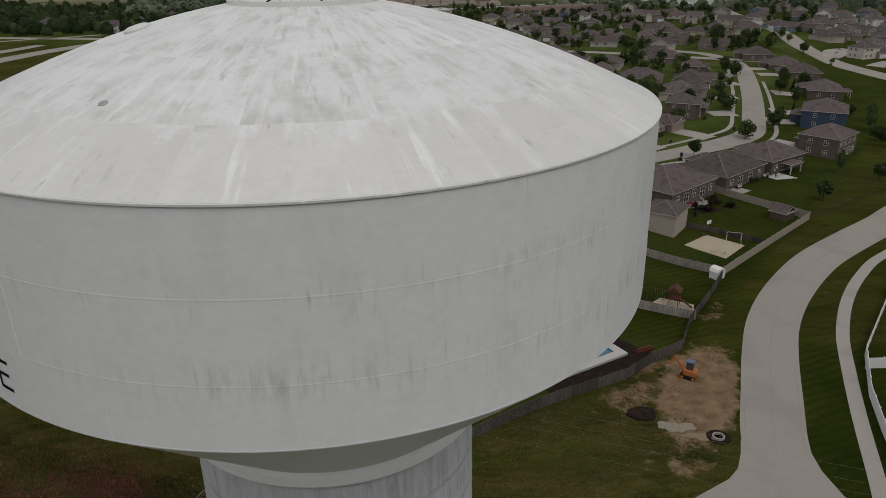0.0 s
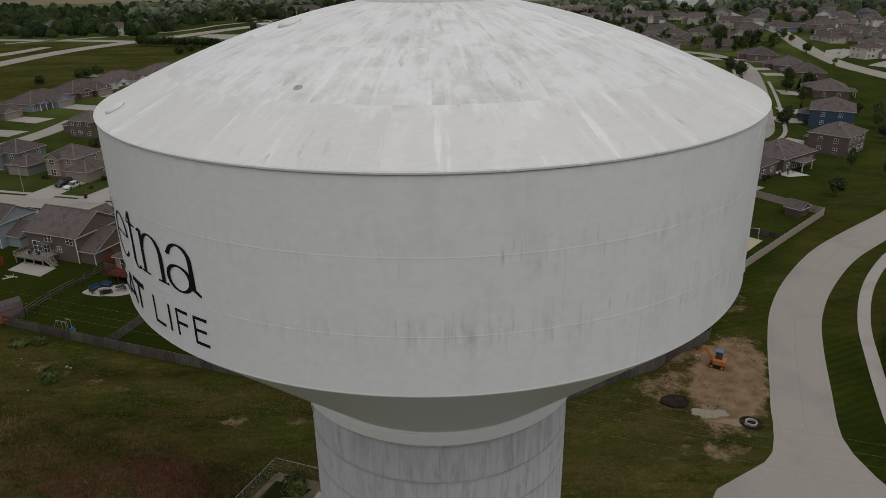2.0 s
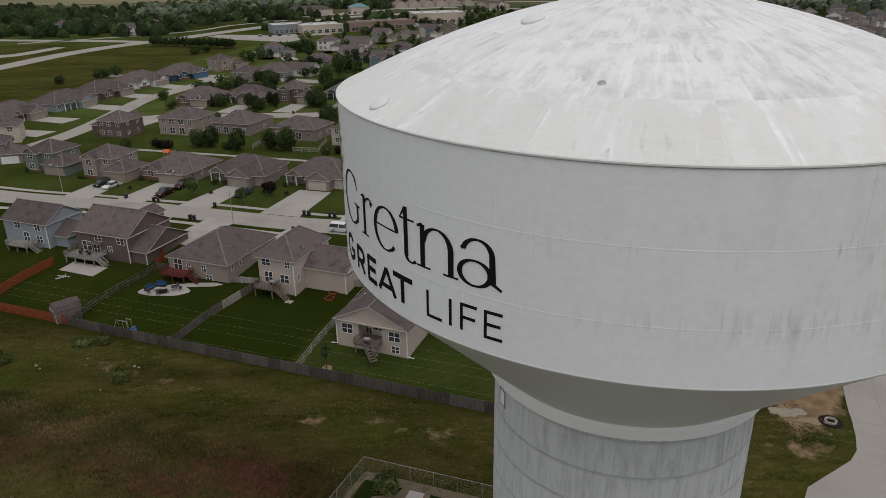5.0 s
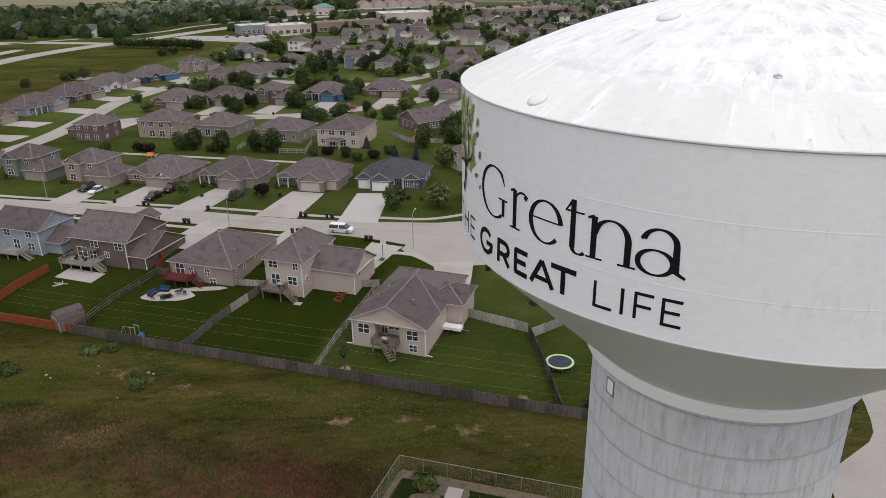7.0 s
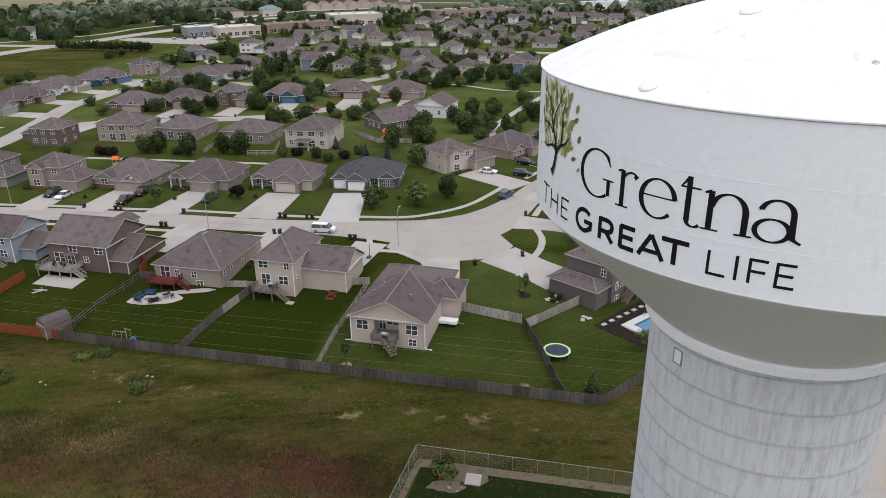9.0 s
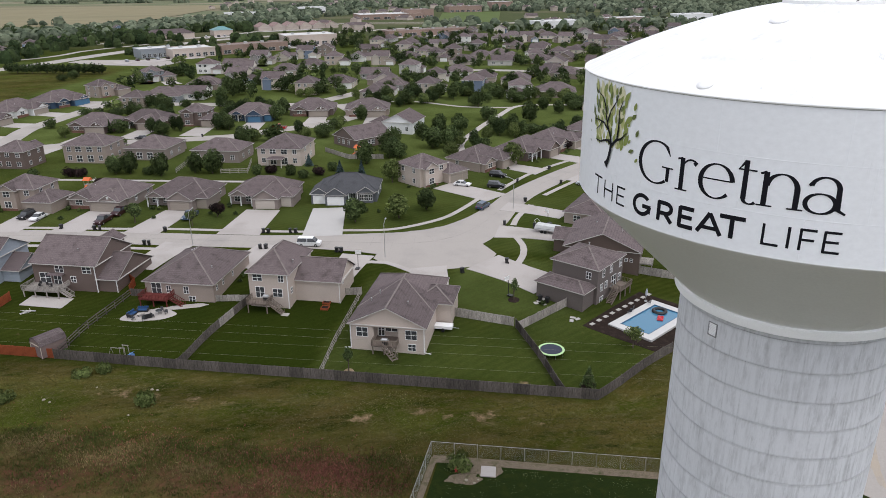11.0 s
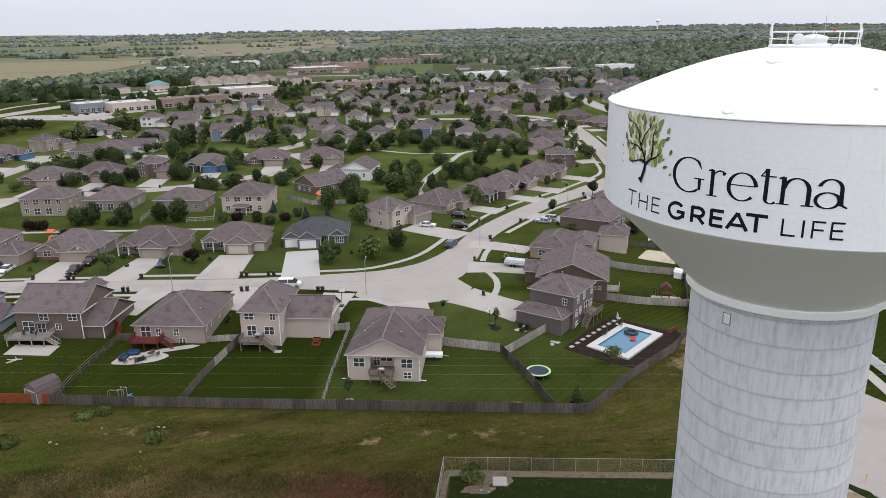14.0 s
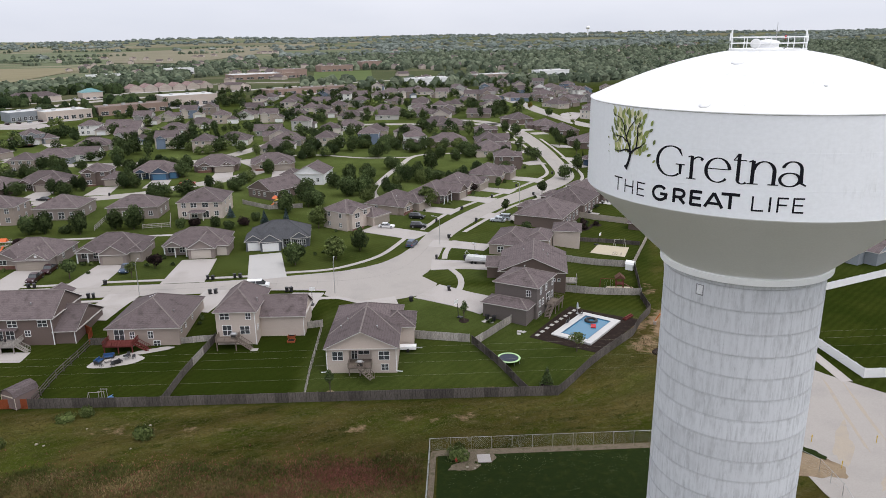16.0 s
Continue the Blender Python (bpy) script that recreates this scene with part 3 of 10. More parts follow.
paved("pavement", "footpath on the rising street", [(21, 138.5), (35, 153), (50, 163.5), (62, 170), (74, 177), (88, 187), (98, 197), (105.5, 214), (117, 244), (129, 279), (139, 309)], 1.3, 0.07, CONCRETE, "footpath")
paved("pavement", "winding park path over the green", [(22, 180), (25, 196), (38, 219), (49, 235), (62.6, 254), (74, 256), (95, 250)], 2.4, 0.06, CONCRETE, "footpath")
paved("pavement", "winding park path over the green", [(62, 253), (42, 261), (24, 279), (0, 285)], 1.8, 0.064, CONCRETE, "footpath")


def drive(points, widths, mat=None, label="pale concrete driveway from the street"):
    return paved("driveway", label, points, widths, 0.078, mat, "driveway")


# drives of the row across the street, then of the row that turns its back
for a, b, wa, wb, mt in (((-94.5, 150), (-99, 134), 7, 8, None), ((-79.5, 145), (-84.5, 130.5), 7, 8, None), ((-61, 141), (-67.5, 125.5), 7, 8.5, None), ((-40.5, 136.5), (-46, 119), 8.5, 10, None), ((-24.4, 134), (-27.6, 113.5), 8, 9, PALE_CONCRETE), ((7.5, 147), (18.5, 132), 8, 8.5, None)):
    drive([a, b], [wa, wb], mt)
for a, b, wa, wb in (((-64.5, 104), (-58, 116.5), 6, 7.5), ((-87, 112), (-80, 124.5), 6, 7.5), ((-45, 99.5), (-38, 110), 6, 7.5), ((-25.8, 90), (-21, 100), 5.5, 7)):
    drive([a, b], [wa, wb])
drive([(-104.0, 182.0), (-93.0, 179.0), (-45.2, 164.6)], [1.6, 1.6, 1.6])
drive([(12.0, 76.3), (8.0, 82.5), (3.0, 90.0)], [9.0, 8.4, 10.0])
drive([(27, 97), (18, 103.5), (11, 107)], [5, 6.5, 8.5])
drive([(30, 114), (24, 120), (18, 124.5)], [6, 6.5, 7])
drive([(-10.2, 76), (-9.0, 82), (-8.5, 90)], [5.5, 6, 8])
for px, py in ((31.5, 162.2), (49.0, 171.0), (61.5, 180.0), (80.2, 192.4)):
    drive([(px - 1.0, py + 1.2), (px + 7.2, py - 8.6)], [6.0, 7.5])
for px, py in ((51.0, 138.5), (80, 156.5), (98, 167), (113, 177)):
    drive([(px + 1.5, py - 1.5), (px - 6.0, py + 7.5)], [6.0, 7.5])
paved("pavement", "pale paved court beside the avenue", [(208, 352), (222, 372), (236, 384)], [8, 14, 12], 0.075, CONCRETE, "parking")
paved("pavement", "pale paved court beside the avenue", [(214, 322), (230, 332), (250, 340)], [8, 14, 12], 0.075, CONCRETE, "parking")
for px, py, sx in ((98.0, 215.5, 1), (108.5, 243, 1), (120.5, 270, 1), (126.5, 292, 1), (124.0, 208.5, -1), (131.5, 222, -1), (145.0, 253, -1), (155.5, 293, -1), (156, 309, -1), (158.5, 338, -1)):
    drive([(px, py), (px + 9 * sx, py + 1)], [6.5, 8])

# ---- the water tower ----
TANK = bpy.data.materials.new("tank_enamel")
TANK.use_nodes = True
DOME = bpy.data.materials.new("dome_enamel")
DOME.use_nodes = True
PIER = bpy.data.materials.new("pier_concrete")
PIER.use_nodes = True


def streaked(mt, base, stain, rough, around, along, lo, hi, amount, relief=0.05, patch=0.35, along_radius=False, spec=0.5, dirty=None, courses=None, seams=None, washed=None):
    """Weathered surface of revolution: long run-off streaks, patches of grime and a fine grain."""
    n, l = mt.node_tree.nodes, mt.node_tree.links
    b = n["Principled BSDF"]
    b.inputs["Roughness"].default_value, b.inputs["Specular IOR Level"].default_value = rough, spec
    tc, sep, ang = n.new("ShaderNodeTexCoord"), n.new("ShaderNodeSeparateXYZ"), n.new("ShaderNodeMath")
    l.new(tc.outputs["Object"], sep.inputs["Vector"])
    ang.operation = "ARCTAN2"
    l.new(sep.outputs["Y"], ang.inputs[0])
    l.new(sep.outputs["X"], ang.inputs[1])
    lon = sep.outputs["Z"]
    if along_radius:
        ln = n.new("ShaderNodeVectorMath")
        ln.operation = "LENGTH"
        l.new(tc.outputs["Object"], ln.inputs[0])
        flat_ = n.new("ShaderNodeCombineXYZ")
        l.new(sep.outputs["X"], flat_.inputs["X"])
        l.new(sep.outputs["Y"], flat_.inputs["Y"])
        l.new(flat_.outputs["Vector"], ln.inputs[0])
        lon = ln.outputs["Value"]

    own = n.new("ShaderNodeObjectInfo")
    shift = n.new("ShaderNodeMath")
    shift.operation, shift.inputs[1].default_value = "MULTIPLY", 40.0 if along_radius or courses else 0.0
    l.new(own.outputs["Random"], shift.inputs[0])

    def layer(ka, kl, detail, rough_=0.6):
        c, t = n.new("ShaderNodeCombineXYZ"), n.new("ShaderNodeTexNoise")
        l.new(shift.outputs[0], c.inputs["Z"])
        for src, k, to in ((ang.outputs[0], ka, "X"), (lon, kl, "Y")):
            m = n.new("ShaderNodeMath")
            m.operation = "MULTIPLY"
            m.inputs[1].default_value = k
            l.new(src, m.inputs[0])
            l.new(m.outputs[0], c.inputs[to])
        t.inputs["Scale"].default_value, t.inputs["Detail"].default_value, t.inputs["Roughness"].default_value = 1.0, detail, rough_
        l.new(c.outputs["Vector"], t.inputs["Vector"])
        return t.outputs["Fac"]

    def ramp_(v, a, b_, c, d):
        m = n.new("ShaderNodeMapRange")
        for k, x in (("From Min", a), ("From Max", b_), ("To Min", c), ("To Max", d)):
            m.inputs[k].default_value = x
        l.new(v, m.inputs["Value"])
        return m.outputs["Result"]

    def mixed(f, a, b_, kind="MIX"):
        m = n.new("ShaderNodeMix")
        m.data_type, m.blend_type = "RGBA", kind
        for s, v in ((0, f), (6, a), (7, b_)):
            if isinstance(v, (tuple, float)):
                m.inputs[s].default_value = v if s == 0 else (*v, 1)
            else:
                l.new(v, m.inputs[s])
        return m.outputs[2]

    def product(a, b_):
        m = n.new("ShaderNodeMath")
        m.operation = "MULTIPLY"
        l.new(a, m.inputs[0])
        l.new(b_, m.inputs[1])
        return m.outputs[0]

    runs, clouds, grime = layer(around, along, 6), layer(around * 0.12, along * 2.0, 4), layer(around * 0.45, along * 1.5, 7, 0.7)
    streaks = product(ramp_(runs, lo, hi, 0.0, amount), ramp_(clouds, 0.35, 0.65, 0.15, 1.0))
    smudge = ramp_(grime, 0.52, 0.75, 0.0, patch)
    weather = None
    if dirty:
        # the weather side is dirtier
        side, unit = n.new("ShaderNodeVectorMath"), n.new("ShaderNodeVectorMath")
        unit.operation, side.operation = "NORMALIZE", "DOT_PRODUCT"
        level = n.new("ShaderNodeCombineXYZ")
        l.new(sep.outputs["X"], level.inputs["X"])
        l.new(sep.outputs["Y"], level.inputs["Y"])
        l.new(level.outputs["Vector"], unit.inputs[0])
        l.new(unit.outputs["Vector"], side.inputs[0])
        side.inputs[1].default_value = (0.74, -0.67, 0)
        weather = ramp_(side.outputs["Value"], 0.1, 0.75, dirty, 1.0)
        streaks, smudge = product(streaks, weather), product(smudge, weather)
    colour = mixed(streaks, base, stain)
    colour = mixed(smudge, colour, tuple(c * 0.8 for c in stain))
    if seams:
        # grime gathers in short smears at the plate seams
        near = None
        for at_ in seams:
            off, mag = n.new("ShaderNodeMath"), n.new("ShaderNodeMath")
            off.operation, off.inputs[1].default_value = "SUBTRACT", at_
            mag.operation = "ABSOLUTE"
            l.new(sep.outputs["Z"], off.inputs[0])
            l.new(off.outputs[0], mag.inputs[0])
            band = ramp_(mag.outputs[0], 0.05, 1.15, 1.0, 0.0)
            if near is None:
                near = band
            else:
                both = n.new("ShaderNodeMath")
                both.operation = "MAXIMUM"
                l.new(near, both.inputs[0])
                l.new(band, both.inputs[1])
                near = both.outputs[0]
        blots = product(ramp_(layer(34, 0.5, 7, 0.68), 0.49, 0.68, 0.0, 0.6), ramp_(layer(3.2, 0.35, 3), 0.36, 0.58, 0.0, 1.0))
        colour = mixed(product(product(blots, near), weather), colour, (0.50, 0.505, 0.49))
        drips = product(ramp_(layer(95, 0.5, 5, 0.65), 0.55, 0.70, 0.0, 0.6), ramp_(layer(6, 0.5, 3), 0.44, 0.6, 0.0, 1.0))
        colour = mixed(product(product(drips, near), weather), colour, (0.36, 0.36, 0.345))
        wiped = product(ramp_(layer(30, 0.10, 5, 0.6), 0.56, 0.70, 0.0, 0.5), ramp_(layer(2.0, 0.25, 3), 0.4, 0.65, 0.2, 1.0))
        colour = mixed(product(wiped, weather), colour, tuple(min(0.88, c * 1.07) for c in base))
    if washed:
        # bare white runs where rain has washed the film away
        reach = n.new("ShaderNodeMath")
        reach.operation = "ADD"
        l.new(lon, reach.inputs[0])
        l.new(ramp_(layer(washed * 0.7, 0.5, 7, 0.7), 0.25, 0.75, -1.6, 1.6), reach.inputs[1])
        lower = ramp_(reach.outputs[0], 11.7, 12.4, 0.0, 1.0)
        colour = mixed(product(lower, ramp_(layer(washed * 0.3, 0.2, 5), 0.3, 0.6, 0.55, 1.0)), colour, tuple(c * k for c, k in zip(base, (0.885, 0.88, 0.85))))
        runs_w = product(ramp_(layer(washed, 0.10, 8, 0.68), 0.55, 0.62, 0.0, 0.95), ramp_(layer(washed * 0.3, 0.5, 4), 0.36, 0.55, 0.0, 1.0))
        colour = mixed(runs_w, colour, (0.92, 0.922, 0.93))
        specks = product(ramp_(layer(washed * 1.6, 0.6, 7, 0.72), 0.57, 0.68, 0.0, 0.7), ramp_(layer(washed * 0.2, 0.7, 3), 0.45, 0.62, 0.0, 1.0))
        colour = mixed(specks, colour, tuple(c * 0.72 for c in stain))
    if courses:
        # run-off stains along the poured courses
        turn = n.new("ShaderNodeMath")
        turn.operation, turn.inputs[1].default_value = "DIVIDE", courses
        l.new(sep.outputs["Z"], turn.inputs[0])
        fr = n.new("ShaderNodeMath")
        fr.operation = "FRACT"
        l.new(turn.outputs[0], fr.inputs[0])
        colour = mixed(1.0, colour, ramp_(own.outputs["Random"], 0.0, 1.0, 0.93, 1.04), "MULTIPLY")
        edge_noise = ramp_(layer(9, 0.6, 5, 0.7), 0.3, 0.7, 0.3, 1.0)
        below, above = ramp_(fr.outputs[0], 0.90, 0.995, 0.0, 0.5), ramp_(fr.outputs[0], 0.015, 0.07, 0.65, 0.0)
        colour = mixed(product(below, edge_noise), colour, (0.315, 0.32, 0.328))
        colour = mixed(product(above, edge_noise), colour, (0.33, 0.335, 0.343))
        # grey bleed along the upright joints of the form panels
        panel, part_of, away = n.new("ShaderNodeMath"), n.new("ShaderNodeMath"), n.new("ShaderNodeMath")
        panel.operation, panel.inputs[1].default_value = "MULTIPLY", 40 / (2 * math.pi)
        part_of.operation, away.operation, away.inputs[1].default_value = "FRACT", "PINGPONG", 0.5
        l.new(ang.outputs[0], panel.inputs[0])
        l.new(panel.outputs[0], part_of.inputs[0])
        l.new(part_of.outputs[0], away.inputs[0])
        colour = mixed(product(ramp_(away.outputs[0], 0.006, 0.06, 0.6, 0.0), ramp_(layer(7, 0.9, 5, 0.75), 0.42, 0.66, 0.0, 1.0)), colour, (0.37, 0.378, 0.392))
    colour = mixed(1.0, colour, ramp_(layer(around * 3, along * 12, 3), 0.3, 0.7, 0.97, 1.03), "MULTIPLY")
    if along_radius:
        colour = mixed(1.0, colour, ramp_(own.outputs["Random"], 0.0, 1.0, 0.95, 1.03), "MULTIPLY")
    l.new(colour, b.inputs["Base Color"])
    bp = n.new("ShaderNodeBump")
    bp.inputs["Strength"].default_value, bp.inputs["Distance"].default_value = relief, 0.03
    l.new(grime, bp.inputs["Height"])
    l.new(bp.outputs["Normal"], b.inputs["Normal"])
    return mt


streaked(TANK, (0.862, 0.877, 0.90), (0.69, 0.70, 0.70), 0.42, 13, 0.30, 0.47, 0.70, 0.5, relief=0.02, patch=0.16, dirty=0.12, seams=(47.45, 44.68))
streaked(DOME, (0.865, 0.867, 0.877), (0.59, 0.595, 0.58), 0.5, 15, 0.55, 0.46, 0.60, 0.8, along_radius=True, patch=0.6, dirty=0.85, washed=24)
streaked(PIER, (0.628, 0.640, 0.662), (0.385, 0.392, 0.405), 0.85, 30, 0.28, 0.44, 0.62, 0.7, relief=0.3, patch=0.75, spec=0.3, courses=2.13, dirty=0.8)
CONE = material("cone_enamel", (0.86, 0.86, 0.85), 0.5, vary=0.03, scale=5, bump=0.03, second=(0.82, 0.82, 0.81), cover=0.4)
PAINT = material("black_sign_paint", (0.010, 0.010, 0.014), 0.6, vary=0.1, scale=1, bump=0.02, spec=0.12)

tower = thing("water_tower", "white steel water tank on a round grey concrete pier", "water tower", pose(0, 0, 0))
TR, TOP, LOW = 15.0, 50.25, 42.46
SEAMS = (LOW, 44.68, 47.45, TOP)
for z0, z1 in zip(SEAMS[:-1], SEAMS[1:]):
    course = part("tank_course", Mesh().lathe([(TR, z0 + 0.03), (TR, z1 - 0.03)], 256), TANK, tower, smooth=True)
    part("weld_bead", Mesh().lathe([(TR, z0 + 0.03), (TR + 0.006, z0 + 0.008), (TR + 0.006, z0 - 0.008), (TR, z0 - 0.03)], 256), TANK, course, smooth=True)
    k0 = {42.46: 0.1, 44.68: 0.28, 47.45: 0.19}[z0]
    for i in range(16):
        a = k0 + i * 2 * math.pi / 16
        d = Vector((math.cos(a), math.sin(a), 0))
        bead = Mesh().bar(d * (TR + 0.002) + Vector((0, 0, z0 + 0.04)), d * (TR + 0.002) + Vector((0, 0, z1 - 0.04)), 0.02, 0.012)
        part("weld_bead", bead, TANK, course)


def dome_z(r):
    return 54.45 - 4.26 * (r / 15.04) ** 1.72


rings = ((0.0, 4.4, 10), (4.4, 8.3, 20), (8.3, 12.0, 20), (12.0, 15.03, 30))
for r0, r1, count in rings:
    for i in range(count):
        radii = list(np.linspace(r1, max(r0, 0.05), 6))
        line = [(r, dome_z(r)) for r in radii]
        a0, a1 = 2 * math.pi * i / count, 2 * math.pi * (i + 1) / count
        part("roof_plate", Mesh().lathe(line, 180 // count, a0=a0, a1=a1), DOME, tower, smooth=True)
part("rim_lip", Mesh().lathe([(TR, 50.118), (15.05, 50.12), (15.065, 50.14), (15.065, 50.2), (15.02, 50.205)], 256), DOME, tower, "white steel edge of the dome")
# grey line added to draw the thin shadow of the rim lip
part("sealant_bead", Mesh().lathe([(TR, 50.09), (15.008, 50.095), (15.008, 50.112), (TR, 50.116)], 256), material("rim_shadow_grey", (0.42, 0.42, 0.415), 0.8, vary=0.3, scale=0.6, bump=0.02), tower, "grey line under the edge that paints in its shadow")
part("tank_cone", Mesh().lathe([(15.0, 42.45), (14.985, 42.41), (14.8, 42.22)] + [(14.8 + (7.3 - 14.8) * u, 42.22 + (35.26 - 42.22) * u) for u in np.linspace(0.1, 1, 10)], 192), CONE, tower, "smooth grey painted cone under the tank", smooth=True)
for i in range(12):
    a = 0.35 + i * math.pi / 6
    d = Vector((math.cos(a), math.sin(a), 0))
    part("weld_bead", Mesh().bar(d * 14.78 + Vector((0, 0, 42.27)), d * 7.36 + Vector((0, 0, 35.3)), 0.03, 0.015), CONE, tower)
RINGWHITE = material("fresh_white_paint", (0.88, 0.88, 0.87), 0.5, vary=0.03, scale=3, bump=0.02)
part("ring_ledge", Mesh().lathe([(7.15, 34.80), (7.64, 34.81), (7.70, 34.85), (7.71, 35.36), (7.69, 35.41), (7.42, 35.43)], 160), RINGWHITE, tower, "white painted ring where the pier meets the cone", smooth=False)
# pier: poured lifts with form panels and recessed joints
lift_mesh, NP, LIFT = Mesh(), 40, 2.13
prof = ((-0.04, 0.0), (-0.04, 0.02), (0.0, 0.035), (0.0, LIFT - 0.04), (0.012, LIFT - 0.025), (0.01, LIFT - 0.008), (-0.04, LIFT))
cols = []
for i in range(NP):
    a = 2 * math.pi * i / NP
    w = 2 * math.pi / NP
    cols += [(a, -0.009), (a + w * 0.015, -0.007), (a + w * 0.03, 0.0), (a + w * 0.34, 0.004), (a + w * 0.66, 0.004), (a + w * 0.99, 0.0)]
vs = [((7.2 + o + q) * math.cos(a), (7.2 + o + q) * math.sin(a), z) for o, z in prof for a, q in cols]
k = len(cols)
lift_mesh.add(vs, [(j * k + i, j * k + (i + 1) % k, (j + 1) * k + (i + 1) % k, (j + 1) * k + i) for j in range(len(prof) - 1) for i in range(k)])
lift_data = lift_mesh.data("pier_lift", PIER)
z, i = 34.35, 0
top_lift = Mesh().lathe([(7.13, 34.35), (7.13, 34.39), (7.27, 34.41), (7.28, 34.83)], 120)
part("pier_lift", top_lift, PIER, tower)
z -= LIFT
while z > -LIFT - 0.5:
    part("pier_lift", lift_data, None, tower, at=pose(0, 0, z))
    z, i = z - LIFT, i + 1
# louvre in the pier
LOUVREGREY = material("vent_frame_grey", (0.22, 0.22, 0.23), 0.5, vary=0.1, scale=0.5)
la = math.atan2(-1.9, -6.9)
louvre = part("louvre", Mesh().box(-0.36, 0.36, -0.03, 0.05, -0.5, -0.44).box(-0.36, 0.36, -0.03, 0.05, 0.44, 0.5).box(-0.36, -0.3, -0.03, 0.05, -0.44, 0.44).box(0.3, 0.36, -0.03, 0.05, -0.44, 0.44), LOUVREGREY, tower, "white louvred vent in a grey frame", at=pose(7.2 * math.cos(la), 7.2 * math.sin(la), 33.55, 0, 0, math.degrees(la) - 90))
slat = Mesh().bar((-0.3, 0.0, 0), (0.3, 0.0, 0), 0.02, 0.075).data("slat", WHITE)
for i in range(8):
    part("slat", slat, None, louvre, at=pose(0, 0.02, -0.38 + i * 0.108, 35))
part("louvre_back", Mesh().box(-0.3, 0.3, -0.02, -0.005, -0.44, 0.44), BLACK, louvre)


# lettering painted on the tank: strokes laid round the shell
def on_tank(u, z, lift):
    """u: degrees round the shell."""
    a = radians(u)
    return ((TR + lift) * math.cos(a), (TR + lift) * math.sin(a), z)


def stroke(m, pts, lift):
    """pts: (u, v, width) along a stroke, in metres of a flat sheet; a ribbon of that width."""
    vs = []
    for i, (u, v, w) in enumerate(pts):
        a, b = pts[max(i - 1, 0)], pts[min(i + 1, len(pts) - 1)]
        du, dv = b[0] - a[0], b[1] - a[1]
        s = math.hypot(du, dv) or 1.0
        vs += [(u - dv / s * w / 2, v + du / s * w / 2, lift), (u + dv / s * w / 2, v - du / s * w / 2, lift)]
    m.add(vs, [(2 * i, 2 * i + 1, 2 * i + 3, 2 * i + 2) for i in range(len(pts) - 1)])


def straight(u0, v0, u1, v1, w0, w1=None, n=8):
    w1 = w0 if w1 is None else w1
    return [(u0 + (u1 - u0) * i / n, v0 + (v1 - v0) * i / n, w0 + (w1 - w0) * i / n) for i in range(n + 1)]


def arc(cu, cv, ru, rv, a0, a1, thin, thick, n=28, axis=0.0):
    """A piece of an ellipse; the stroke is thick where the pen runs upright."""
    out = []
    for i in range(n + 1):
        a = radians(a0 + (a1 - a0) * i / n)
        out.append((cu + ru * math.cos(a), cv + rv * math.sin(a), thin + (thick - thin) * abs(math.cos(a - axis)) ** 1.6))
    return out


def glyph(name, strokes, u0, v0, su, sv, label):
    """strokes drawn in a unit box, set at u0 degrees and v0 metres, su metres wide and sv high."""
    m = Mesh()
    for i, s in enumerate(strokes):
        flat_m = Mesh()
        stroke(flat_m, [(u * su, v * sv, w) for u, v, w in s], 0.0)
        m.add([on_tank(u0 + math.degrees(u / TR), v0 + v, 0.014 + 0.0025 * i) for u, v, _ in flat_m.v], flat_m.f)
    return part(name, m, PAINT, tower, label)


DEG = math.radians(1) * TR
sans = {
    "T": lambda w: [straight(0, 1, 1, 1, w), straight(0.5, 1, 0.5, 0, w)],
    "H": lambda w: [straight(0.06, 0, 0.06, 1, w), straight(0.94, 0, 0.94, 1, w), straight(0.06, 0.52, 0.94, 0.52, w)],
    "E": lambda w: [straight(0.08, 0, 0.08, 1, w), straight(0.04, 0.96, 1, 0.96, w), straight(0.04, 0.52, 0.9, 0.52, w), straight(0.04, 0.05, 1, 0.05, w)],
    "L": lambda w: [straight(0.06, 0, 0.06, 1, w), straight(0.02, 0.05, 1, 0.05, w)],
    "I": lambda w: [straight(0.5, 0, 0.5, 1, w)],
    "F": lambda w: [straight(0.08, 0, 0.08, 1, w), straight(0.04, 0.96, 1, 0.96, w), straight(0.04, 0.5, 0.9, 0.5, w)],
    "G": lambda w: [arc(0.52, 0.5, 0.46, 0.48, 42, 360, w, w, 40), straight(0.56, 0.46, 1.04, 0.46, w), straight(0.96, 0.46, 0.96, 0.12, w * 0.9)],
    "R": lambda w: [straight(0.1, 0, 0.1, 1, w), straight(0.06, 0.94, 0.55, 0.94, w), arc(0.55, 0.68, 0.34, 0.26, 90, -90, w, w, 18), straight(0.1, 0.42, 0.55, 0.42, w), straight(0.52, 0.42, 0.95, 0, w)],
    "A": lambda w: [straight(0.03, 0, 0.5, 1, w), straight(0.5, 1, 0.97, 0, w), straight(0.2, 0.28, 0.8, 0.28, w * 0.9)],
}
for ch, a0, a1, w in (("T", -182.6, -178.4, 0.11), ("H", -177.2, -173.2, 0.11), ("E", -171.7, -168.6, 0.11), ("G", -165.6, -160.6, 0.235), ("R", -158.6, -154.6, 0.235), ("E", -153.2, -149.8, 0.235), ("A", -149.0, -143.8, 0.225), ("T", -144.4, -139.4, 0.235), ("L", -136.2, -133.1, 0.13), ("I", -131.95, -131.05, 0.14), ("F", -129.7, -126.8, 0.13), ("E", -125.65, -122.7, 0.13)):
    glyph("letter", sans[ch](w), a0, 43.08, (a1 - a0) * DEG, 1.12, "black painted letter " + ch)
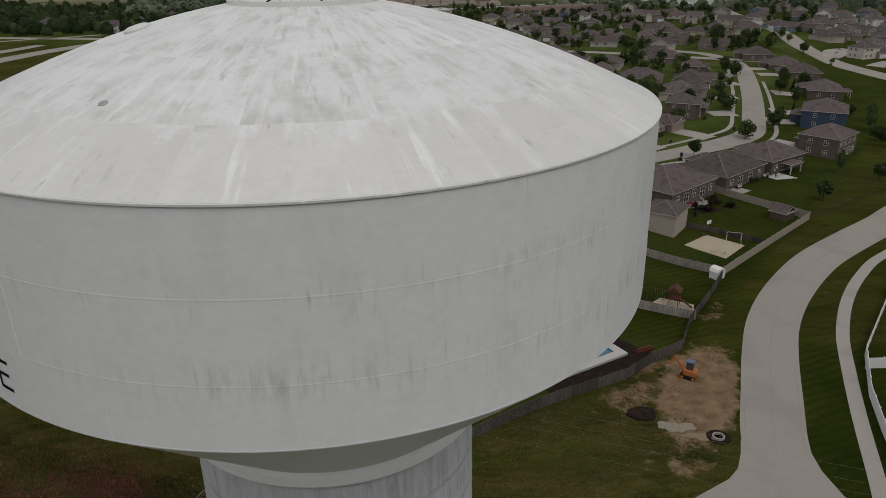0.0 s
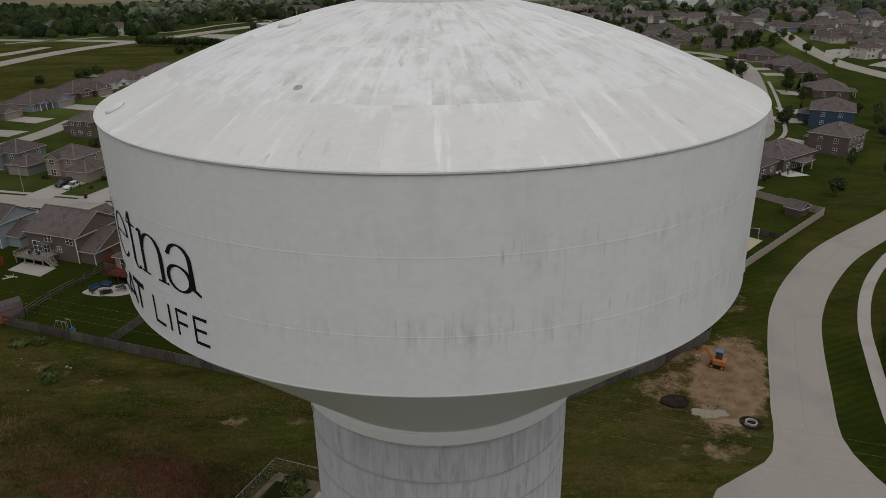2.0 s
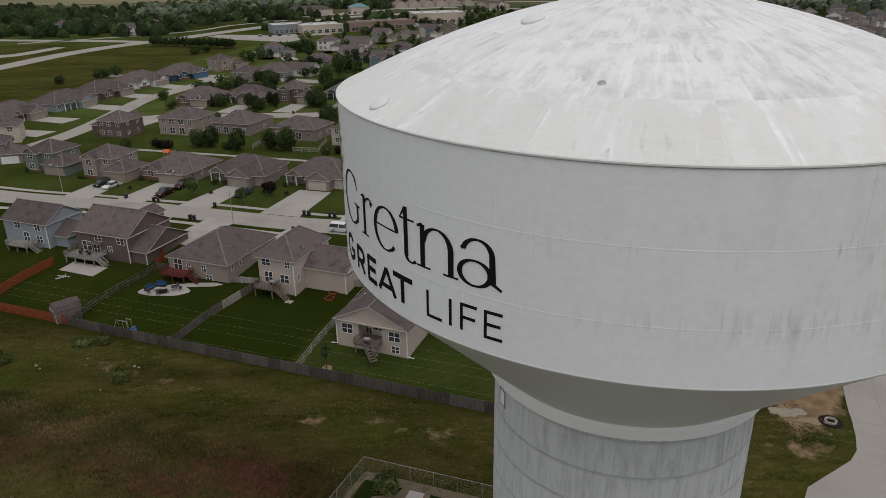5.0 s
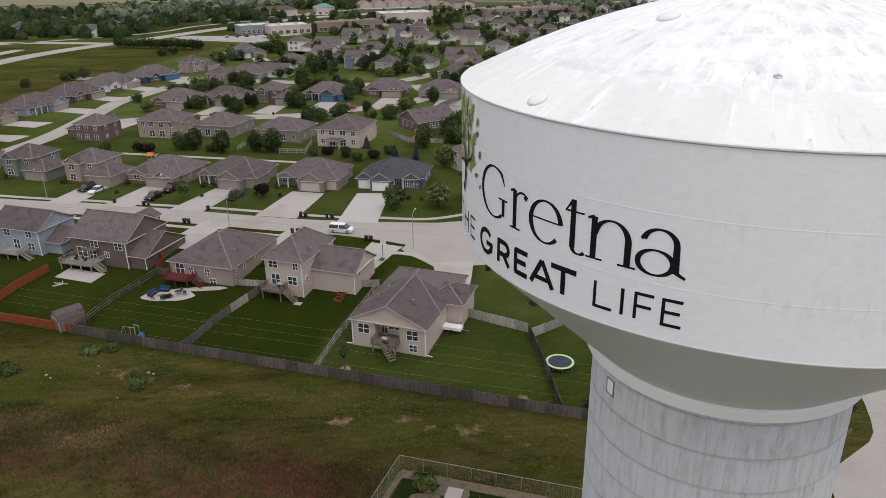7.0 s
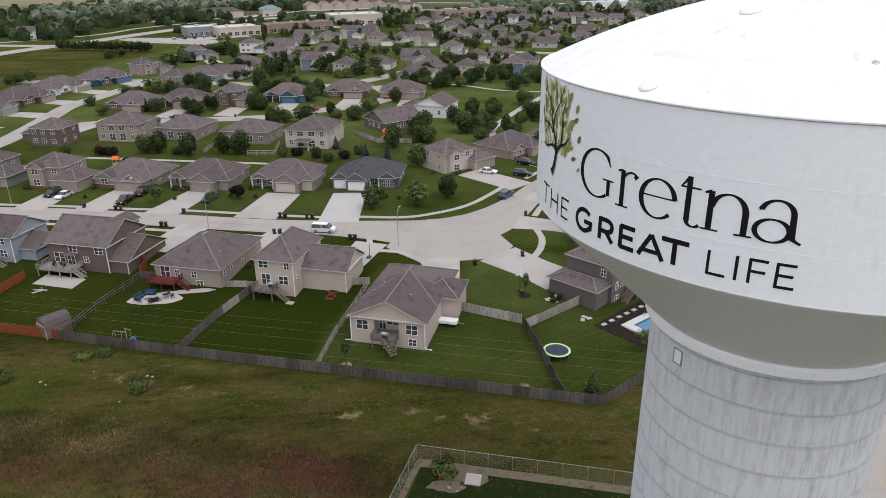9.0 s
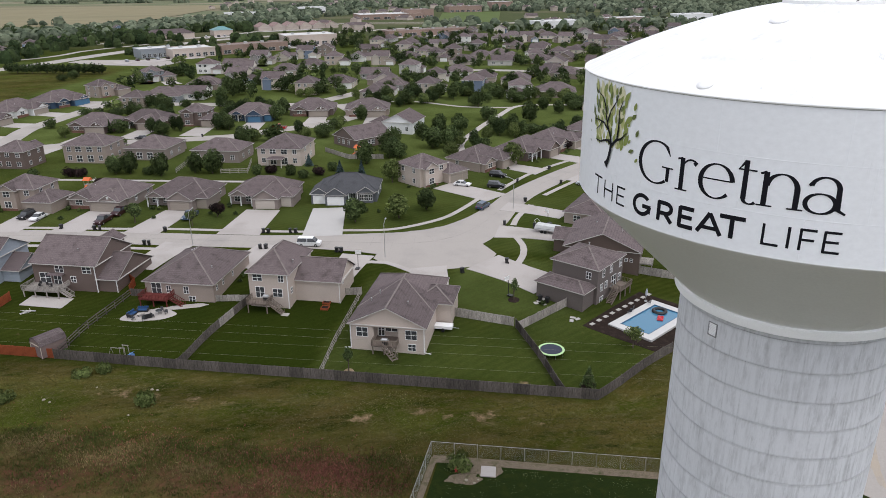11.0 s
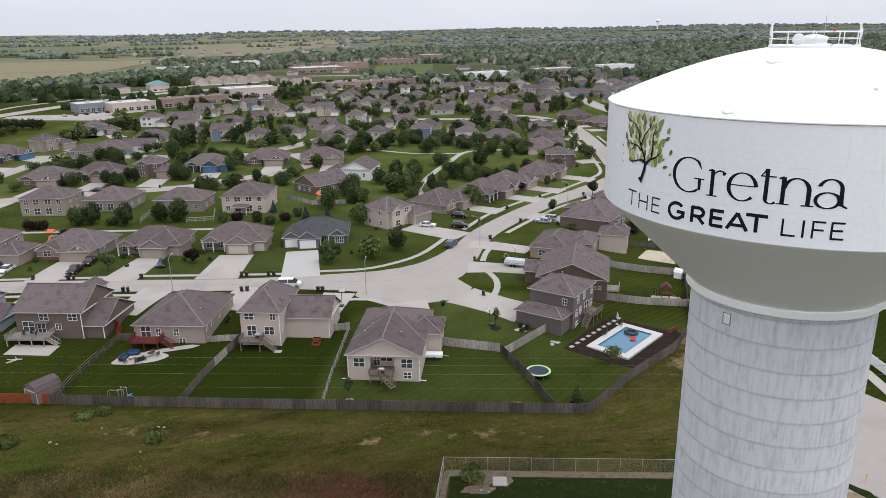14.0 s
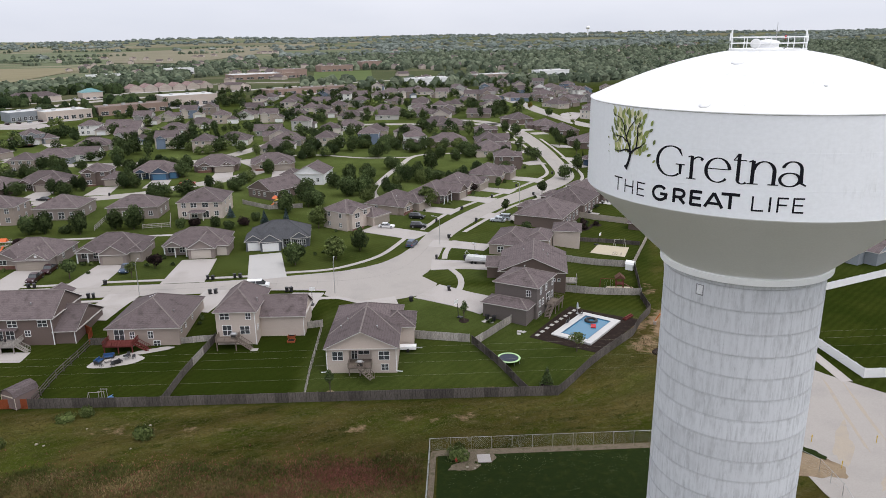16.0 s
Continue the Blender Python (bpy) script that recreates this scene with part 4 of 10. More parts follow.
TK, SF = 0.26, 0.08
serif = {
    "G": [arc(0.52, 0.5, 0.47, 0.48, 52, 308, 0.09, 0.27, 44), straight(0.80, 0.885, 0.90, 0.70, 0.2, 0.05, 5), straight(0.86, 0.115, 0.86, 0.42, 0.2, 0.24, 5), straight(0.70, 0.43, 1.0, 0.43, SF, SF, 4)],
    "r": [straight(0.30, 0.02, 0.30, 1.0, TK), straight(0.02, 0.03, 0.62, 0.03, SF), straight(0.05, 0.95, 0.30, 1.0, 0.1, 0.12, 4), arc(0.72, 0.62, 0.42, 0.36, 175, 62, 0.1, 0.1, 14), straight(0.86, 0.93, 0.99, 0.86, 0.2, 0.25, 4)],
    "e": [arc(0.5, 0.49, 0.46, 0.5, 5, 318, 0.08, 0.26, 40), straight(0.06, 0.54, 0.96, 0.54, 0.07)],
    "t": [straight(0.44, 0.12, 0.44, 1.24, TK, 0.24), arc(0.74, 0.14, 0.30, 0.14, 180, 330, 0.08, 0.2, 12), straight(0.06, 0.97, 0.95, 0.97, SF), straight(0.10, 0.98, 0.42, 1.22, 0.05, 0.16, 4)],
    "n": [straight(0.16, 0.02, 0.16, 1.0, TK), straight(0.0, 0.03, 0.36, 0.03, SF), straight(0.02, 0.94, 0.16, 1.0, 0.1, 0.14, 4), arc(0.52, 0.55, 0.34, 0.43, 170, 0, 0.08, 0.27, 24), straight(0.86, 0.56, 0.86, 0.02, 0.27, TK), straight(0.68, 0.03, 1.03, 0.03, SF)],
    "a": [arc(0.44, 0.66, 0.34, 0.32, 165, 0, 0.09, 0.24, 24), straight(0.78, 0.68, 0.80, 0.1, 0.24, 0.27), straight(0.80, 0.13, 1.0, 0.02, 0.16, 0.1, 4), arc(0.38, 0.26, 0.36, 0.27, 20, 395, 0.08, 0.22, 40), straight(0.06, 0.74, 0.14, 0.80, 0.12, 0.2, 3)],
}
for ch, a0, a1, h in (("G", -165.0, -155.6, 2.42), ("r", -154.9, -150.3, 1.78), ("e", -149.6, -142.6, 1.8), ("t", -142.3, -138.4, 1.78), ("n", -138.1, -130.2, 1.76), ("a", -129.9, -122.9, 1.82)):
    glyph("letter", serif[ch], a0, 45.06, (a1 - a0) * DEG, h, "black painted serif letter " + ch)
# painted tree emblem: trunk, limbs and leaves
emblem = Mesh()
limbs = [
    [(0.44, -0.01, 0.46), (0.48, 0.04, 0.27), (0.507, 0.11, 0.24), (0.535, 0.21, 0.24), (0.538, 0.27, 0.22), (0.517, 0.37, 0.16), (0.441, 0.49, 0.14), (0.385, 0.61, 0.12), (0.351, 0.74, 0.1), (0.271, 0.83, 0.08), (0.08, 0.89, 0.04)],
    [(0.42, 0.52, 0.12), (0.49, 0.69, 0.09), (0.60, 0.82, 0.08), (0.648, 0.95, 0.03)],
    [(0.54, 0.26, 0.2), (0.656, 0.364, 0.16), (0.675, 0.52, 0.13), (0.668, 0.709, 0.1), (0.728, 0.848, 0.04)],
    [(0.64, 0.35, 0.15), (0.74, 0.394, 0.1), (0.828, 0.482, 0.04)],
    [(0.53, 0.29, 0.16), (0.46, 0.315, 0.13), (0.388, 0.30, 0.12), (0.27, 0.259, 0.09), (0.143, 0.269, 0.04)],
    [(0.455, 0.45, 0.12), (0.346, 0.516, 0.1), (0.222, 0.526, 0.08), (0.076, 0.52, 0.03)],
    [(0.297, 0.524, 0.08), (0.229, 0.444, 0.06), (0.143, 0.396, 0.03)],
]
for i, s in enumerate(limbs):
    fine_s = []
    for (u, v, w), (u2, v2, w2) in zip(s[:-1], s[1:]):
        fine_s += [(u + (u2 - u) * q, v + (v2 - v) * q, w + (w2 - w) * q) for q in (0, 0.25, 0.5, 0.75)]
    flat_m = Mesh()
    stroke(flat_m, [(u * 5.2, v * 4.75, w * 1.05) for u, v, w in fine_s + [s[-1]]], 0.0)
    emblem.add([on_tank(174.0 + math.degrees(u / TR), 45.15 + v, 0.056 + 0.0025 * i) for u, v, _ in flat_m.v], flat_m.f)
part("painted_tree", emblem, PAINT, tower, "dark painted trunk and limbs of a tree emblem")
LEAF_A = material("leaf_paint_olive", (0.235, 0.285, 0.07), 0.5, vary=0.05, bump=0.0)
LEAF_B = material("leaf_paint_pale", (0.66, 0.64, 0.42), 0.5, vary=0.05, bump=0.0)
LEAF_D = material("leaf_paint_light", (0.42, 0.44, 0.17), 0.5, vary=0.05, bump=0.0)
LEAF_C = material("leaf_paint_dark", (0.11, 0.14, 0.035), 0.5, vary=0.05, bump=0.0)
rnd = random.Random(5)
leaf_no = 0


def paint_leaf(u, v, size, fat, turn, tone):
    """A pointed leaf painted on the shell, base at (u, v) of the emblem's box."""
    global leaf_no
    pts = [(q / 8 * size, fat * size * math.sin(math.pi * (q / 8) ** 0.85)) for q in range(9)]
    vs = [(a * math.cos(turn) - sgn * b * math.sin(turn), a * math.sin(turn) + sgn * b * math.cos(turn)) for a, b in pts for sgn in (1, -1)]
    lift = 0.012 + 0.00035 * leaf_no
    leaf = Mesh().add([on_tank(174.0 + math.degrees((u * 5.2 + a) / TR), 45.15 + v * 4.75 + b, lift) for a, b in vs], [(2 * q + 3, 2 * q + 2, 2 * q, 2 * q + 1) for q in range(8)])
    part("leaf", leaf, tone, tower)
    leaf_no += 1


for row in range(9):
    v0 = 0.24 + row * 0.083
    half = 0.40 * math.sqrt(max(0.12, 1 - ((v0 - 0.60) / 0.56) ** 2))
    for layer_no, count in ((0, 3), (1, 8)):
        for j in range(count):
            u = 0.44 + half * (2 * (j + 0.5 + 0.25 * (row % 2)) / count - 1) * (0.75 if layer_no == 0 else 1.0) + rnd.uniform(-0.03, 0.03)
            vv = v0 + rnd.uniform(-0.03, 0.03)
            if layer_no == 1 and rnd.random() < 0.08:
                continue
            size = rnd.uniform(0.8, 1.0) if layer_no == 0 else rnd.uniform(0.5, 0.82)
            size = min(size, 5.02 - vv * 4.75)
            turn = radians(90 + (0.46 - u) * 95 + rnd.uniform(-22, 22))
            fat, tone = (0.28, LEAF_B) if layer_no == 0 else (0.23, (LEAF_A, LEAF_A, LEAF_D, LEAF_C)[rnd.randrange(4)])
            paint_leaf(u, vv, size, fat, turn, tone)
for k in range(11):
    # loose leaves about the crown
    right = k < 7
    u = rnd.uniform(0.80, 1.0) if right else rnd.uniform(-0.05, 0.06)
    vv = 0.16 + 0.10 * k if right else 0.2 + 0.12 * (k - 7)
    paint_leaf(u, vv, rnd.uniform(0.3, 0.62) if right else rnd.uniform(0.12, 0.35), 0.24, radians(rnd.uniform(20, 75) if right else rnd.uniform(100, 150)), (LEAF_A, LEAF_C)[k % 2])


# on the dome: hatches, crown rail and aerials
def on_dome(name, x, y, r, h, label, mat=None):
    m = Mesh().lathe([(r * 1.04, -0.12), (r * 1.04, h * 0.3), (r * 1.06, h * 0.34), (r * 1.02, h * 0.7), (r * 0.72, h * 1.15), (0.02, h * 1.4)], 32)
    tip = math.degrees(math.atan2(dome_z(math.hypot(x, y)) - dome_z(math.hypot(x, y) + 0.5), 0.5))
    lean = pose(x, y, dome_z(math.hypot(x, y)), 0, 0, math.degrees(math.atan2(y, x))) @ pose(0, 0, 0, 0, tip, 0)
    return part(name, m, mat or WHITE, tower, label, smooth=True, at=lean)


on_dome("roof_vent", -12.6, -6.6, 0.4, 0.11, "low white round roof hatch")
on_dome("roof_vent", -6.1, -2.9, 0.5, 0.14, "low white round roof hatch")
on_dome("roof_vent", -4.6, -10.2, 0.15, 0.03, "small grey stained cable gland", STEEL)
RR = 3.12
part("kerb_ring", Mesh().lathe([(RR + 0.05, dome_z(RR) - 0.05), (RR + 0.05, dome_z(RR) + 0.16), (RR - 0.05, dome_z(RR) + 0.16), (RR - 0.05, dome_z(RR) - 0.02)], 48), WHITE, tower)
for h, r in ((1.12, 0.035), (0.62, 0.028)):
    part("rail", Mesh().lathe([(RR + r * math.cos(a), dome_z(RR) + h + r * math.sin(a)) for a in np.linspace(0, 2 * math.pi, 7)], 48), WHITE, tower, smooth=True)
for i in range(10):
    a = 2 * math.pi * i / 10 + 0.2
    p = Vector((RR * math.cos(a), RR * math.sin(a), dome_z(RR) - 0.05))
    part("rail_post", Mesh().tube(p, p + Vector((0, 0, 1.22)), 0.04), WHITE, tower)
for a, h, r in ((2.65, 1.95, 0.05), (2.3, 1.55, 0.04), (-0.55, 1.75, 0.05), (-0.9, 1.4, 0.035)):
    p = Vector((RR * math.cos(a), RR * math.sin(a), dome_z(RR)))
    part("aerial", Mesh().tube(p, p + Vector((0, 0, h)), 0.02, 0.014, 6).tube(p + Vector((0, 0, h * 0.55)), p + Vector((0, 0, h * 0.95)), r * 1.6, r * 1.4, 8), WHITE, tower)
mast = Mesh().tube((0.6, -0.3, 54.3), (0.6, -0.3, 56.5), 0.035, 0.02).tube((0.3, -0.3, 55.7), (0.9, -0.3, 55.7), 0.015)
part("aerial", mast, STEEL, tower, "grey mast with a cross arm")
cap = Mesh().lathe([(0.9, 54.35), (0.9, 54.7), (1.0, 54.72), (0.95, 54.9), (0.5, 55.05), (0.02, 55.1)], 24)
part("crown_vent", cap, WHITE, tower, "white mushroom-shaped crown vent", smooth=True)
da = math.radians(198)
dish = Mesh().lathe([(0.02, 0.0), (0.2, 0.02), (0.36, 0.07), (0.42, 0.13), (0.42, 0.2), (0.3, 0.22), (0.02, 0.24)], 24)
part("dish_aerial", dish, WHITE, tower, "white round drum aerial on the rail", smooth=True, at=pose(2.7 * math.cos(da) + 0.3, 2.7 * math.sin(da), dome_z(2.7) + 0.55, 90, 0, -50))
part("beacon", Mesh().lathe([(0.1, 55.15), (0.1, 55.22), (0.08, 55.3), (0.02, 55.36)], 12).tube((0, 0, 55.05), (0, 0, 55.18), 0.05), material("beacon_red", (0.45, 0.02, 0.02), 0.3), tower, "red obstruction beacon", at=pose(-0.6, -2.4, 0.1))
cable = Mesh()
for i in range(8):
    u, u2 = i / 8, (i + 1) / 8
    cable.tube((-1.0 + 2.2 * u, -2.6, dome_z(2.6) + 0.3 * math.sin(u * 3.1) + 0.08), (-1.0 + 2.2 * u2, -2.6, dome_z(2.6) + 0.3 * math.sin(u2 * 3.1) + 0.08), 0.03, n=6)
part("cable", cable, BLACK, tower)

# ---- houses ----
def roof_mesh(u0, u1, v0, v1, z, kind, pitch, over=0.42, fascia=0.15):
    """A roof with overhang, fascia and soffit over the rectangle; kind: hip, gu (ridge along u) or gv (ridge along v)."""
    a0, a1, b0, b1 = u0 - over, u1 + over, v0 - over, v1 + over
    w, d, m = a1 - a0, b1 - b0, Mesh()
    e = z - over * pitch * 0.5
    low = [(a0, b0, e), (a1, b0, e), (a1, b1, e), (a0, b1, e)]
    bot = [(p[0], p[1], e - fascia) for p in low]
    if kind == "hip":
        h = e + pitch * min(w, d) / 2
        if w >= d:
            r = [(a0 + d / 2, (b0 + b1) / 2, h), (a1 - d / 2 + 0.01, (b0 + b1) / 2, h)]
            top = [(0, 1, 9, 8), (1, 2, 9), (2, 3, 8, 9), (3, 0, 8)]
        else:
            r = [((a0 + a1) / 2, b0 + w / 2, h), ((a0 + a1) / 2, b1 - w / 2 + 0.01, h)]
            top = [(0, 1, 8), (1, 2, 9, 8), (2, 3, 9), (3, 0, 8, 9)]
    elif kind == "gu":
        h = e + pitch * d / 2
        r = [(a0, (b0 + b1) / 2, h), (a1, (b0 + b1) / 2, h)]
        top = [(0, 1, 9, 8), (2, 3, 8, 9)]
    else:
        h = e + pitch * w / 2
        r = [((a0 + a1) / 2, b0, h), ((a0 + a1) / 2, b1, h)]
        top = [(1, 2, 9, 8), (3, 0, 8, 9)]
    trim = Mesh().add(low + bot, [(0, 4, 5, 1), (1, 5, 6, 2), (2, 6, 7, 3), (3, 7, 4, 0), (4, 7, 6, 5)])
    if kind == "hip":
        m.add(low + bot + r, top)
    else:
        r2 = [(p[0], p[1], p[2] - fascia) for p in r]
        m.add(low + bot + r, top)
        if kind == "gu":
            trim.add([low[0], low[3], r[0], bot[0], bot[3], r2[0]], [(0, 3, 5, 2), (2, 5, 4, 1)])
            trim.add([low[1], low[2], r[1], bot[1], bot[2], r2[1]], [(0, 2, 5, 3), (2, 1, 4, 5)])
        else:
            trim.add([low[0], low[1], r[0], bot[0], bot[1], r2[0]], [(0, 2, 5, 3), (2, 1, 4, 5)])
            trim.add([low[3], low[2], r[1], bot[3], bot[2], r2[1]], [(0, 3, 5, 2), (2, 5, 4, 1)])
    return m, trim, h


def ridge_caps(u0, u1, v0, v1, z, kind, pitch, over=0.42):
    """Cap shingles along the hips and the ridge of the roof over the rectangle."""
    a0, a1, b0, b1 = u0 - over, u1 + over, v0 - over, v1 + over
    w, d, e, m = a1 - a0, b1 - b0, z - over * pitch * 0.5 + 0.02, Mesh()
    cu, cv = (a0 + a1) / 2, (b0 + b1) / 2
    if kind == "hip":
        h = e + pitch * min(w, d) / 2
        r0, r1 = ((a0 + d / 2, cv, h), (a1 - d / 2, cv, h)) if w >= d else ((cu, b0 + w / 2, h), (cu, b1 - w / 2, h))
        ends = ((a0, b0), (a0, b1), (a1, b0), (a1, b1)) if w >= d else ((a0, b0), (a1, b0), (a0, b1), (a1, b1))
        for i, (a, b) in enumerate(ends):
            m.bar((a, b, e), r0 if i < 2 else r1, 0.30, 0.05)
    else:
        h = e + pitch * (d if kind == "gu" else w) / 2
        r0, r1 = ((a0, cv, h), (a1, cv, h)) if kind == "gu" else ((cu, b0, h), (cu, b1, h))
    if (Vector(r1) - Vector(r0)).length > 0.2:
        m.bar(r0, r1, 0.30, 0.05)
    return m


def wall_mesh(u0, u1, v0, v1, z0, z1, kind, pitch):
    m = Mesh().box(u0, u1, v0, v1, z0, z1)
    if kind == "gv":
        h = z1 + pitch * (u1 - u0) / 2 - 0.08
        for v in (v0, v1):
            m.add([(u0, v, z1 - 0.01), (u1, v, z1 - 0.01), ((u0 + u1) / 2, v, h)], [(0, 1, 2)])
    elif kind == "gu":
        h = z1 + pitch * (v1 - v0) / 2 - 0.08
        for u in (u0, u1):
            m.add([(u, v0, z1 - 0.01), (u, v1, z1 - 0.01), (u, (v0 + v1) / 2, h)], [(0, 1, 2)])
    return m


def plate(us, vs, depth, back=0.02):
    """A connected relief on a wall: cells between the lines us and vs, each at its own depth (None: open)."""
    m, seen = Mesh(), {}

    def at(u, d, v):
        key = (round(u, 4), round(d, 4), round(v, 4))
        if key not in seen:
            seen[key] = len(m.v)
            m.v.append(key)
        return seen[key]

    def face(*c):
        m.f.append(tuple(at(*p) for p in c))
        m.m.append(0)

    nu, nv = len(us) - 1, len(vs) - 1
    lev = lambda i, j: depth(i, j) if 0 <= i < nu and 0 <= j < nv else None
    for i in range(nu):
        for j in range(nv):
            d = lev(i, j)
            if d is None:
                continue
            u0, u1, v0, v1 = us[i], us[i + 1], vs[j], vs[j + 1]
            face((u0, d, v0), (u1, d, v0), (u1, d, v1), (u0, d, v1))
            for di, dj, a, b in ((-1, 0, (u0, v1), (u0, v0)), (1, 0, (u1, v0), (u1, v1)), (0, -1, (u0, v0), (u1, v0)), (0, 1, (u1, v1), (u0, v1))):
                o = lev(i + di, j + dj)
                o = back if o is None else o
                if o > d:
                    face((a[0], d, a[1]), (a[0], o, a[1]), (b[0], o, b[1]), (b[0], d, b[1]))
    return m


TURN = {"s": 0, "e": 90, "n": 180, "w": 270}
pane_cache = {}


def window(house_ob, side, block, pos, z, w, h, plain=False, bars=1, glass=None, frame_mat=None):
    """A window on one wall of a block: frame with muntins and a recessed pane. pos: metres along the wall from its left end."""
    u0, u1, v0, v1 = block[:4]
    place = {"s": (u0 + pos, v0), "n": (u1 - pos, v1), "e": (u1, v0 + pos), "w": (u0, v1 - pos)}[side]
    at = pose(place[0], place[1], z, 0, 0, TURN[side])
    key = (round(w, 2), round(h, 2), plain, bars, glass, frame_mat)
    if key not in pane_cache:
        t, fm = 0.065, frame_mat or WHITE
        us, vs = [-w / 2 - t, -w / 2], [-t, 0, h / 2 - 0.03, h / 2 + 0.03, h, h + t]
        for i in range(bars):
            c = -w / 2 + w * (i + 1) / (bars + 1)
            us += [c - 0.04, c + 0.04]
        us += [w / 2, w / 2 + t]
        is_pane = lambda i, j: i % 2 == 1 and j in (1, 3)
        if plain:
            f = plate(us, vs, lambda i, j: -0.02 if is_pane(i, j) else -0.07)
            flat_faces = [k for k, c in enumerate(f.f) if all(abs(f.v[q][1] + 0.02) < 1e-4 for q in c)]
            for k in flat_faces:
                f.m[k] = 1
            pane_cache[key] = (f.data("window", [fm, glass or GLASS]), None)
        else:
            pane_cache[key] = (plate(us, vs, lambda i, j: None if is_pane(i, j) else -0.07).data("window", fm), Mesh().box(-w / 2, w / 2, -0.03, 0.0, 0, h).data("pane", glass or GLASS))
    fr, gl = pane_cache[key]
    ob = part("window", fr, None, house_ob, at=at)
    if gl:
        part("pane", gl, None, ob)
    return ob


door_cache = {}


def garage_door(house_ob, side, block, pos, z, w, mat, h=2.15):
    u0, u1, v0, v1 = block[:4]
    place = {"s": (u0 + pos, v0), "n": (u1 - pos, v1), "e": (u1, v0 + pos), "w": (u0, v1 - pos)}[side]
    key = (w, h, mat)
    if key not in door_cache:
        cols_, us, vs = max(2, round(w / 1.2)), [-w / 2], [0.0]
        for c in range(cols_):
            us += [-w / 2 + (c + 0.12) * w / cols_, -w / 2 + (c + 0.88) * w / cols_]
        for r in range(4):
            vs += [(r + 0.02) * h / 4, (r + 0.2) * h / 4, (r + 0.8) * h / 4, (r + 0.98) * h / 4]
        us, vs = us + [w / 2], vs + [h]
        m = plate(us, vs, lambda i, j: -0.02 if j % 4 == 0 else (-0.06 if i % 2 == 1 and j % 4 == 2 else -0.045))
        door_cache[key] = m.data("garage_door", mat)
    return part("garage_door", door_cache[key], None, house_ob, at=pose(place[0], place[1], z, 0, 0, TURN[side]))


def house(label, x, y, yaw, blocks, wall_mat, roof_mat=None, z=None, group=""):
    """blocks: (u0, u1, v0, v1, z0, z1, roof kind, pitch); u to the house's right, v to its back."""
    base = float(height(x, y)) if z is None else z
    ob = thing("house", label, "house", pose(x, y, base, 0, 0, yaw), group)
    for bl in blocks:
        part("wall", wall_mesh(*bl), wall_mat, ob)
        if bl[6] != "none":
            rf, trim, _ = roof_mesh(*bl[:4], bl[5], bl[6], bl[7])
            r = part("roof", rf, roof_mat or ROOF, ob)
            part("fascia", trim, FASCIA, r)
            part("ridge_cap", ridge_caps(*bl[:4], bl[5], bl[6], bl[7]), RIDGE if (roof_mat or ROOF) == ROOF else roof_mat, r)
    return ob


def roof_vent(house_ob, u, v, z):
    part("roof_vent", Mesh().tube((u, v, z - 0.4), (u, v, z + 0.35), 0.07).lathe([(0.13, z + 0.25), (0.15, z + 0.36), (0.02, z + 0.42)], 8, centre=(u, v)), STEEL, house_ob)


S_BROWN, S_TAN, S_BEIGE = siding("siding_brown", (0.128, 0.092, 0.079)), siding("siding_tan", (0.30, 0.243, 0.207)), siding("siding_beige", (0.47, 0.398, 0.345))
S_GREY, S_BLUE, S_NAVY, S_WHITE = siding("siding_dark_grey", (0.125, 0.104, 0.096)), siding("siding_blue_grey", (0.27, 0.305, 0.345)), siding("siding_navy", (0.035, 0.065, 0.115)), siding("siding_white", (0.72, 0.72, 0.72))
S_DARKBROWN, S_SLATE = siding("siding_dark_brown", (0.105, 0.075, 0.06)), siding("siding_slate", (0.22, 0.24, 0.26))
S_GREIGE = siding("siding_greige", (0.238, 0.196, 0.176))
S_MIXED = tinted("siding_mixed", [(0.384, 0.325, 0.273), (0.501, 0.443, 0.368), (0.222, 0.177, 0.147), (0.413, 0.399, 0.376), (0.590, 0.531, 0.472), (0.266, 0.251, 0.243), (0.443, 0.391, 0.340), (0.147, 0.192, 0.266), (0.720, 0.708, 0.678)], vary=0.08, scale=4, bump=0.05, rough=0.65)
G_TAN, G_WHITE, G_BEIGE = material("door_tan", (0.29, 0.25, 0.21), 0.5, vary=0.05, bump=0.0), material("door_white", (0.74, 0.74, 0.73), 0.5, vary=0.05, bump=0.0), material("door_beige", (0.47, 0.42, 0.37), 0.5, vary=0.05, bump=0.0)
BRICK = material("brick_skirt", (0.17, 0.09, 0.07), 0.9, vary=0.3, scale=0.8, fine=9, bump=0.3)


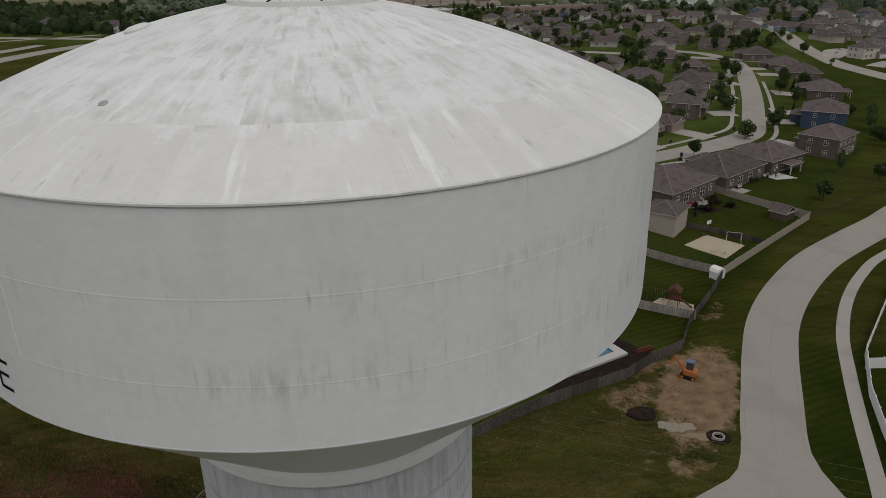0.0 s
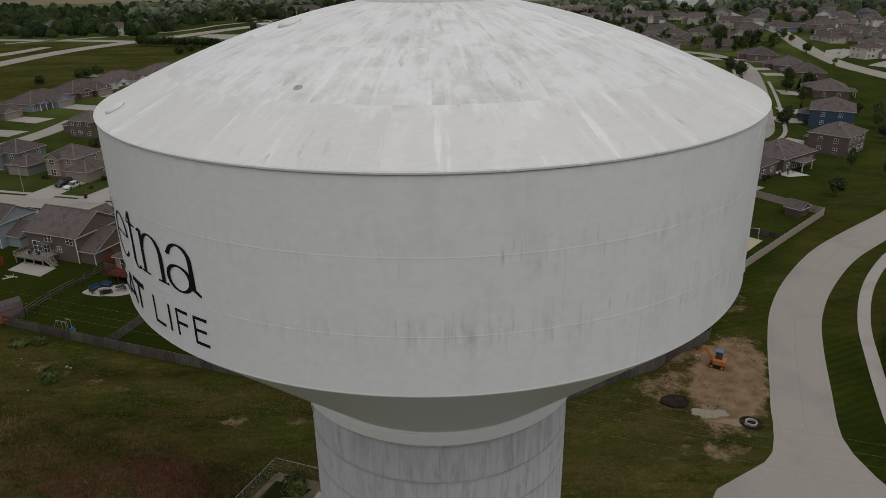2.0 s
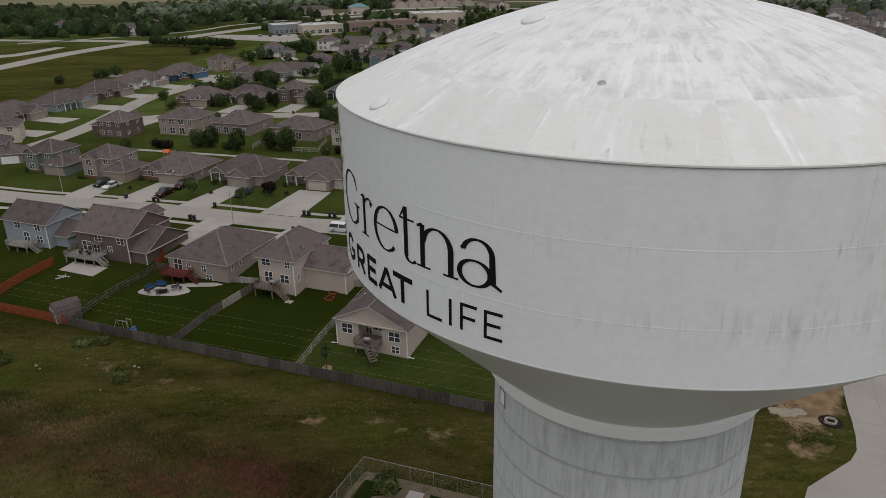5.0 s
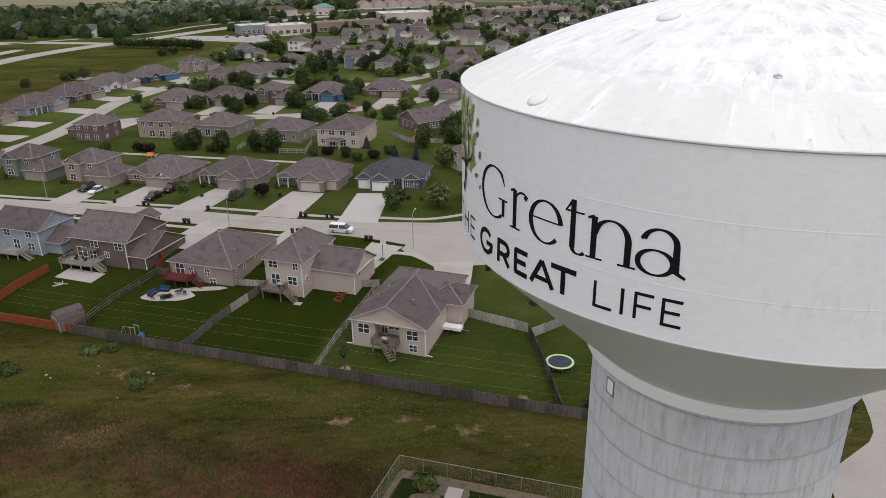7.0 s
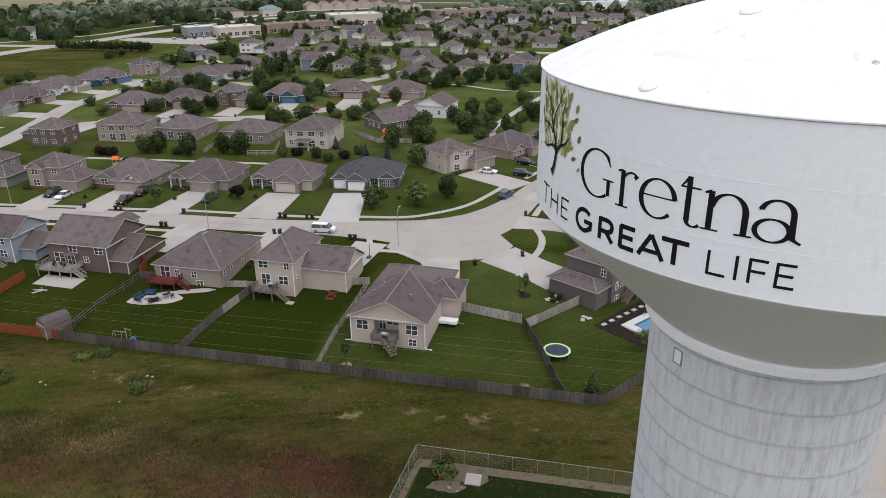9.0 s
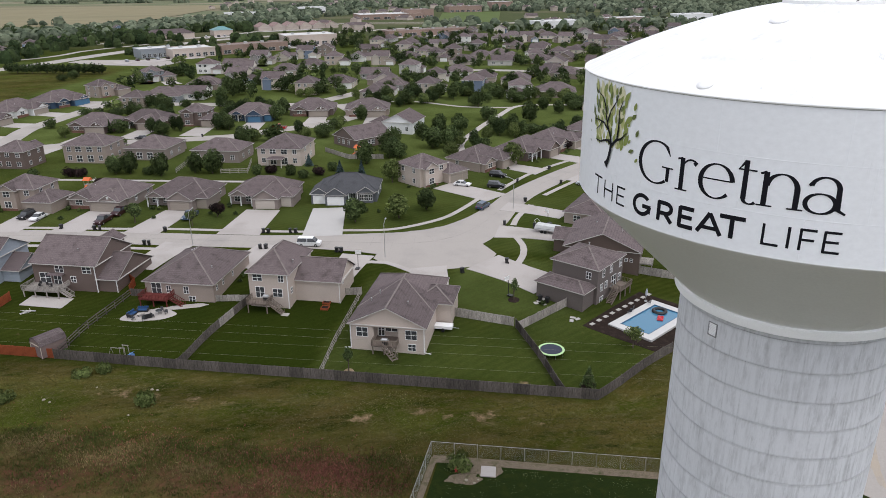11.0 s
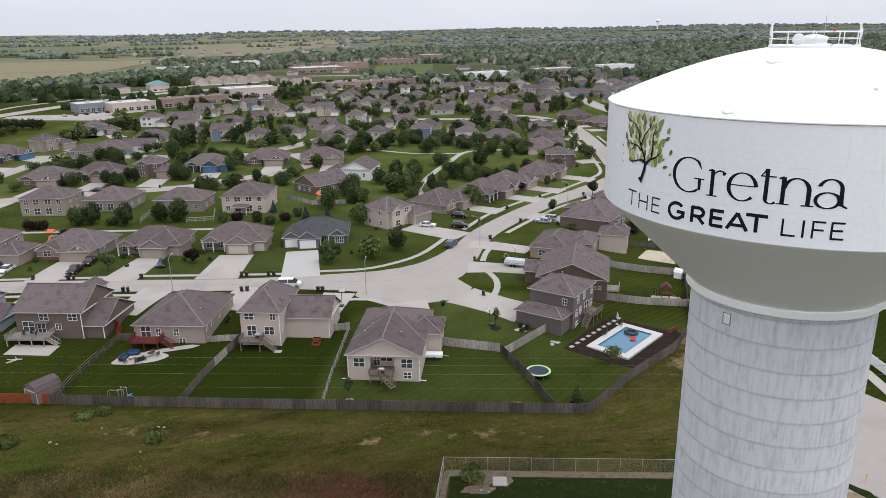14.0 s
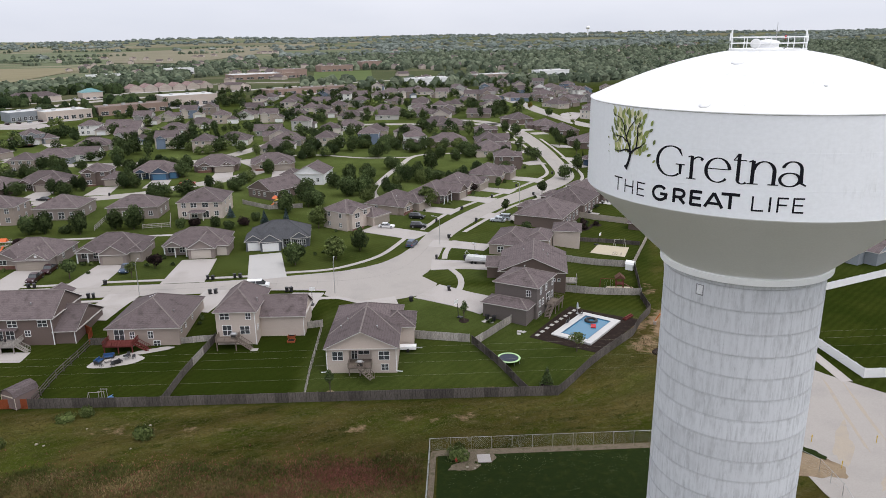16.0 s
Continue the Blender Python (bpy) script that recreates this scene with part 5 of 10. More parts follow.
def timber_deck(parent, u0, u1, v0, v1, z, wood, rail=True, stair=None, name="deck"):
    """A raised deck with posts, joists, boards and rails; stair: (u, v, du, dv) from the platform's edge down to the ground."""
    dk = part(name, Mesh().box(u0, u1, v0, v1, z - 0.12, z), wood, parent, "timber deck platform")
    n = max(2, int((u1 - u0) / 2) + 1)
    for i in range(n):
        u = u0 + 0.15 + (u1 - u0 - 0.3) * i / (n - 1)
        part("post", Mesh().box(u - 0.08, u + 0.08, v0 + 0.1, v0 + 0.26, -0.3, z - 0.12), wood, dk)
    part("joist", Mesh().box(u0, u1, v0 + 0.3, v0 + 0.36, z - 0.34, z - 0.12), wood, dk)
    if rail:
        edges = [((u0, v0), (u1, v0)), ((u0, v0), (u0, v1)), ((u1, v0), (u1, v1))]
        for (a, b), (c, d) in edges:
            ln = math.hypot(c - a, d - b)
            k = max(2, int(ln / 0.28))
            us = []
            for i in range(k + 1):
                hw = 0.022 if i % 6 else 0.05
                us += [ln * i / k - hw, ln * i / k + hw]
            rail_m = plate(us, [0.0, 0.1, 0.16, 0.9, 0.97], lambda i, j: -0.05 if j in (1, 3) or i % 2 == 0 else None, back=0.03)
            part("railing", rail_m, wood, dk, at=pose(a, b, z, 0, 0, math.degrees(math.atan2(d - b, c - a))))
    if stair:
        u, v, du, dv = stair
        st, steps = Mesh(), max(4, int(z / 0.19))
        side = Vector((-dv, du, 0)).normalized() * 0.5
        for i in range(steps):
            f = (i + 0.5) / steps
            c = Vector((u + du * f, v + dv * f, z * (1 - (i + 1) / steps) + 0.04))
            st.bar(c - side, c + side, 0.3, 0.05)
        for s in (-1, 1):
            o = side * s
            st.bar(Vector((u, v, z - 0.1)) + o, Vector((u + du, v + dv, 0.0)) + o, 0.05, 0.25)
            st.bar(Vector((u, v, z + 0.9)) + o, Vector((u + du, v + dv, 0.95)) + o, 0.1, 0.05)
            for i in range(steps + 1):
                f = i / steps
                c = Vector((u + du * f, v + dv * f, z * (1 - f))) + o
                st.bar(c, c + Vector((0, 0, 0.92)), 0.04, 0.04)
        part("stair", st, wood, dk)
    return dk


# the row that turns its back to the field
ROW = "houses backing on the field"
blk = (0, 13.0, 0, 12.0, -0.4, 5.75, "gu", 0.56)
h1 = house("brown two-storey house with a raised rear deck", -82.6, 100.5, -21.5, [blk, (13.0, 16.8, 0.4, 12.5, -0.4, 3.0, "gu", 0.5), (7.6, 12.2, 6, 11.6, 5.5, 7.4, "gv", 0.5)], S_BROWN, z=0.2, group=ROW)
for u, z, w, h in ((5.6, 4.0, 1.7, 1.25), (11.2, 4.0, 1.7, 1.25), (8.2, 2.1, 1.0, 1.1), (2.4, 1.75, 2.2, 1.9), (4.9, 1.3, 1.5, 2.1)):
    window(h1, "s", blk, u, z, w, h)
for u in (3.2, 5.2):
    window(h1, "s", blk, u, -0.1, 1.7, 1.0)
window(h1, "e", blk, 6.0, 4.3, 0.8, 1.2)
part("bay_roof", roof_mesh(3.7, 6.4, -1.0, 0, 3.75, "hip", 0.4, 0.25)[0], ROOF, h1)
timber_deck(h1, -0.2, 7.2, -3.6, 0, 1.55, PALEWOOD, stair=(7.2, -2.6, 2.2, 0.0))
roof_vent(h1, 8.2, 2.8, 7.4)
blk2 = (0, 13.3, 0, 16.0, -0.4, 3.95, "hip", 0.5)


def downspout(ob, u, v, z0, z1, out=(0, -1)):
    """A pale gutter pipe down a corner, with a kicked-out foot."""
    m = Mesh().box(u - 0.06, u + 0.06, v - 0.06, v + 0.06, z0 + 0.15, z1)
    m.bar((u, v, z0 + 0.18), (u + out[0] * 1.1, v + out[1] * 1.1, z0 + 0.06), 0.12, 0.1)
    return part("downspout", m, WHITE, ob, "white downspout")


downspout(h1, 12.9, -0.1, -0.2, 5.4)
downspout(h1, 16.7, 0.3, -0.2, 2.9)
h2 = house("tan ranch house with a dark red deck", -61.2, 90.7, -21.5, [blk2], S_TAN, z=0.15, group=ROW)
for u, z, w, h in ((2.2, 1.5, 1.8, 2.0), (4.6, 1.75, 0.8, 1.3), (8.0, 1.75, 0.9, 1.3), (9.0, 0.15, 1.2, 1.05), (3.8, 0.0, 1.6, 1.0)):
    window(h2, "s", blk2, u, z, w, h)
for v in (1.4, 4.0, 8.2):
    window(h2, "e", blk2, v, 2.2, 0.55, 0.9, bars=0)
timber_deck(h2, 0.2, 5.6, -3.0, 0, 1.5, REDWOOD, stair=(5.6, -1.6, 2.6, -0.2))
for i in range(5):
    roof_vent(h2, 5.4 + 0.5 * i, 8.6, 7.0 - 0.22 * abs(i - 2))
roof_vent(h2, 11.2, 4.5, 5.2)
blk3, wing3 = (0, 7.4, 0, 12.0, -0.4, 6.9, "hip", 0.8), (7.4, 15.8, 3.2, 11.6, -0.4, 4.6, "gu", 0.62)
h3 = house("beige two-storey house with a garage wing and rear stair", -42.3, 82.9, -22.5, [blk3, wing3], S_BEIGE, z=0.2, group=ROW)
for u, z, w, h in ((1.7, 5.2, 1.7, 1.2), (6.1, 5.2, 0.9, 1.2), (2.0, 2.0, 1.6, 2.0), (5.3, 2.3, 1.7, 1.5)):
    window(h3, "s", blk3, u, z, w, h)
window(h3, "e", blk3, 1.3, 2.6, 0.7, 1.1)
window(h3, "e", wing3, 1.8, 3.4, 0.5, 0.7, bars=0)
timber_deck(h3, 0.4, 4.2, -2.6, 0, 1.8, DECKWOOD, stair=(4.2, -1.6, 2.6, -0.3))
roof_vent(h3, 7.0, 4.0, 7.6)
downspout(h3, 7.3, -0.1, -0.2, 6.7)
downspout(h3, 15.7, 3.1, -0.2, 4.3)
blk4, wing4 = (0, 12.2, 0, 11.0, -0.5, 4.35, "gv", 0.48), (8.5, 14.8, 9.4, 16.4, -0.5, 4.35, "hip", 0.48)
h4 = house("pale beige ranch house with a recessed rear porch", -26.3, 63.9, -23.0, [wing4, (0.02, 12.18, 6.0, 20.0, -0.5, 4.34, "hip", 0.478)], S_BEIGE, z=0.1, group=ROW)
rear = Mesh().box(0, 3.9, 0, 11, -0.5, 4.35).box(7.9, 12.2, 0, 11, -0.5, 4.35).box(3.9, 7.9, 2.0, 11, -0.5, 4.35).box(3.9, 7.9, 0, 2.0, 3.72, 4.35)
rear.add([(0, 0, 4.35), (12.2, 0, 4.35), (6.1, 0, 7.2)], [(0, 1, 2)])
part("wall", rear, S_BEIGE, h4)
part("porch_floor", Mesh().box(3.9, 7.9, 0.0, 2.0, 1.1, 1.25), DECKWOOD, h4, "grey boards of the recessed porch")
part("porch_base", Mesh().box(3.9, 7.9, 0.02, 2.0, -0.5, 1.1), S_BEIGE, h4)
rear_roof, rear_trim, _ = roof_mesh(0, 12.2, 0, 11.0, 4.35, "gv", 0.48)
rr_ = part("roof", rear_roof, ROOF, h4)
part("fascia", rear_trim, FASCIA, rr_)
part("ridge_cap", ridge_caps(0, 12.2, 0, 11.0, 4.35, "gv", 0.48), RIDGE, rr_)
for u, z, w, h in ((2.0, 2.0, 1.8, 1.55), (10.0, 2.0, 1.8, 1.55), (10.1, 0.05, 1.2, 1.1)):
    window(h4, "s", blk4, u, z, w, h)
window(h4, "s", (3.9, 7.9, 2.0, 11.0), 2.4, 2.2, 1.9, 1.3), window(h4, "s", (3.9, 7.9, 2.0, 11.0), 0.75, 1.3, 0.95, 2.2)
downspout(h4, 0.1, -0.1, -0.3, 4.1, (-1, 0))
downspout(h4, 12.1, -0.1, -0.3, 4.1, (1, 0))
timber_deck(h4, 3.9, 7.9, -1.6, 0, 1.25, DECKWOOD, stair=(6.0, -1.6, 2.2, -1.8))
roof_vent(h4, 3.0, 8, 6.2), roof_vent(h4, 2.0, 6, 5.6), roof_vent(h4, 8.6, 4.4, 6.2)
h5 = house("dark grey two-storey house beside the pool", 9.4, 74.2, -52.0, [(1.0, 10.2, 2.5, 12.2, -0.4, 7.0, "hip", 0.42), (0.2, 9.6, -1.4, 3.2, -0.4, 3.7, "hip", 0.42)], S_GREY, z=0.5, group=ROW)
main5 = (1.0, 10.2, 2.5, 12.2)
for v, z, w, h in ((2.1, 4.9, 0.8, 1.3), (5.0, 4.9, 0.8, 1.3), (8.6, 4.9, 0.8, 1.3), (1.6, 2.4, 0.8, 1.3), (3.3, 2.4, 0.8, 1.3), (6.2, 1.9, 1.7, 2.0), (8.4, 2.3, 0.9, 1.3), (1.8, 0.1, 1.1, 1.1)):
    window(h5, "e", main5, v, z, w, h)
window(h5, "s", main5, 7.4, 4.8, 0.9, 1.2)
d5 = thing("deck", "grey timber deck and stair at the dark grey house", "deck", pose(0, 0, 0))
d5.matrix_world = h5.matrix_world @ pose(10.2, 7.2, 0, 0, 0, 90)
timber_deck(d5, 0.0, 4.2, -2.4, 0, 1.9, DECKWOOD, stair=(0, -1.5, -2.8, 0.0), name="platform")
roof_vent(h5, 5.0, 8.5, 8.8)
blk6 = (0, 14.5, 0, 15.5, -0.4, 4.9, "gv", 0.42)
h6 = house("dark brown ranch house with a broad gabled roof", 18.6, 85.6, -31.0, [blk6, (-3.2, 3, 6, 12.5, -0.4, 3.9, "gu", 0.42)], S_DARKBROWN, z=0.7, group=ROW)
for u, z, w, h in ((7.2, 2.7, 1.5, 1.1), (11.0, 2.7, 0.5, 0.6), (12.0, 2.7, 0.5, 0.6), (13.0, 2.7, 0.5, 0.6)):
    window(h6, "s", blk6, u, z, w, h, bars=1 if w > 1 else 0)
for u, v in ((5.0, 9), (9.5, 8.5), (10.5, 6)):
    roof_vent(h6, u, v, 7.0)
timber_deck(h6, 14.5, 17.0, 1.0, 4.6, 2.2, PALEWOOD)
h7 = house("tan brick ranch house with a hipped roof", 27.8, 109.0, -40.0, [(0, 9.5, 0, 15.5, -0.4, 3.7, "hip", 0.42), (8, 14, 6.5, 16.5, -0.4, 3.7, "hip", 0.42)], S_TAN, z=0.9, group=ROW)
window(h7, "e", (8, 14, 6.5, 16.5), 3, 1.8, 1.4, 1.3)
blk8 = (0, 18.8, 0, 14.2, -0.4, 3.9, "hip", 0.46)
h8 = house("brown brick ranch house with a wide hipped roof", 57.2, 121.7, 41.0, [blk8, (10.5, 17.6, 12.0, 17.0, -0.4, 3.8, "hip", 0.46)], S_BROWN, z=1.0, group=ROW)
for u, w, h in ((2.4, 1.4, 1.5), (6.0, 1.9, 2.0), (9.2, 1.4, 1.7), (13.0, 1.9, 2.0), (16.4, 1.3, 1.5)):
    window(h8, "s", blk8, u, 1.2 if h < 2 else 0.7, w, h)
for v in (3.0, 8.0):
    window(h8, "e", blk8, v, 1.3, 1.2, 1.4)
window(h7, "s", (0, 9.5, 0, 15.5), 3.0, 1.5, 1.5, 1.4), window(h7, "s", (0, 9.5, 0, 15.5), 6.6, 1.5, 1.5, 1.4)
h0 = house("blue-grey two-storey house at the end of the row", -101.5, 108.5, -21.5, [(0, 12, 0, 9.5, -0.4, 5.7, "gu", 0.55), (12, 15.6, 1.5, 9.5, -0.4, 3.0, "gu", 0.5)], S_BLUE, z=0.2, group=ROW)
for u, z, w, h in ((4.0, 4.0, 1.5, 1.25), (9.5, 4.0, 1.5, 1.25), (6.0, 1.3, 1.5, 2.0), (9.6, 1.4, 1.5, 1.4)):
    window(h0, "s", (0, 12, 0, 9.5), u, z, w, h)
window(h0, "e", (0, 12, 0, 9.5), 5.5, 3.9, 0.9, 1.3)
downspout(h0, 11.9, -0.1, -0.2, 5.5)
timber_deck(h0, 3.5, 9, -3.2, 0, 1.4, PALEWOOD, stair=(9, -2, 2.4, 0))

house("grey-roofed house beyond the white vinyl fence", 107, 66, 12, [(0, 15, 0, 12, -0.4, 3.2, "hip", 0.5), (3, 9, -3, 4, -0.4, 3.2, "gv", 0.5)], S_SLATE, z=0.3)
# the row across the street: garage fronts towards the street
ACROSS = "houses facing the street"


FRONTS = []


def stone_skirt(ob, block, h=0.95):
    """A low stone facing along a block's front, with a sill course on top."""
    u0, u1, v0 = block[:3]
    sk = part("stone_skirt", Mesh().box(u0 - 0.04, u1 + 0.04, v0 - 0.07, v0 - 0.005, -0.6, h), BRICK, ob, "brown brick skirt")
    part("sill_course", Mesh().box(u0 - 0.06, u1 + 0.06, v0 - 0.11, v0 - 0.004, h, h + 0.08), G_BEIGE, sk)


def front_house(label, x, y, yaw, wall_mat, roof_mat, door_mat, style, group=ACROSS, z=None, wide=0.0):
    """A house whose garage front looks along -v; style picks the massing."""
    if style == "ranch":
        main, gar = (-8.0 - wide, 7.5 + wide, 0.5, 12.5 + wide, -0.6, 2.9, "hip", 0.5), (-1.0, 7.0, -3.0, 5, -0.6, 2.9, "hip", 0.5)
        gbl = (-7.5, -2.0, -1.2, 4, -0.6, 2.7, "gv", 0.5)
        ob = house(label, x, y, yaw, [main, gar, gbl], wall_mat, roof_mat, z, group)
        garage_door(ob, "s", gar, 2.9, 0.1, 4.9, door_mat), garage_door(ob, "s", gar, 6.6, 0.1, 2.6, door_mat)
        window(ob, "s", gbl, 2.7, 1.1, 1.8, 1.2)
        stone_skirt(ob, gbl)
        gd = (2.2, 6.2, -3.12, 3, 2.7, 3.2, "gv", 0.62)
        part("gable_wall", wall_mesh(*gd), wall_mat, ob)
        rf, trim, _ = roof_mesh(*gd[:4], gd[5], "gv", gd[7])
        part("fascia", trim, FASCIA, part("roof", rf, roof_mat or ROOF, ob))
        part("gable_vent", plate([3.9, 4.0, 4.4, 4.5], [3.35, 3.42, 3.85, 3.92], lambda i, j: -0.02 if i == 1 and j == 1 else -0.05), WHITE, ob, at=pose(0, -3.12, 0))
        window(ob, "e", main, 3.5, 1.1, 1.0, 1.2), window(ob, "e", main, 9.5, 1.1, 1.0, 1.2)
        window(ob, "w", main, 4, 1.1, 1.0, 1.2)
        for u, v in ((-3, 4), (2.5, 9)):
            roof_vent(ob, u, v, 4.6)
    elif style == "gable":
        main, gar = (-8.0 - wide, 7.5 + wide, 0.5, 12.0 + wide, -0.6, 2.9, "hip", 0.52), (-1.0, 5.5, -3.4, 6, -0.6, 2.9, "gv", 0.62)
        side = (5.0, 8.6, -1.2, 6, -0.6, 2.9, "hip", 0.5)
        ob = house(label, x, y, yaw, [main, gar, side], wall_mat, roof_mat, z, group)
        garage_door(ob, "s", gar, 3.2, 0.1, 4.9, door_mat), garage_door(ob, "s", side, 1.9, 0.1, 2.5, door_mat)
        pk = (-7.2, -3.0, -1.45, 4, 2.6, 3.0, "gv", 0.58)
        part("gable_wall", wall_mesh(*pk), wall_mat, ob)
        rf, trim, _ = roof_mesh(*pk[:4], pk[5], "gv", pk[7])
        part("fascia", trim, FASCIA, part("roof", rf, roof_mat or ROOF, ob))
        window(ob, "s", main, 1.8, 0.8, 1.6, 1.4), window(ob, "s", main, 4.6, 0.8, 1.2, 1.4)
        window(ob, "e", main, 8, 1.1, 1.0, 1.2), window(ob, "w", main, 5, 1.1, 1.0, 1.2)
        for u in (-7.4, -4.8, -2.0):
            part("porch_post", Mesh().box(u - 0.13, u + 0.13, -1.3, -1.04, -0.6, 2.6), WHITE, ob)
        part("porch_roof", roof_mesh(-7.6, -1.2, -1.4, 0.6, 2.75, "hip", 0.35, 0.25)[0], roof_mat or ROOF, ob)
    elif style == "left":
        main, gar, side = (-7.5, 8.0, 0.5, 12.0, -0.6, 2.9, "hip", 0.56), (-4.6, 0.6, -3.0, 6, -0.6, 2.9, "gv", 0.66), (-8.4, -4.3, -1.6, 6, -0.6, 2.9, "gv", 0.66)
        ob = house(label, x, y, yaw, [main, gar, side], wall_mat, roof_mat, z, group)
        garage_door(ob, "s", gar, 2.6, 0.1, 4.2, door_mat), garage_door(ob, "s", side, 2.05, 0.1, 3.2, door_mat)
        pk = (3.4, 7.4, -0.9, 4, 2.5, 3.0, "gv", 0.66)
        part("gable_wall", wall_mesh(*pk), wall_mat, ob)
        rf, trim, _ = roof_mesh(*pk[:4], pk[5], "gv", pk[7])
        part("fascia", trim, FASCIA, part("roof", rf, roof_mat or ROOF, ob))
        bay = (3.7, 7.1, -0.6, 2, -0.6, 2.6, "none", 0.0)
        part("bay_wall", wall_mesh(*bay), wall_mat, ob)
        for u in (0.6, 1.7, 2.8):
            window(ob, "s", bay, u, 0.7, 0.9, 1.5)
        window(ob, "s", main, 9.4, 0.7, 1.2, 1.6)
        window(ob, "e", main, 4, 1.1, 1.0, 1.2), window(ob, "e", main, 8, 1.1, 1.0, 1.2)
        for u in (1.0, 3.2):
            part("porch_post", Mesh().box(u - 0.13, u + 0.13, -0.9, -0.64, -0.6, 2.6), WHITE, ob)
        part("porch_roof", roof_mesh(0.5, 3.5, -1.0, 0.7, 2.75, "hip", 0.35, 0.25)[0], roof_mat or ROOF, ob)
    else:
        main, gar = (-7.5, 2.5, 0, 9.5, -0.6, 5.5, "hip", 0.5), (1.0, 8.2, -2.5, 6.5, -0.6, 3.0, "hip", 0.5)
        bay = (-6.5, -2.0, -1.2, 3, -0.6, 5.3, "gv", 0.6)
        ob = house(label, x, y, yaw, [main, gar, bay], wall_mat, roof_mat, z, group)
        garage_door(ob, "s", gar, 2.8, 0.1, 4.6, door_mat), garage_door(ob, "s", gar, 6.2, 0.1, 1.9, door_mat)
        window(ob, "s", bay, 2.2, 3.6, 1.7, 1.3), window(ob, "s", bay, 2.2, 0.8, 1.7, 1.5)
        window(ob, "s", main, 7.8, 3.7, 1.3, 1.2)
        for v in (2.5, 7):
            window(ob, "e", main, v, 3.7, 1.0, 1.2), window(ob, "w", main, v, 3.7, 1.0, 1.2), window(ob, "w", main, v, 0.9, 1.0, 1.2)
        for u in (-6, -3, 0.5):
            window(ob, "n", main, u + 7.5, 3.7, 1.3, 1.2), window(ob, "n", main, u + 7.5, 0.9, 1.4, 1.3)
        stone_skirt(ob, bay, 0.65)
    if style != "left":
        FRONTS.append((x, y, yaw))
    return ob


front_house("sage-green two-storey house across the street", -117, 158.5, -20, material("siding_sage", (0.15, 0.166, 0.15), 0.6, vary=0.06, scale=4, bump=0.05), ROOF, G_TAN, "two")
front_house("tan two-storey house with a side garage across the street", -98, 151.5, -20, S_TAN, ROOF, G_TAN, "two")
front_house("tan ranch house with brick-skirted front and double garage", -80.5, 148.5, -20, S_GREIGE, ROOF, G_TAN, "ranch")
front_house("grey-tan ranch house with a gabled open garage", -61.5, 145.0, -20, S_GREIGE, ROOF, G_TAN, "gable")
front_house("beige ranch house with stone porch and wide garage", -41.0, 141.0, -18, S_GREIGE, ROOF, G_BEIGE, "gable")
front_house("slate-blue house with white garage doors on the bend", -20.0, 138.0, -14, siding("siding_dark_slate", (0.105, 0.112, 0.125)), ROOF_BLUE, G_WHITE, "left")
front_house("tan two-storey house with a gabled garage at the rising street", 7.5, 150.0, 30, S_BEIGE, ROOF, G_TAN, "two")
# rows along the rising street
RISE = "houses along the rising street"
for i, (px, py, yw, st) in enumerate(((27.3, 162.6, 40, "ranch"), (44.7, 171.3, 40, "gable"), (57.3, 180.3, 41, "ranch"), (76.0, 192.8, 46, "ranch"), (93.0, 213.0, 66, "two"), (103.0, 243.0, 70, "ranch"), (115.0, 268.0, 70, "gable"), (121.0, 290.0, 72, "two"), (120, 346, 100, "ranch"), (92, 284, 160, "gable"))):
    front_house("brown-grey ranch house with tan brick side walls", px, py, yw, (S_TAN, S_BROWN, S_BEIGE)[i % 3], ROOF, G_TAN, st, RISE, wide=0.0 if i < 4 else 1.2)


def back_house(label, x, y, yaw, w, d, h, wall_mat, wing=True, porch=False, group=RISE):
    """A house seen from its garden side: the rear wall lies along u at v = 0, the garage wing looks to the street."""
    main = (0, w, 0, d, -0.6, h, "hip", 0.46)
    gar = (w * 0.5, w * 0.92, d - 2.0, d + 3.4, -0.6, min(h, 3.1), "hip", 0.46)
    ob = house(label, x, y, yaw, [main] + ([gar] if wing else []), wall_mat, ROOF, None, group)
    if wing:
        garage_door(ob, "n", gar, w * 0.21, 0.1, 4.8, G_TAN)
    for z_ in ((1.0, 3.7) if h > 4.5 else (1.0,)):
        for k, f in enumerate((0.14, 0.36, 0.62, 0.86)):
            big_w = k in (1, 2)
            window(ob, "s", main, w * f, z_ - (0.5 if big_w and z_ < 2 else 0.0), 1.8 if big_w else 1.2, 2.0 if big_w and z_ < 2 else 1.4)
        for f in (0.3, 0.7):
            window(ob, "e", main, d * f, z_, 1.1, 1.3), window(ob, "w", main, d * f, z_, 1.1, 1.3)
    if porch:
        rf, trim, _ = roof_mesh(w * 0.28, w * 0.62, -3.0, 0.3, 2.75, "hip", 0.3, 0.25)
        part("fascia", trim, FASCIA, part("porch_roof", rf, ROOF, ob))
        for f in (0.30, 0.60):
            part("porch_post", Mesh().box(w * f - 0.12, w * f + 0.12, -2.9, -2.66, -0.6, 2.7), FASCIA, ob)
    for k in range(3):
        roof_vent(ob, w * (0.3 + 0.16 * k), d * 0.42, h + 1.9)
    FRONTS.append((x, y, yaw + 180))
    return ob


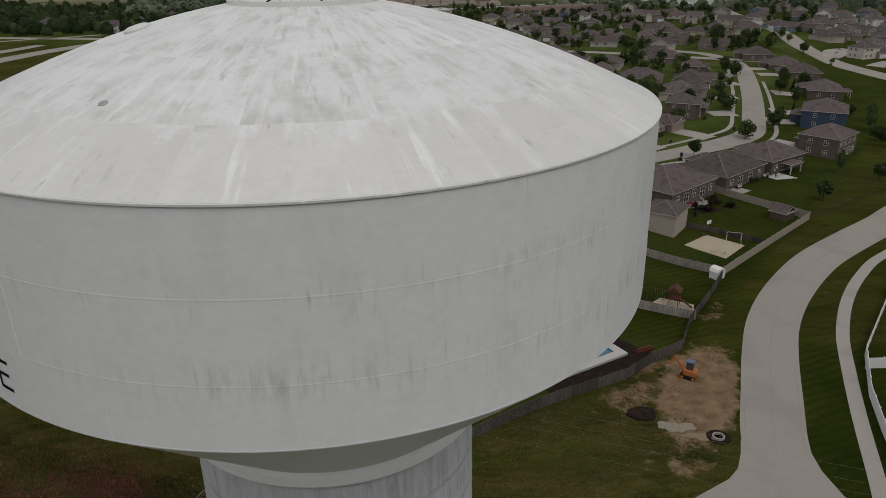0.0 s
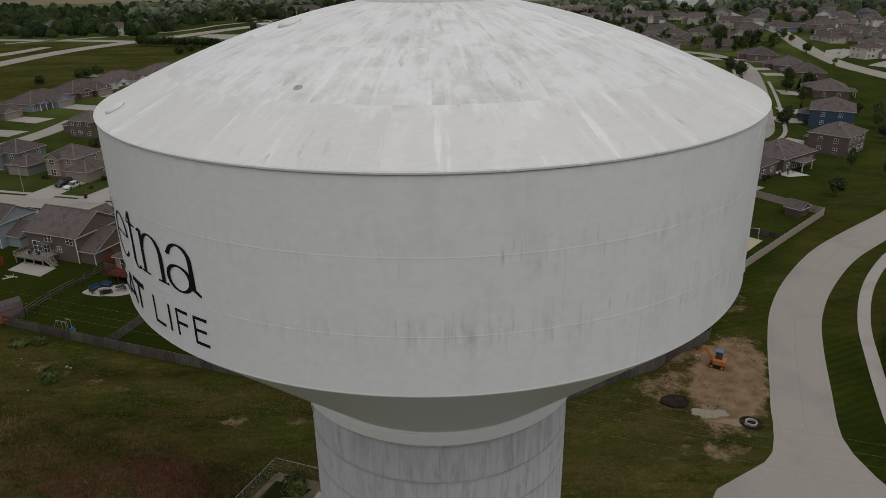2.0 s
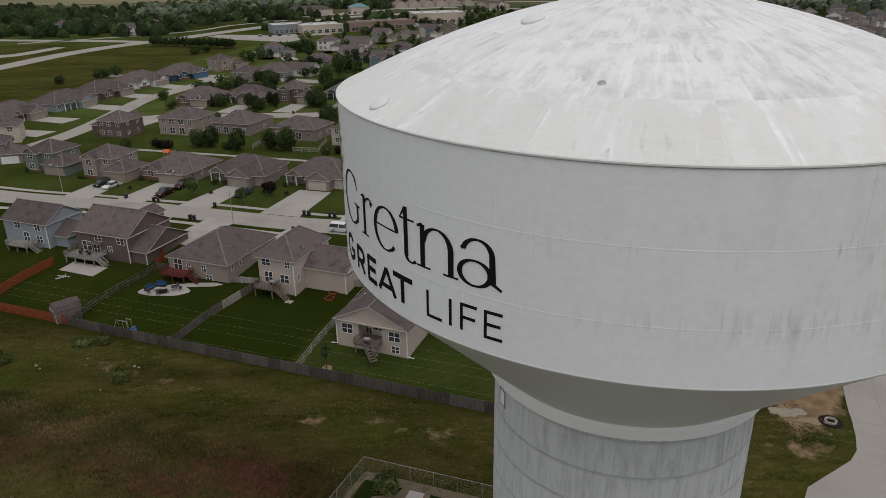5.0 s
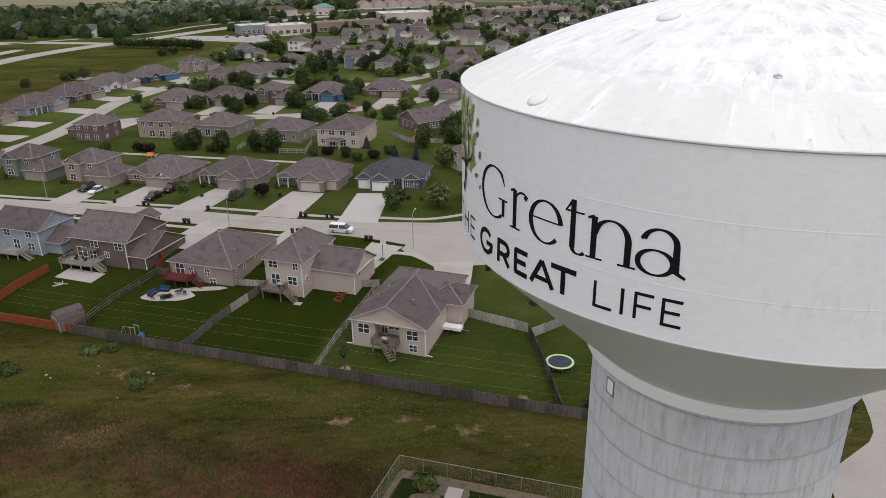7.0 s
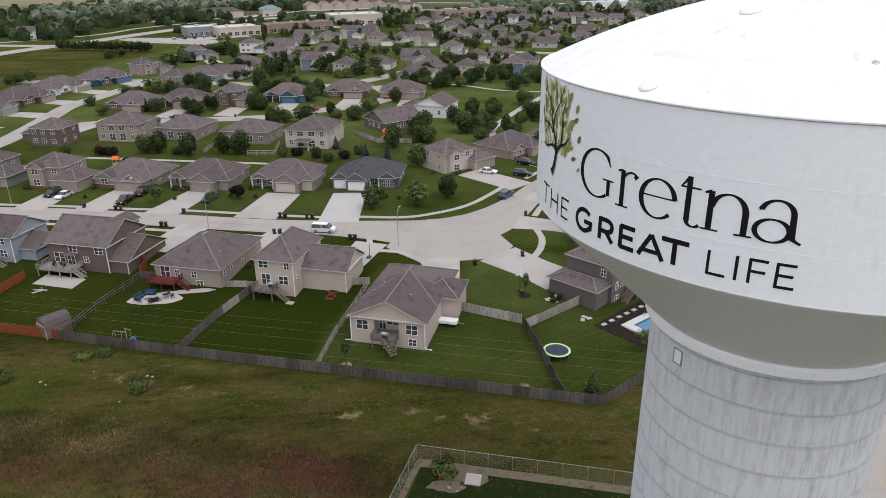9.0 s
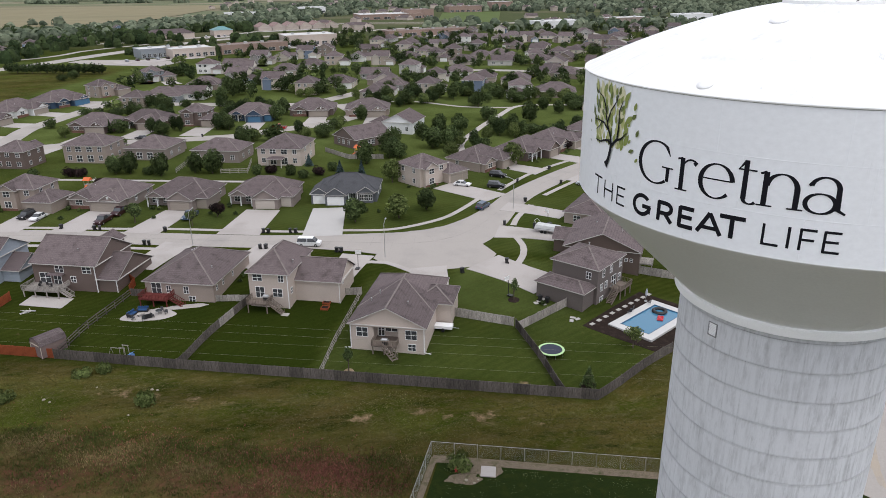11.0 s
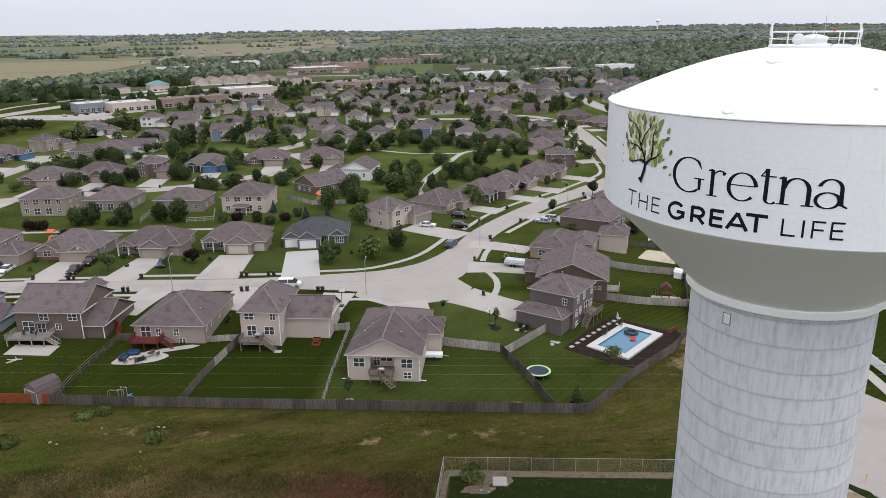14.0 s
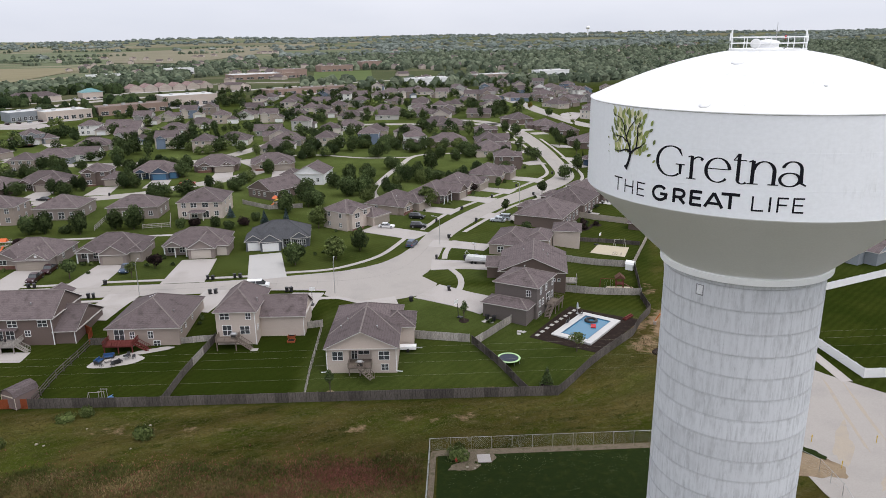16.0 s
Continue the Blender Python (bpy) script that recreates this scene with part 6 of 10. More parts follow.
back_house("brown brick ranch house with a hipped roof near the road bend", 75.3, 137.4, 40, 18.9, 14.0, 3.7, S_BROWN)
back_house("dark brown brick house with a covered rear porch", 92.0, 150.5, 35, 15.5, 13.0, 3.8, S_DARKBROWN, porch=True)
back_house("brown brick two-storey house near the road bend", 115.5, 163.0, 42, 13.0, 11.0, 6.0, S_BROWN)
back_house("navy blue two-storey house with a broad hipped roof", 134.0, 194.5, 62, 15.0, 13.0, 5.9, S_NAVY)
back_house("brown ranch house with a long low hipped roof", 157.9, 241.5, 70, 17.0, 12.5, 3.4, S_DARKBROWN, porch=True)
for hx, hy in ((170.4, 284.5), (169.6, 301.5), (168.8, 331.0)):
    back_house("brown brick row house with a joined hipped roof", hx, hy, 75, 16.0, 13.5, 3.4, S_BROWN)

# middle rows, seen over the nearer roofs
MIDDLE = "houses of the middle rows"
BEHIND = "houses behind the street row"
back_house("beige two-storey house with its garden side to the walk", -101.5, 202.0, -17, 13.8, 11.5, 5.7, S_TAN, group=BEHIND)
back_house("grey-tan ranch house above a garden with round trees", -83.6, 201.6, -20, 13.6, 13.0, 3.9, S_GREIGE, group=BEHIND)
brown_block, white_block = (0, 15.0, 0, 12.5, -0.6, 3.3, "gu", 0.5), (0, 11.5, 0, 13.5, -0.6, 4.2, "gv", 0.48)
hb = house("brown house with a long gabled roof beside the path", -11.0, 196.2, 30, [brown_block, (9.0, 14.0, 11.0, 15.5, -0.6, 3.0, "gv", 0.5)], S_BROWN, ROOF, group=BEHIND)
for u in (1.6, 5.4, 7.2, 11.0):
    window(hb, "s", brown_block, u, 0.9, 1.3, 1.5)
for v in (3.0, 5.6, 8.6):
    window(hb, "w", brown_block, v, 1.0, 1.0, 1.4)
hw = house("white gabled house with a low garage behind the brown one", 1.2, 219.3, -30, [white_block, (-6.5, 0, 4.0, 12.5, -0.6, 3.0, "hip", 0.48)], S_WHITE, ROOF, group=BEHIND)
window(hw, "s", white_block, 3.8, 1.4, 1.0, 1.1), window(hw, "s", white_block, 9.4, 1.2, 0.9, 1.4)
for v in (3.0, 8.0):
    window(hw, "e", white_block, v, 1.2, 1.1, 1.3)
back_house("grey-tan ranch house with a small fenced yard", -62.5, 193.0, -20, 15.4, 11.5, 3.9, S_GREIGE, group=BEHIND)
back_house("off-white house with a covered rear deck and long roof", -42.3, 183.2, -19, 13.6, 15.0, 5.4, S_BEIGE, porch=True, group=BEHIND)
for px, py, yw, wm, st, lb in (
    (-86, 252, -18, S_BROWN, "gable", "brown ranch house with a double garage"), (-104, 250, -18, S_BROWN, "ranch", "brown hipped ranch house"),
    (-65, 251, -16, S_BROWN, "two", "brown two-storey house with a double garage"), (-46, 255, -14, S_NAVY, "gable", "navy blue house with a blue garage door"),
    (-115, 208, 160, S_BROWN, "two", "brown two-storey house seen from behind"),
    (-158, 207, 72, S_TAN, "two", "tan two-storey house beside the meadow"), (-159, 228, 70, S_TAN, "gable", "long tan ranch house beside the meadow"),
    (-150, 250, 68, S_BLUE, "gable", "pale blue-grey ranch house beside the meadow"), (-144, 272, 66, S_BROWN, "ranch", "dark brown ranch house beside the meadow"),
    (-137, 294, 60, S_WHITE, "ranch", "white-fronted ranch house beside the meadow"), (-125, 313, 52, S_NAVY, "ranch", "navy ranch house with white pillars"),
    (-112, 336, 48, S_TAN, "two", "tan two-storey house with a white gable"), (-97, 384, 20, S_SLATE, "two", "grey two-storey house with white trim"),
    (-95, 302, 160, S_TAN, "two", "tan two-storey house by the side street"), (-84, 322, 165, S_SLATE, "gable", "dark grey ranch house by the side street"),
    (-22, 259, -12, S_BROWN, "ranch", "brown ranch house with a wide drive"), (0, 252, -10, S_TAN, "ranch", "tan ranch house behind a large tree"),
):
    front_house(lb, px, py, yw, wm, ROOF, material("door_blue", (0.05, 0.14, 0.24), 0.5, vary=0.05, bump=0.0) if wm == S_NAVY else G_TAN, st, MIDDLE, wide=1.0 if px > -112 else 2.2)


# the further neighbourhood: three plain shapes, copied with their parts
def far_house(kind):
    bl = {0: [(-8, 8, -6, 6, -1.5, 2.9, "hip", 0.5), (0, 7.5, -8.5, 0, -1.5, 2.9, "hip", 0.5)],
          1: [(-6, 5, -5, 5, -1.5, 5.6, "hip", 0.52), (3, 9.5, -6.5, 2, -1.5, 3.0, "hip", 0.5)],
          2: [(-7.5, 7.5, -5.5, 5.5, -1.5, 3.0, "gu", 0.5), (0.5, 7, -8.5, 0, -1.5, 3.0, "gv", 0.55)],
          3: [(-5.5, 5.5, -5, 5, -1.5, 5.6, "gu", 0.55), (3, 9, -6, 3, -1.5, 3.0, "gv", 0.5), (-4.5, -0.5, -6.2, 0, -1.5, 5.4, "gv", 0.6)]}[kind]
    ob = thing("house", ("grey-roofed ranch house in the further streets", "grey-roofed two-storey house in the further streets", "gabled ranch house in the further streets", "gabled two-storey house in the further streets")[kind], "house", group="houses of the further streets")
    for b_ in bl:
        part("wall", wall_mesh(*b_), S_MIXED if b_ is bl[0] else S_MIXED, ob)
        rf, trim, _ = roof_mesh(*b_[:4], b_[5], b_[6], b_[7])
        caps = ridge_caps(*b_[:4], b_[5], b_[6], b_[7])
        rf.add(caps.v, caps.f, 1)
        r = part("roof", rf, [ROOF, RIDGE], ob)
        part("fascia", trim, FASCIA, r)
    garage_door(ob, "s", bl[1], 3.3, 0, 4.6, G_WHITE)
    zs = (1.0, 3.8) if kind in (1, 3) else (1.0,)
    for z_ in zs:
        for pos in (2.2, 5.2):
            window(ob, "s", bl[0], pos, z_, 1.4, 1.3, plain=True), window(ob, "w", bl[0], pos, z_, 1.2, 1.2, plain=True)
        for pos in (2.5, 7.5):
            window(ob, "e", bl[0], pos, z_, 1.2, 1.2, plain=True), window(ob, "n", bl[0], pos + 1, z_, 1.4, 1.3, plain=True)
    return ob


models = [far_house(k) for k in range(4)]
first_spot = [(-103, 391), (-73, 414), (-58, 432), (-44, 454)]
for mdl, (px, py) in zip(models, first_spot):
    mdl.matrix_world = ground_at(px, py, 0, -15)
far_rows = {
    -14: [(-30, 467), (-14, 478), (0, 492), (-29, 396), (-13, 418), (2, 434), (18, 450), (-52, 394), (-54, 362), (-70, 350), (-74, 318)],
    -20: [(-4, 336), (18, 362), (32, 504), (30, 426), (58, 500), (50, 442), (70, 480), (40, 376), (21, 322), (10, 300), (-20, 318), (-36, 338)],
    160: [(68, 436), (85, 460), (80, 412), (98, 434), (101, 402), (114, 420), (115, 552), (134, 574), (169, 588), (168, 548), (195, 571), (195, 530), (241, 603), (150, 560), (90, 528), (70, 540), (45, 545)],
    150: [(159, 486), (172, 452), (188, 466), (206, 496), (212, 472), (190, 428), (238, 470), (126, 400), (146, 420), (124, 364), (118, 334), (158, 382), (196, 536), (147, 409), (112, 440), (140, 440), (142, 500), (110, 490)],
    -110: [(64, 360), (46, 334), (72, 334), (58, 304), (86, 320), (74, 281), (128, 412), (35, 300), (20, 340), (215, 545), (291, 569), (262, 475), (246, 420), (262, 400), (284, 420), (313, 501), (330, 480), (290, 530)],
    -70: [(273, 495), (292, 499), (312, 503), (237, 416), (258, 432), (225, 352), (281, 541), (250, 462), (238, 486), (213, 490), (252, 550), (318, 556), (345, 569), (280, 455), (300, 460), (318, 440), (275, 385), (296, 400)],
    -75: [(244, 332), (240, 372), (262, 352), (285, 380), (310, 402), (330, 430), (352, 460), (300, 340), (330, 360), (360, 390), (390, 420), (280, 300), (315, 300), (350, 320), (385, 350)],
    20: [(-150, 196), (-172, 178), (-140, 172), (-262, 548), (-236, 522), (-300, 560), (-240, 585), (-285, 600), (-330, 590), (-216, 672), (-190, 640), (-232, 640), (-188, 772), (-165, 740)],
    65: [(200, 600), (170, 630), (140, 620), (110, 600), (60, 590), (80, 570), (225, 560), (245, 545), (270, 600), (300, 620), (330, 600), (350, 570), (370, 540), (340, 530), (400, 500), (420, 540)],
}
rnd = random.Random(11)
for yw, spots in far_rows.items():
    for px, py in spots:
        copy_thing(models[rnd.choice((0, 0, 1, 2, 3, 1))], ground_at(px, py, 0, yw + rnd.choice((0, 0, 180, 90)) + rnd.uniform(-8, 8)))


# drives before the middle and further houses
drives = Mesh()
for ob in [o for o in scene.objects if o.get("category") == "house"]:
    if ob.get("group") in (MIDDLE, "houses of the further streets"):
        u0, v0, w = (3.0, -3.4, 3.6) if ob.get("group") == MIDDLE else (4.2, -8.6, 3.3)
        k = len(drives.v)
        for j in range(4):
            for sx in (-1, 1):
                p = ob.matrix_world @ Vector((u0 + sx * (w + 0.25 * j), v0 - (4.8 if ob.get("group") == MIDDLE else 3.2) * j, 0))
                drives.v.append((p.x, p.y, float(height(p.x, p.y)) + 0.045))
        drives.f += [(k + 2 * j, k + 2 * j + 1, k + 2 * j + 3, k + 2 * j + 2) for j in range(3)]
        drives.m += [0] * 3
solid("driveways", drives, CONCRETE, "pale concrete drives of the further houses", "driveway", kind="stuff")


# shops, halls and a school at the edge of town
def flat_hall(label, x, y, w, d, h, yaw, wall_mat, top_mat, category="building", bays=6):
    ob = thing("commercial_building", label, category, ground_at(x, y, 0, yaw))
    part("wall", Mesh().box(-w / 2, w / 2, -d / 2, d / 2, -2, h), wall_mat, ob)
    part("roof", Mesh().box(-w / 2 + 0.4, w / 2 - 0.4, -d / 2 + 0.4, d / 2 - 0.4, h, h + 0.25), top_mat, ob)
    part("parapet", Mesh().box(-w / 2 - 0.15, w / 2 + 0.15, -d / 2 - 0.15, -d / 2 + 0.3, h - 0.6, h + 0.5).box(-w / 2 - 0.15, w / 2 + 0.15, d / 2 - 0.3, d / 2 + 0.15, h - 0.6, h + 0.5), wall_mat, ob)
    for i in range(bays):
        window(ob, "s", (-w / 2, w / 2, -d / 2, d / 2), (i + 0.5) * w / bays, 0.6, w / bays * 0.6, min(2.4, h * 0.5), plain=True)
    for i in range(max(2, int(w / 14))):
        u = -w / 2 + (i + 0.6) * 13
        part("roof_unit", Mesh().box(u, u + 2.2, -1, 1.2, h + 0.2, h + 1.5), STEEL, ob)
    return ob


PINK = material("red_brick_wall", (0.285, 0.205, 0.17), 0.9, vary=0.15, scale=6)
GRAVEL = material("pale_flat_roof", (0.52, 0.52, 0.51), 0.9, vary=0.1, scale=8)
BROWNROOF = material("brown_flat_roof", (0.2, 0.16, 0.14), 0.9, vary=0.15, scale=8)
TEAL = material("teal_metal_roof", (0.10, 0.23, 0.235), 0.5, vary=0.08, scale=3)
for a in (("long low pale hall with a flat roof", -8, 585, 42, 26, 8, 12, S_BEIGE, GRAVEL), ("long brown brick hall beside the highway", -52, 536, 52, 16, 6, 25, PINK, BROWNROOF), ("grey clinic with a flat roof", -119, 520, 22, 18, 6, 25, S_SLATE, GRAVEL), ("pale clinic wing with glass front", -94, 516, 30, 20, 6, 25, S_BEIGE, GRAVEL), ("tan brick school building", 110, 926, 82, 40, 6, 8, PINK, GRAVEL), ("tall brick school gymnasium hall", 150, 935, 34, 30, 10, 8, PINK, BROWNROOF), ("white metal storage hall", 23, 1124, 40, 20, 8, 5, S_WHITE, GRAVEL), ("white hall among trees", 249, 692, 50, 22, 7, 10, S_WHITE, GRAVEL), ("tan brick shop with flat roof", 338, 718, 46, 22, 7, 10, S_TAN, GRAVEL), ("white flat-roofed shop building", 437, 752, 42, 22, 7, 8, S_WHITE, GRAVEL), ("low red brick school wing", 240, 1051, 50, 26, 8, 5, PINK, BROWNROOF), ("tall red brick hall", 314, 1107, 34, 22, 11, 5, PINK, GRAVEL), ("long low brown brick shop row", 108, 650, 90, 18, 5, 14, PINK, BROWNROOF), ("white row of sheds behind the trees", -78, 1060, 44, 16, 5, 10, S_WHITE, GRAVEL)):
    flat_hall(*a)
PINK_ROOF = material("pink_shingle", (0.255, 0.18, 0.165), 0.9, vary=0.3, scale=3)
for px, py in ((-46, 768), (-32, 772), (-18, 776), (-4, 780), (10, 784), (24, 788)):
    house("pink-roofed hall in a row of gabled shops", px, py, 14, [(-6.8, 6.8, -12, 12, -1, 3.4, "gv", 0.55)], S_BEIGE, PINK_ROOF, group="gabled shops")
house("shop with a teal metal roof", -84, 714, 20, [(-9, 9, -7, 7, -1, 5, "hip", 0.45)], S_BEIGE, TEAL)
house("long grey-roofed shop by the trees", -129, 690, 20, [(-21, 21, -8, 8, -1, 4.5, "hip", 0.45)], S_BEIGE, ROOF)

# car parks between the shops and the highway, with small cars in rows
for lx, ly, lw, ld, yw in ((-78, 690, 46, 18, 20), (-16, 752, 62, 14, 14), (-112, 497, 58, 18, 25), (-20, 560, 60, 16, 14), (100, 632, 90, 16, 14)):
    lot_at = ground_at(lx, ly, 0, yw)
    lot = Mesh()
    for i in range(6):
        quad = [lot_at @ Vector((-lw / 2 + lw * (i + k) / 6, v, 0)) for k, v in ((0, -ld / 2), (1, -ld / 2), (1, ld / 2), (0, ld / 2))]
        lot.add([(p.x, p.y, float(height(p.x, p.y)) + 0.12) for p in quad], [(0, 1, 2, 3)])
    solid("car_park", lot, CONCRETE, "grey concrete car park before a shop", "car park", kind="structure")


def far_car(label, paint):
    ob = thing("car", label, "car", group="cars in the far car parks")
    part("body", Mesh().box(-2.2, 2.2, -0.9, 0.9, 0.25, 0.85).box(-1.3, 1.5, -0.82, 0.82, 1.38, 1.5), paint, ob)
    part("window_band", Mesh().box(-1.45, 1.65, -0.85, 0.85, 0.85, 1.38), GLASS, ob)
    part("wheels", Mesh().box(-1.7, -1.05, -0.92, 0.92, 0.0, 0.62).box(1.05, 1.7, -0.92, 0.92, 0.0, 0.62), BLACK, ob)
    return ob


# ---- fences ----
def fence(label, points, wood, h=1.8, post_wood=None, rails=False, cap=False, group="yard fences", seed=1):
    """A board fence along a line of ground points: posts and one panel a bay; boards proud and recessed in turn."""
    ob = thing("fence", label, "fence", pose(0, 0, 0), group)
    r = random.Random(seed)
    for (x0, y0), (x1, y1) in zip(points[:-1], points[1:]):
        length = math.hypot(x1 - x0, y1 - y0)
        n = max(1, round(length / 2.4))
        yaw = math.degrees(math.atan2(y1 - y0, x1 - x0))
        w = length / n
        for i in range(n + 1):
            f = i / n
            x, y = x0 + (x1 - x0) * f, y0 + (y1 - y0) * f
            z = float(height(x, y))
            post = Mesh().box(-0.06, 0.06, -0.02, 0.1, -0.3, h + 0.02)
            if cap:
                post.add([(-0.08, -0.04, h + 0.02), (0.08, -0.04, h + 0.02), (0.08, 0.12, h + 0.02), (-0.08, 0.12, h + 0.02), (0, 0.04, h + 0.1)], [(0, 1, 4), (1, 2, 4), (2, 3, 4), (3, 0, 4)])
            part("post", post, post_wood or wood, ob, at=pose(x, y, z, 0, 0, yaw))
            if i == n:
                continue
            x2, y2 = x0 + (x1 - x0) * (i + 1) / n, y0 + (y1 - y0) * (i + 1) / n
            tilt = math.degrees(math.atan2(float(height(x2, y2)) - z, w))
            if rails:
                for zz in (0.35, 0.85, 1.35):
                    part("rail", Mesh().box(0, w, -0.035, 0.0, zz, zz + 0.2), wood, ob, at=pose(x, y, z, 0, -tilt, yaw))
                continue
            k = max(6, round(w / 0.15))
            us = [0.0]
            for b in range(k):
                us += [w * (b + 0.9) / k, w * (b + 1) / k]
            lv = [r.uniform(-0.045, -0.025) for _ in range(2 * k + 1)]
            tops = plate(us, [0.04, h - r.uniform(0.0, 0.06)], lambda a, b: lv[a] if a % 2 == 0 else -0.005, back=0.03)
            part("panel", tops, wood, ob, at=pose(x, y, z, 0, -tilt, yaw))
    return ob


fence("orange-stained cedar board fence", [(-112, 89.5), (-93, 81.8), (-73.3, 74.0)], CEDAR, seed=2)
fence("orange-stained cedar board fence", [(-92, 82), (-86, 96.5)], CEDAR, seed=3)
fence("orange-stained cedar board fence beside the garage wing", [(-66.0, 99.5), (-64.2, 96.6), (-64.6, 93.4)], CEDAR, seed=35)
fence("weathered grey-brown board fence along the field", [(-73.2, 73.9), (-53.4, 65.8)], GREYWOOD, seed=4)
fence("weathered grey board fence along the field", [(-53.3, 65.8), (-32, 57.5), (2.4, 44.0), (6.9, 42.2), (18.5, 48.0)], GREYWOOD, seed=5)
fence("weathered grey board fence beside the pool", [(18.5, 48), (31, 54.2), (36, 58.5), (41.5, 62.3)], GREYWOOD, seed=6)
fence("weathered grey board fence along the road verge", [(41.5, 62.3), (45, 69.8), (51.3, 79), (57, 88)], GREYWOOD, seed=7)
fence("grey three-rail yard fence with dark posts", [(-72.6, 74.8), (-64.2, 92.6)], GREYWOOD, 1.5, GREYWOOD, rails=True, seed=8)
fence("short dark board fence beside the red deck", [(-64.2, 92.6), (-61.6, 91.6)], GREYWOOD, 1.5, seed=9)
fence("dark grey board fence between two yards", [(-53.2, 66.2), (-47.4, 76.2)], GREYWOOD, 1.6, seed=10)
fence("bleached panel in a dark board fence", [(-47.4, 76.2), (-45.2, 80.0)], PALEWOOD, 1.6, seed=33)
fence("dark grey board fence between two yards", [(-45.2, 80.0), (-42.4, 84.8)], GREYWOOD, 1.6, seed=34)
fence("short bleached fence with gate between houses", [(-48.6, 86.2), (-42.4, 84.8), (-41.4, 83.0)], PALEWOOD, 1.3, seed=11)
fence("bleached three-rail yard fence", [(-31.8, 57.8), (-22.4, 82.0)], PALEWOOD, 1.4, rails=True, seed=12)
fence("short bleached board fence by the garage wing", [(-26.6, 82.6), (-22.4, 82.0)], PALEWOOD, 1.5, seed=13)
fence("weathered board fence of the corner yard", [(2.5, 44.2), (1.4, 63.6)], GREYWOOD, 1.7, seed=14)
fence("bleached board fence behind the corner lawn", [(-10.6, 69.6), (-7.9, 70.1), (1.2, 64.2)], PALEWOOD, 1.7, seed=15)
fence("bleached board fence towards the dark grey house", [(1.6, 62.6), (12.2, 68.2)], PALEWOOD, 1.7, seed=16)
fence("bleached board fence between the pool yard and the next", [(28.0, 81.2), (31.2, 79.5), (46.4, 71.5)], PALEWOOD, 1.7, seed=17)
fence("bleached board fence beside the sand court", [(43, 98.8), (57, 88.3)], PALEWOOD, 1.7, seed=18)
fence("pale picket fence round a small back yard", [(-52.9, 175.4), (-45.2, 174.0), (-44.4, 187.0)], PALEWOOD, 1.3, rails=True, seed=41)
fence("pale picket fence between two back yards", [(-65.9, 180.0), (-63.0, 192.4)], PALEWOOD, 1.3, rails=True, seed=42)
fence("pale board fence behind a brown house", [(-21.0, 196.0), (-14.5, 184.0), (-4.0, 181.5)], PALEWOOD, 1.5, seed=43)
fence("tan vinyl privacy fence along the verge", [(57.3, 88.7), (72.4, 103.5), (86.5, 117.2)], TANVINYL, 1.8, cap=True, seed=19)
fence("tan vinyl privacy fence between yards", [(86.5, 117.2), (80, 126), (71.7, 138)], TANVINYL, 1.8, cap=True, seed=20)
fence("dark board fence behind the sand court", [(52, 116), (62, 111), (70.5, 103.2)], GREYWOOD, 1.2, seed=21)
fence("white vinyl privacy fence along the footpath", [(92, 92), (78.5, 74.1), (67.7, 59.9), (62.6, 49.4), (60.0, 41.8), (54.6, 23.8), (62, 21.0)], VINYL, 1.8, cap=True, seed=22)
fence("white vinyl cross fence", [(65.8, 56.2), (84.8, 56.7), (106, 57.7), (130, 58)], VINYL, 1.8, cap=True, seed=23)


def chain_fence(label, points, h=1.9, category="fence", metal=None):
    """Chain-link: thin posts, a top rail and a see-through diagonal mesh of wires."""
    ob = thing("chain_link_fence", label, category, pose(0, 0, 0), "chain-link fences")
    for (x0, y0), (x1, y1) in zip(points[:-1], points[1:]):
        length = math.hypot(x1 - x0, y1 - y0)
        n = max(1, round(length / 3.0))
        for i in range(n):
            p = [Vector((x0 + (x1 - x0) * (i + k) / n, y0 + (y1 - y0) * (i + k) / n, 0)) for k in (0, 1)]
            for q in p:
                q.z = float(height(q.x, q.y))
            part("post", Mesh().tube(p[0], p[0] + Vector((0, 0, h + 0.05)), 0.03, n=6), metal or STEEL, ob)
            part("top_rail", Mesh().tube(p[0] + Vector((0, 0, h)), p[1] + Vector((0, 0, h)), 0.022, n=6), metal or STEEL, ob)
            wires, k = Mesh(), 10
            for j in range(-6, k + 1):
                for s in (1, -1):
                    a, b = (j / k, 0.0), ((j + 6) / k, 1.0)
                    a0, b0 = max(a[0], 0.0), min(b[0], 1.0)
                    if b0 <= a0:
                        continue
                    va, vb = (a0 - a[0]) / 0.6, (b0 - a[0]) / 0.6
                    if s < 0:
                        va, vb = 1 - va, 1 - vb
                    wires.tube(p[0].lerp(p[1], a0) + Vector((0, 0, h * va)), p[0].lerp(p[1], b0) + Vector((0, 0, h * vb)), 0.0032, n=3)
            part("wire_mesh", wires, metal or STEEL, ob)
        q = Vector((x1, y1, float(height(x1, y1))))
        part("post", Mesh().tube(q, q + Vector((0, 0, h + 0.05)), 0.03, n=6), metal or STEEL, ob)
    return ob


chain_fence("galvanised chain-link fence round the tower lot", [(-27, 16.8), (-19.4, 33.5), (7.6, 23.4), (13.5, 21.2)])
chain_fence("galvanised chain-link gate fence by the apron", [(24.6, 11.5), (25.3, 7.6), (23.4, 2.6), (20, -3)])
chain_fence("dark chain-link fence along the verge", [(86.8, 117.4), (104, 129), (125, 143)], 1.4, metal=BLACK)


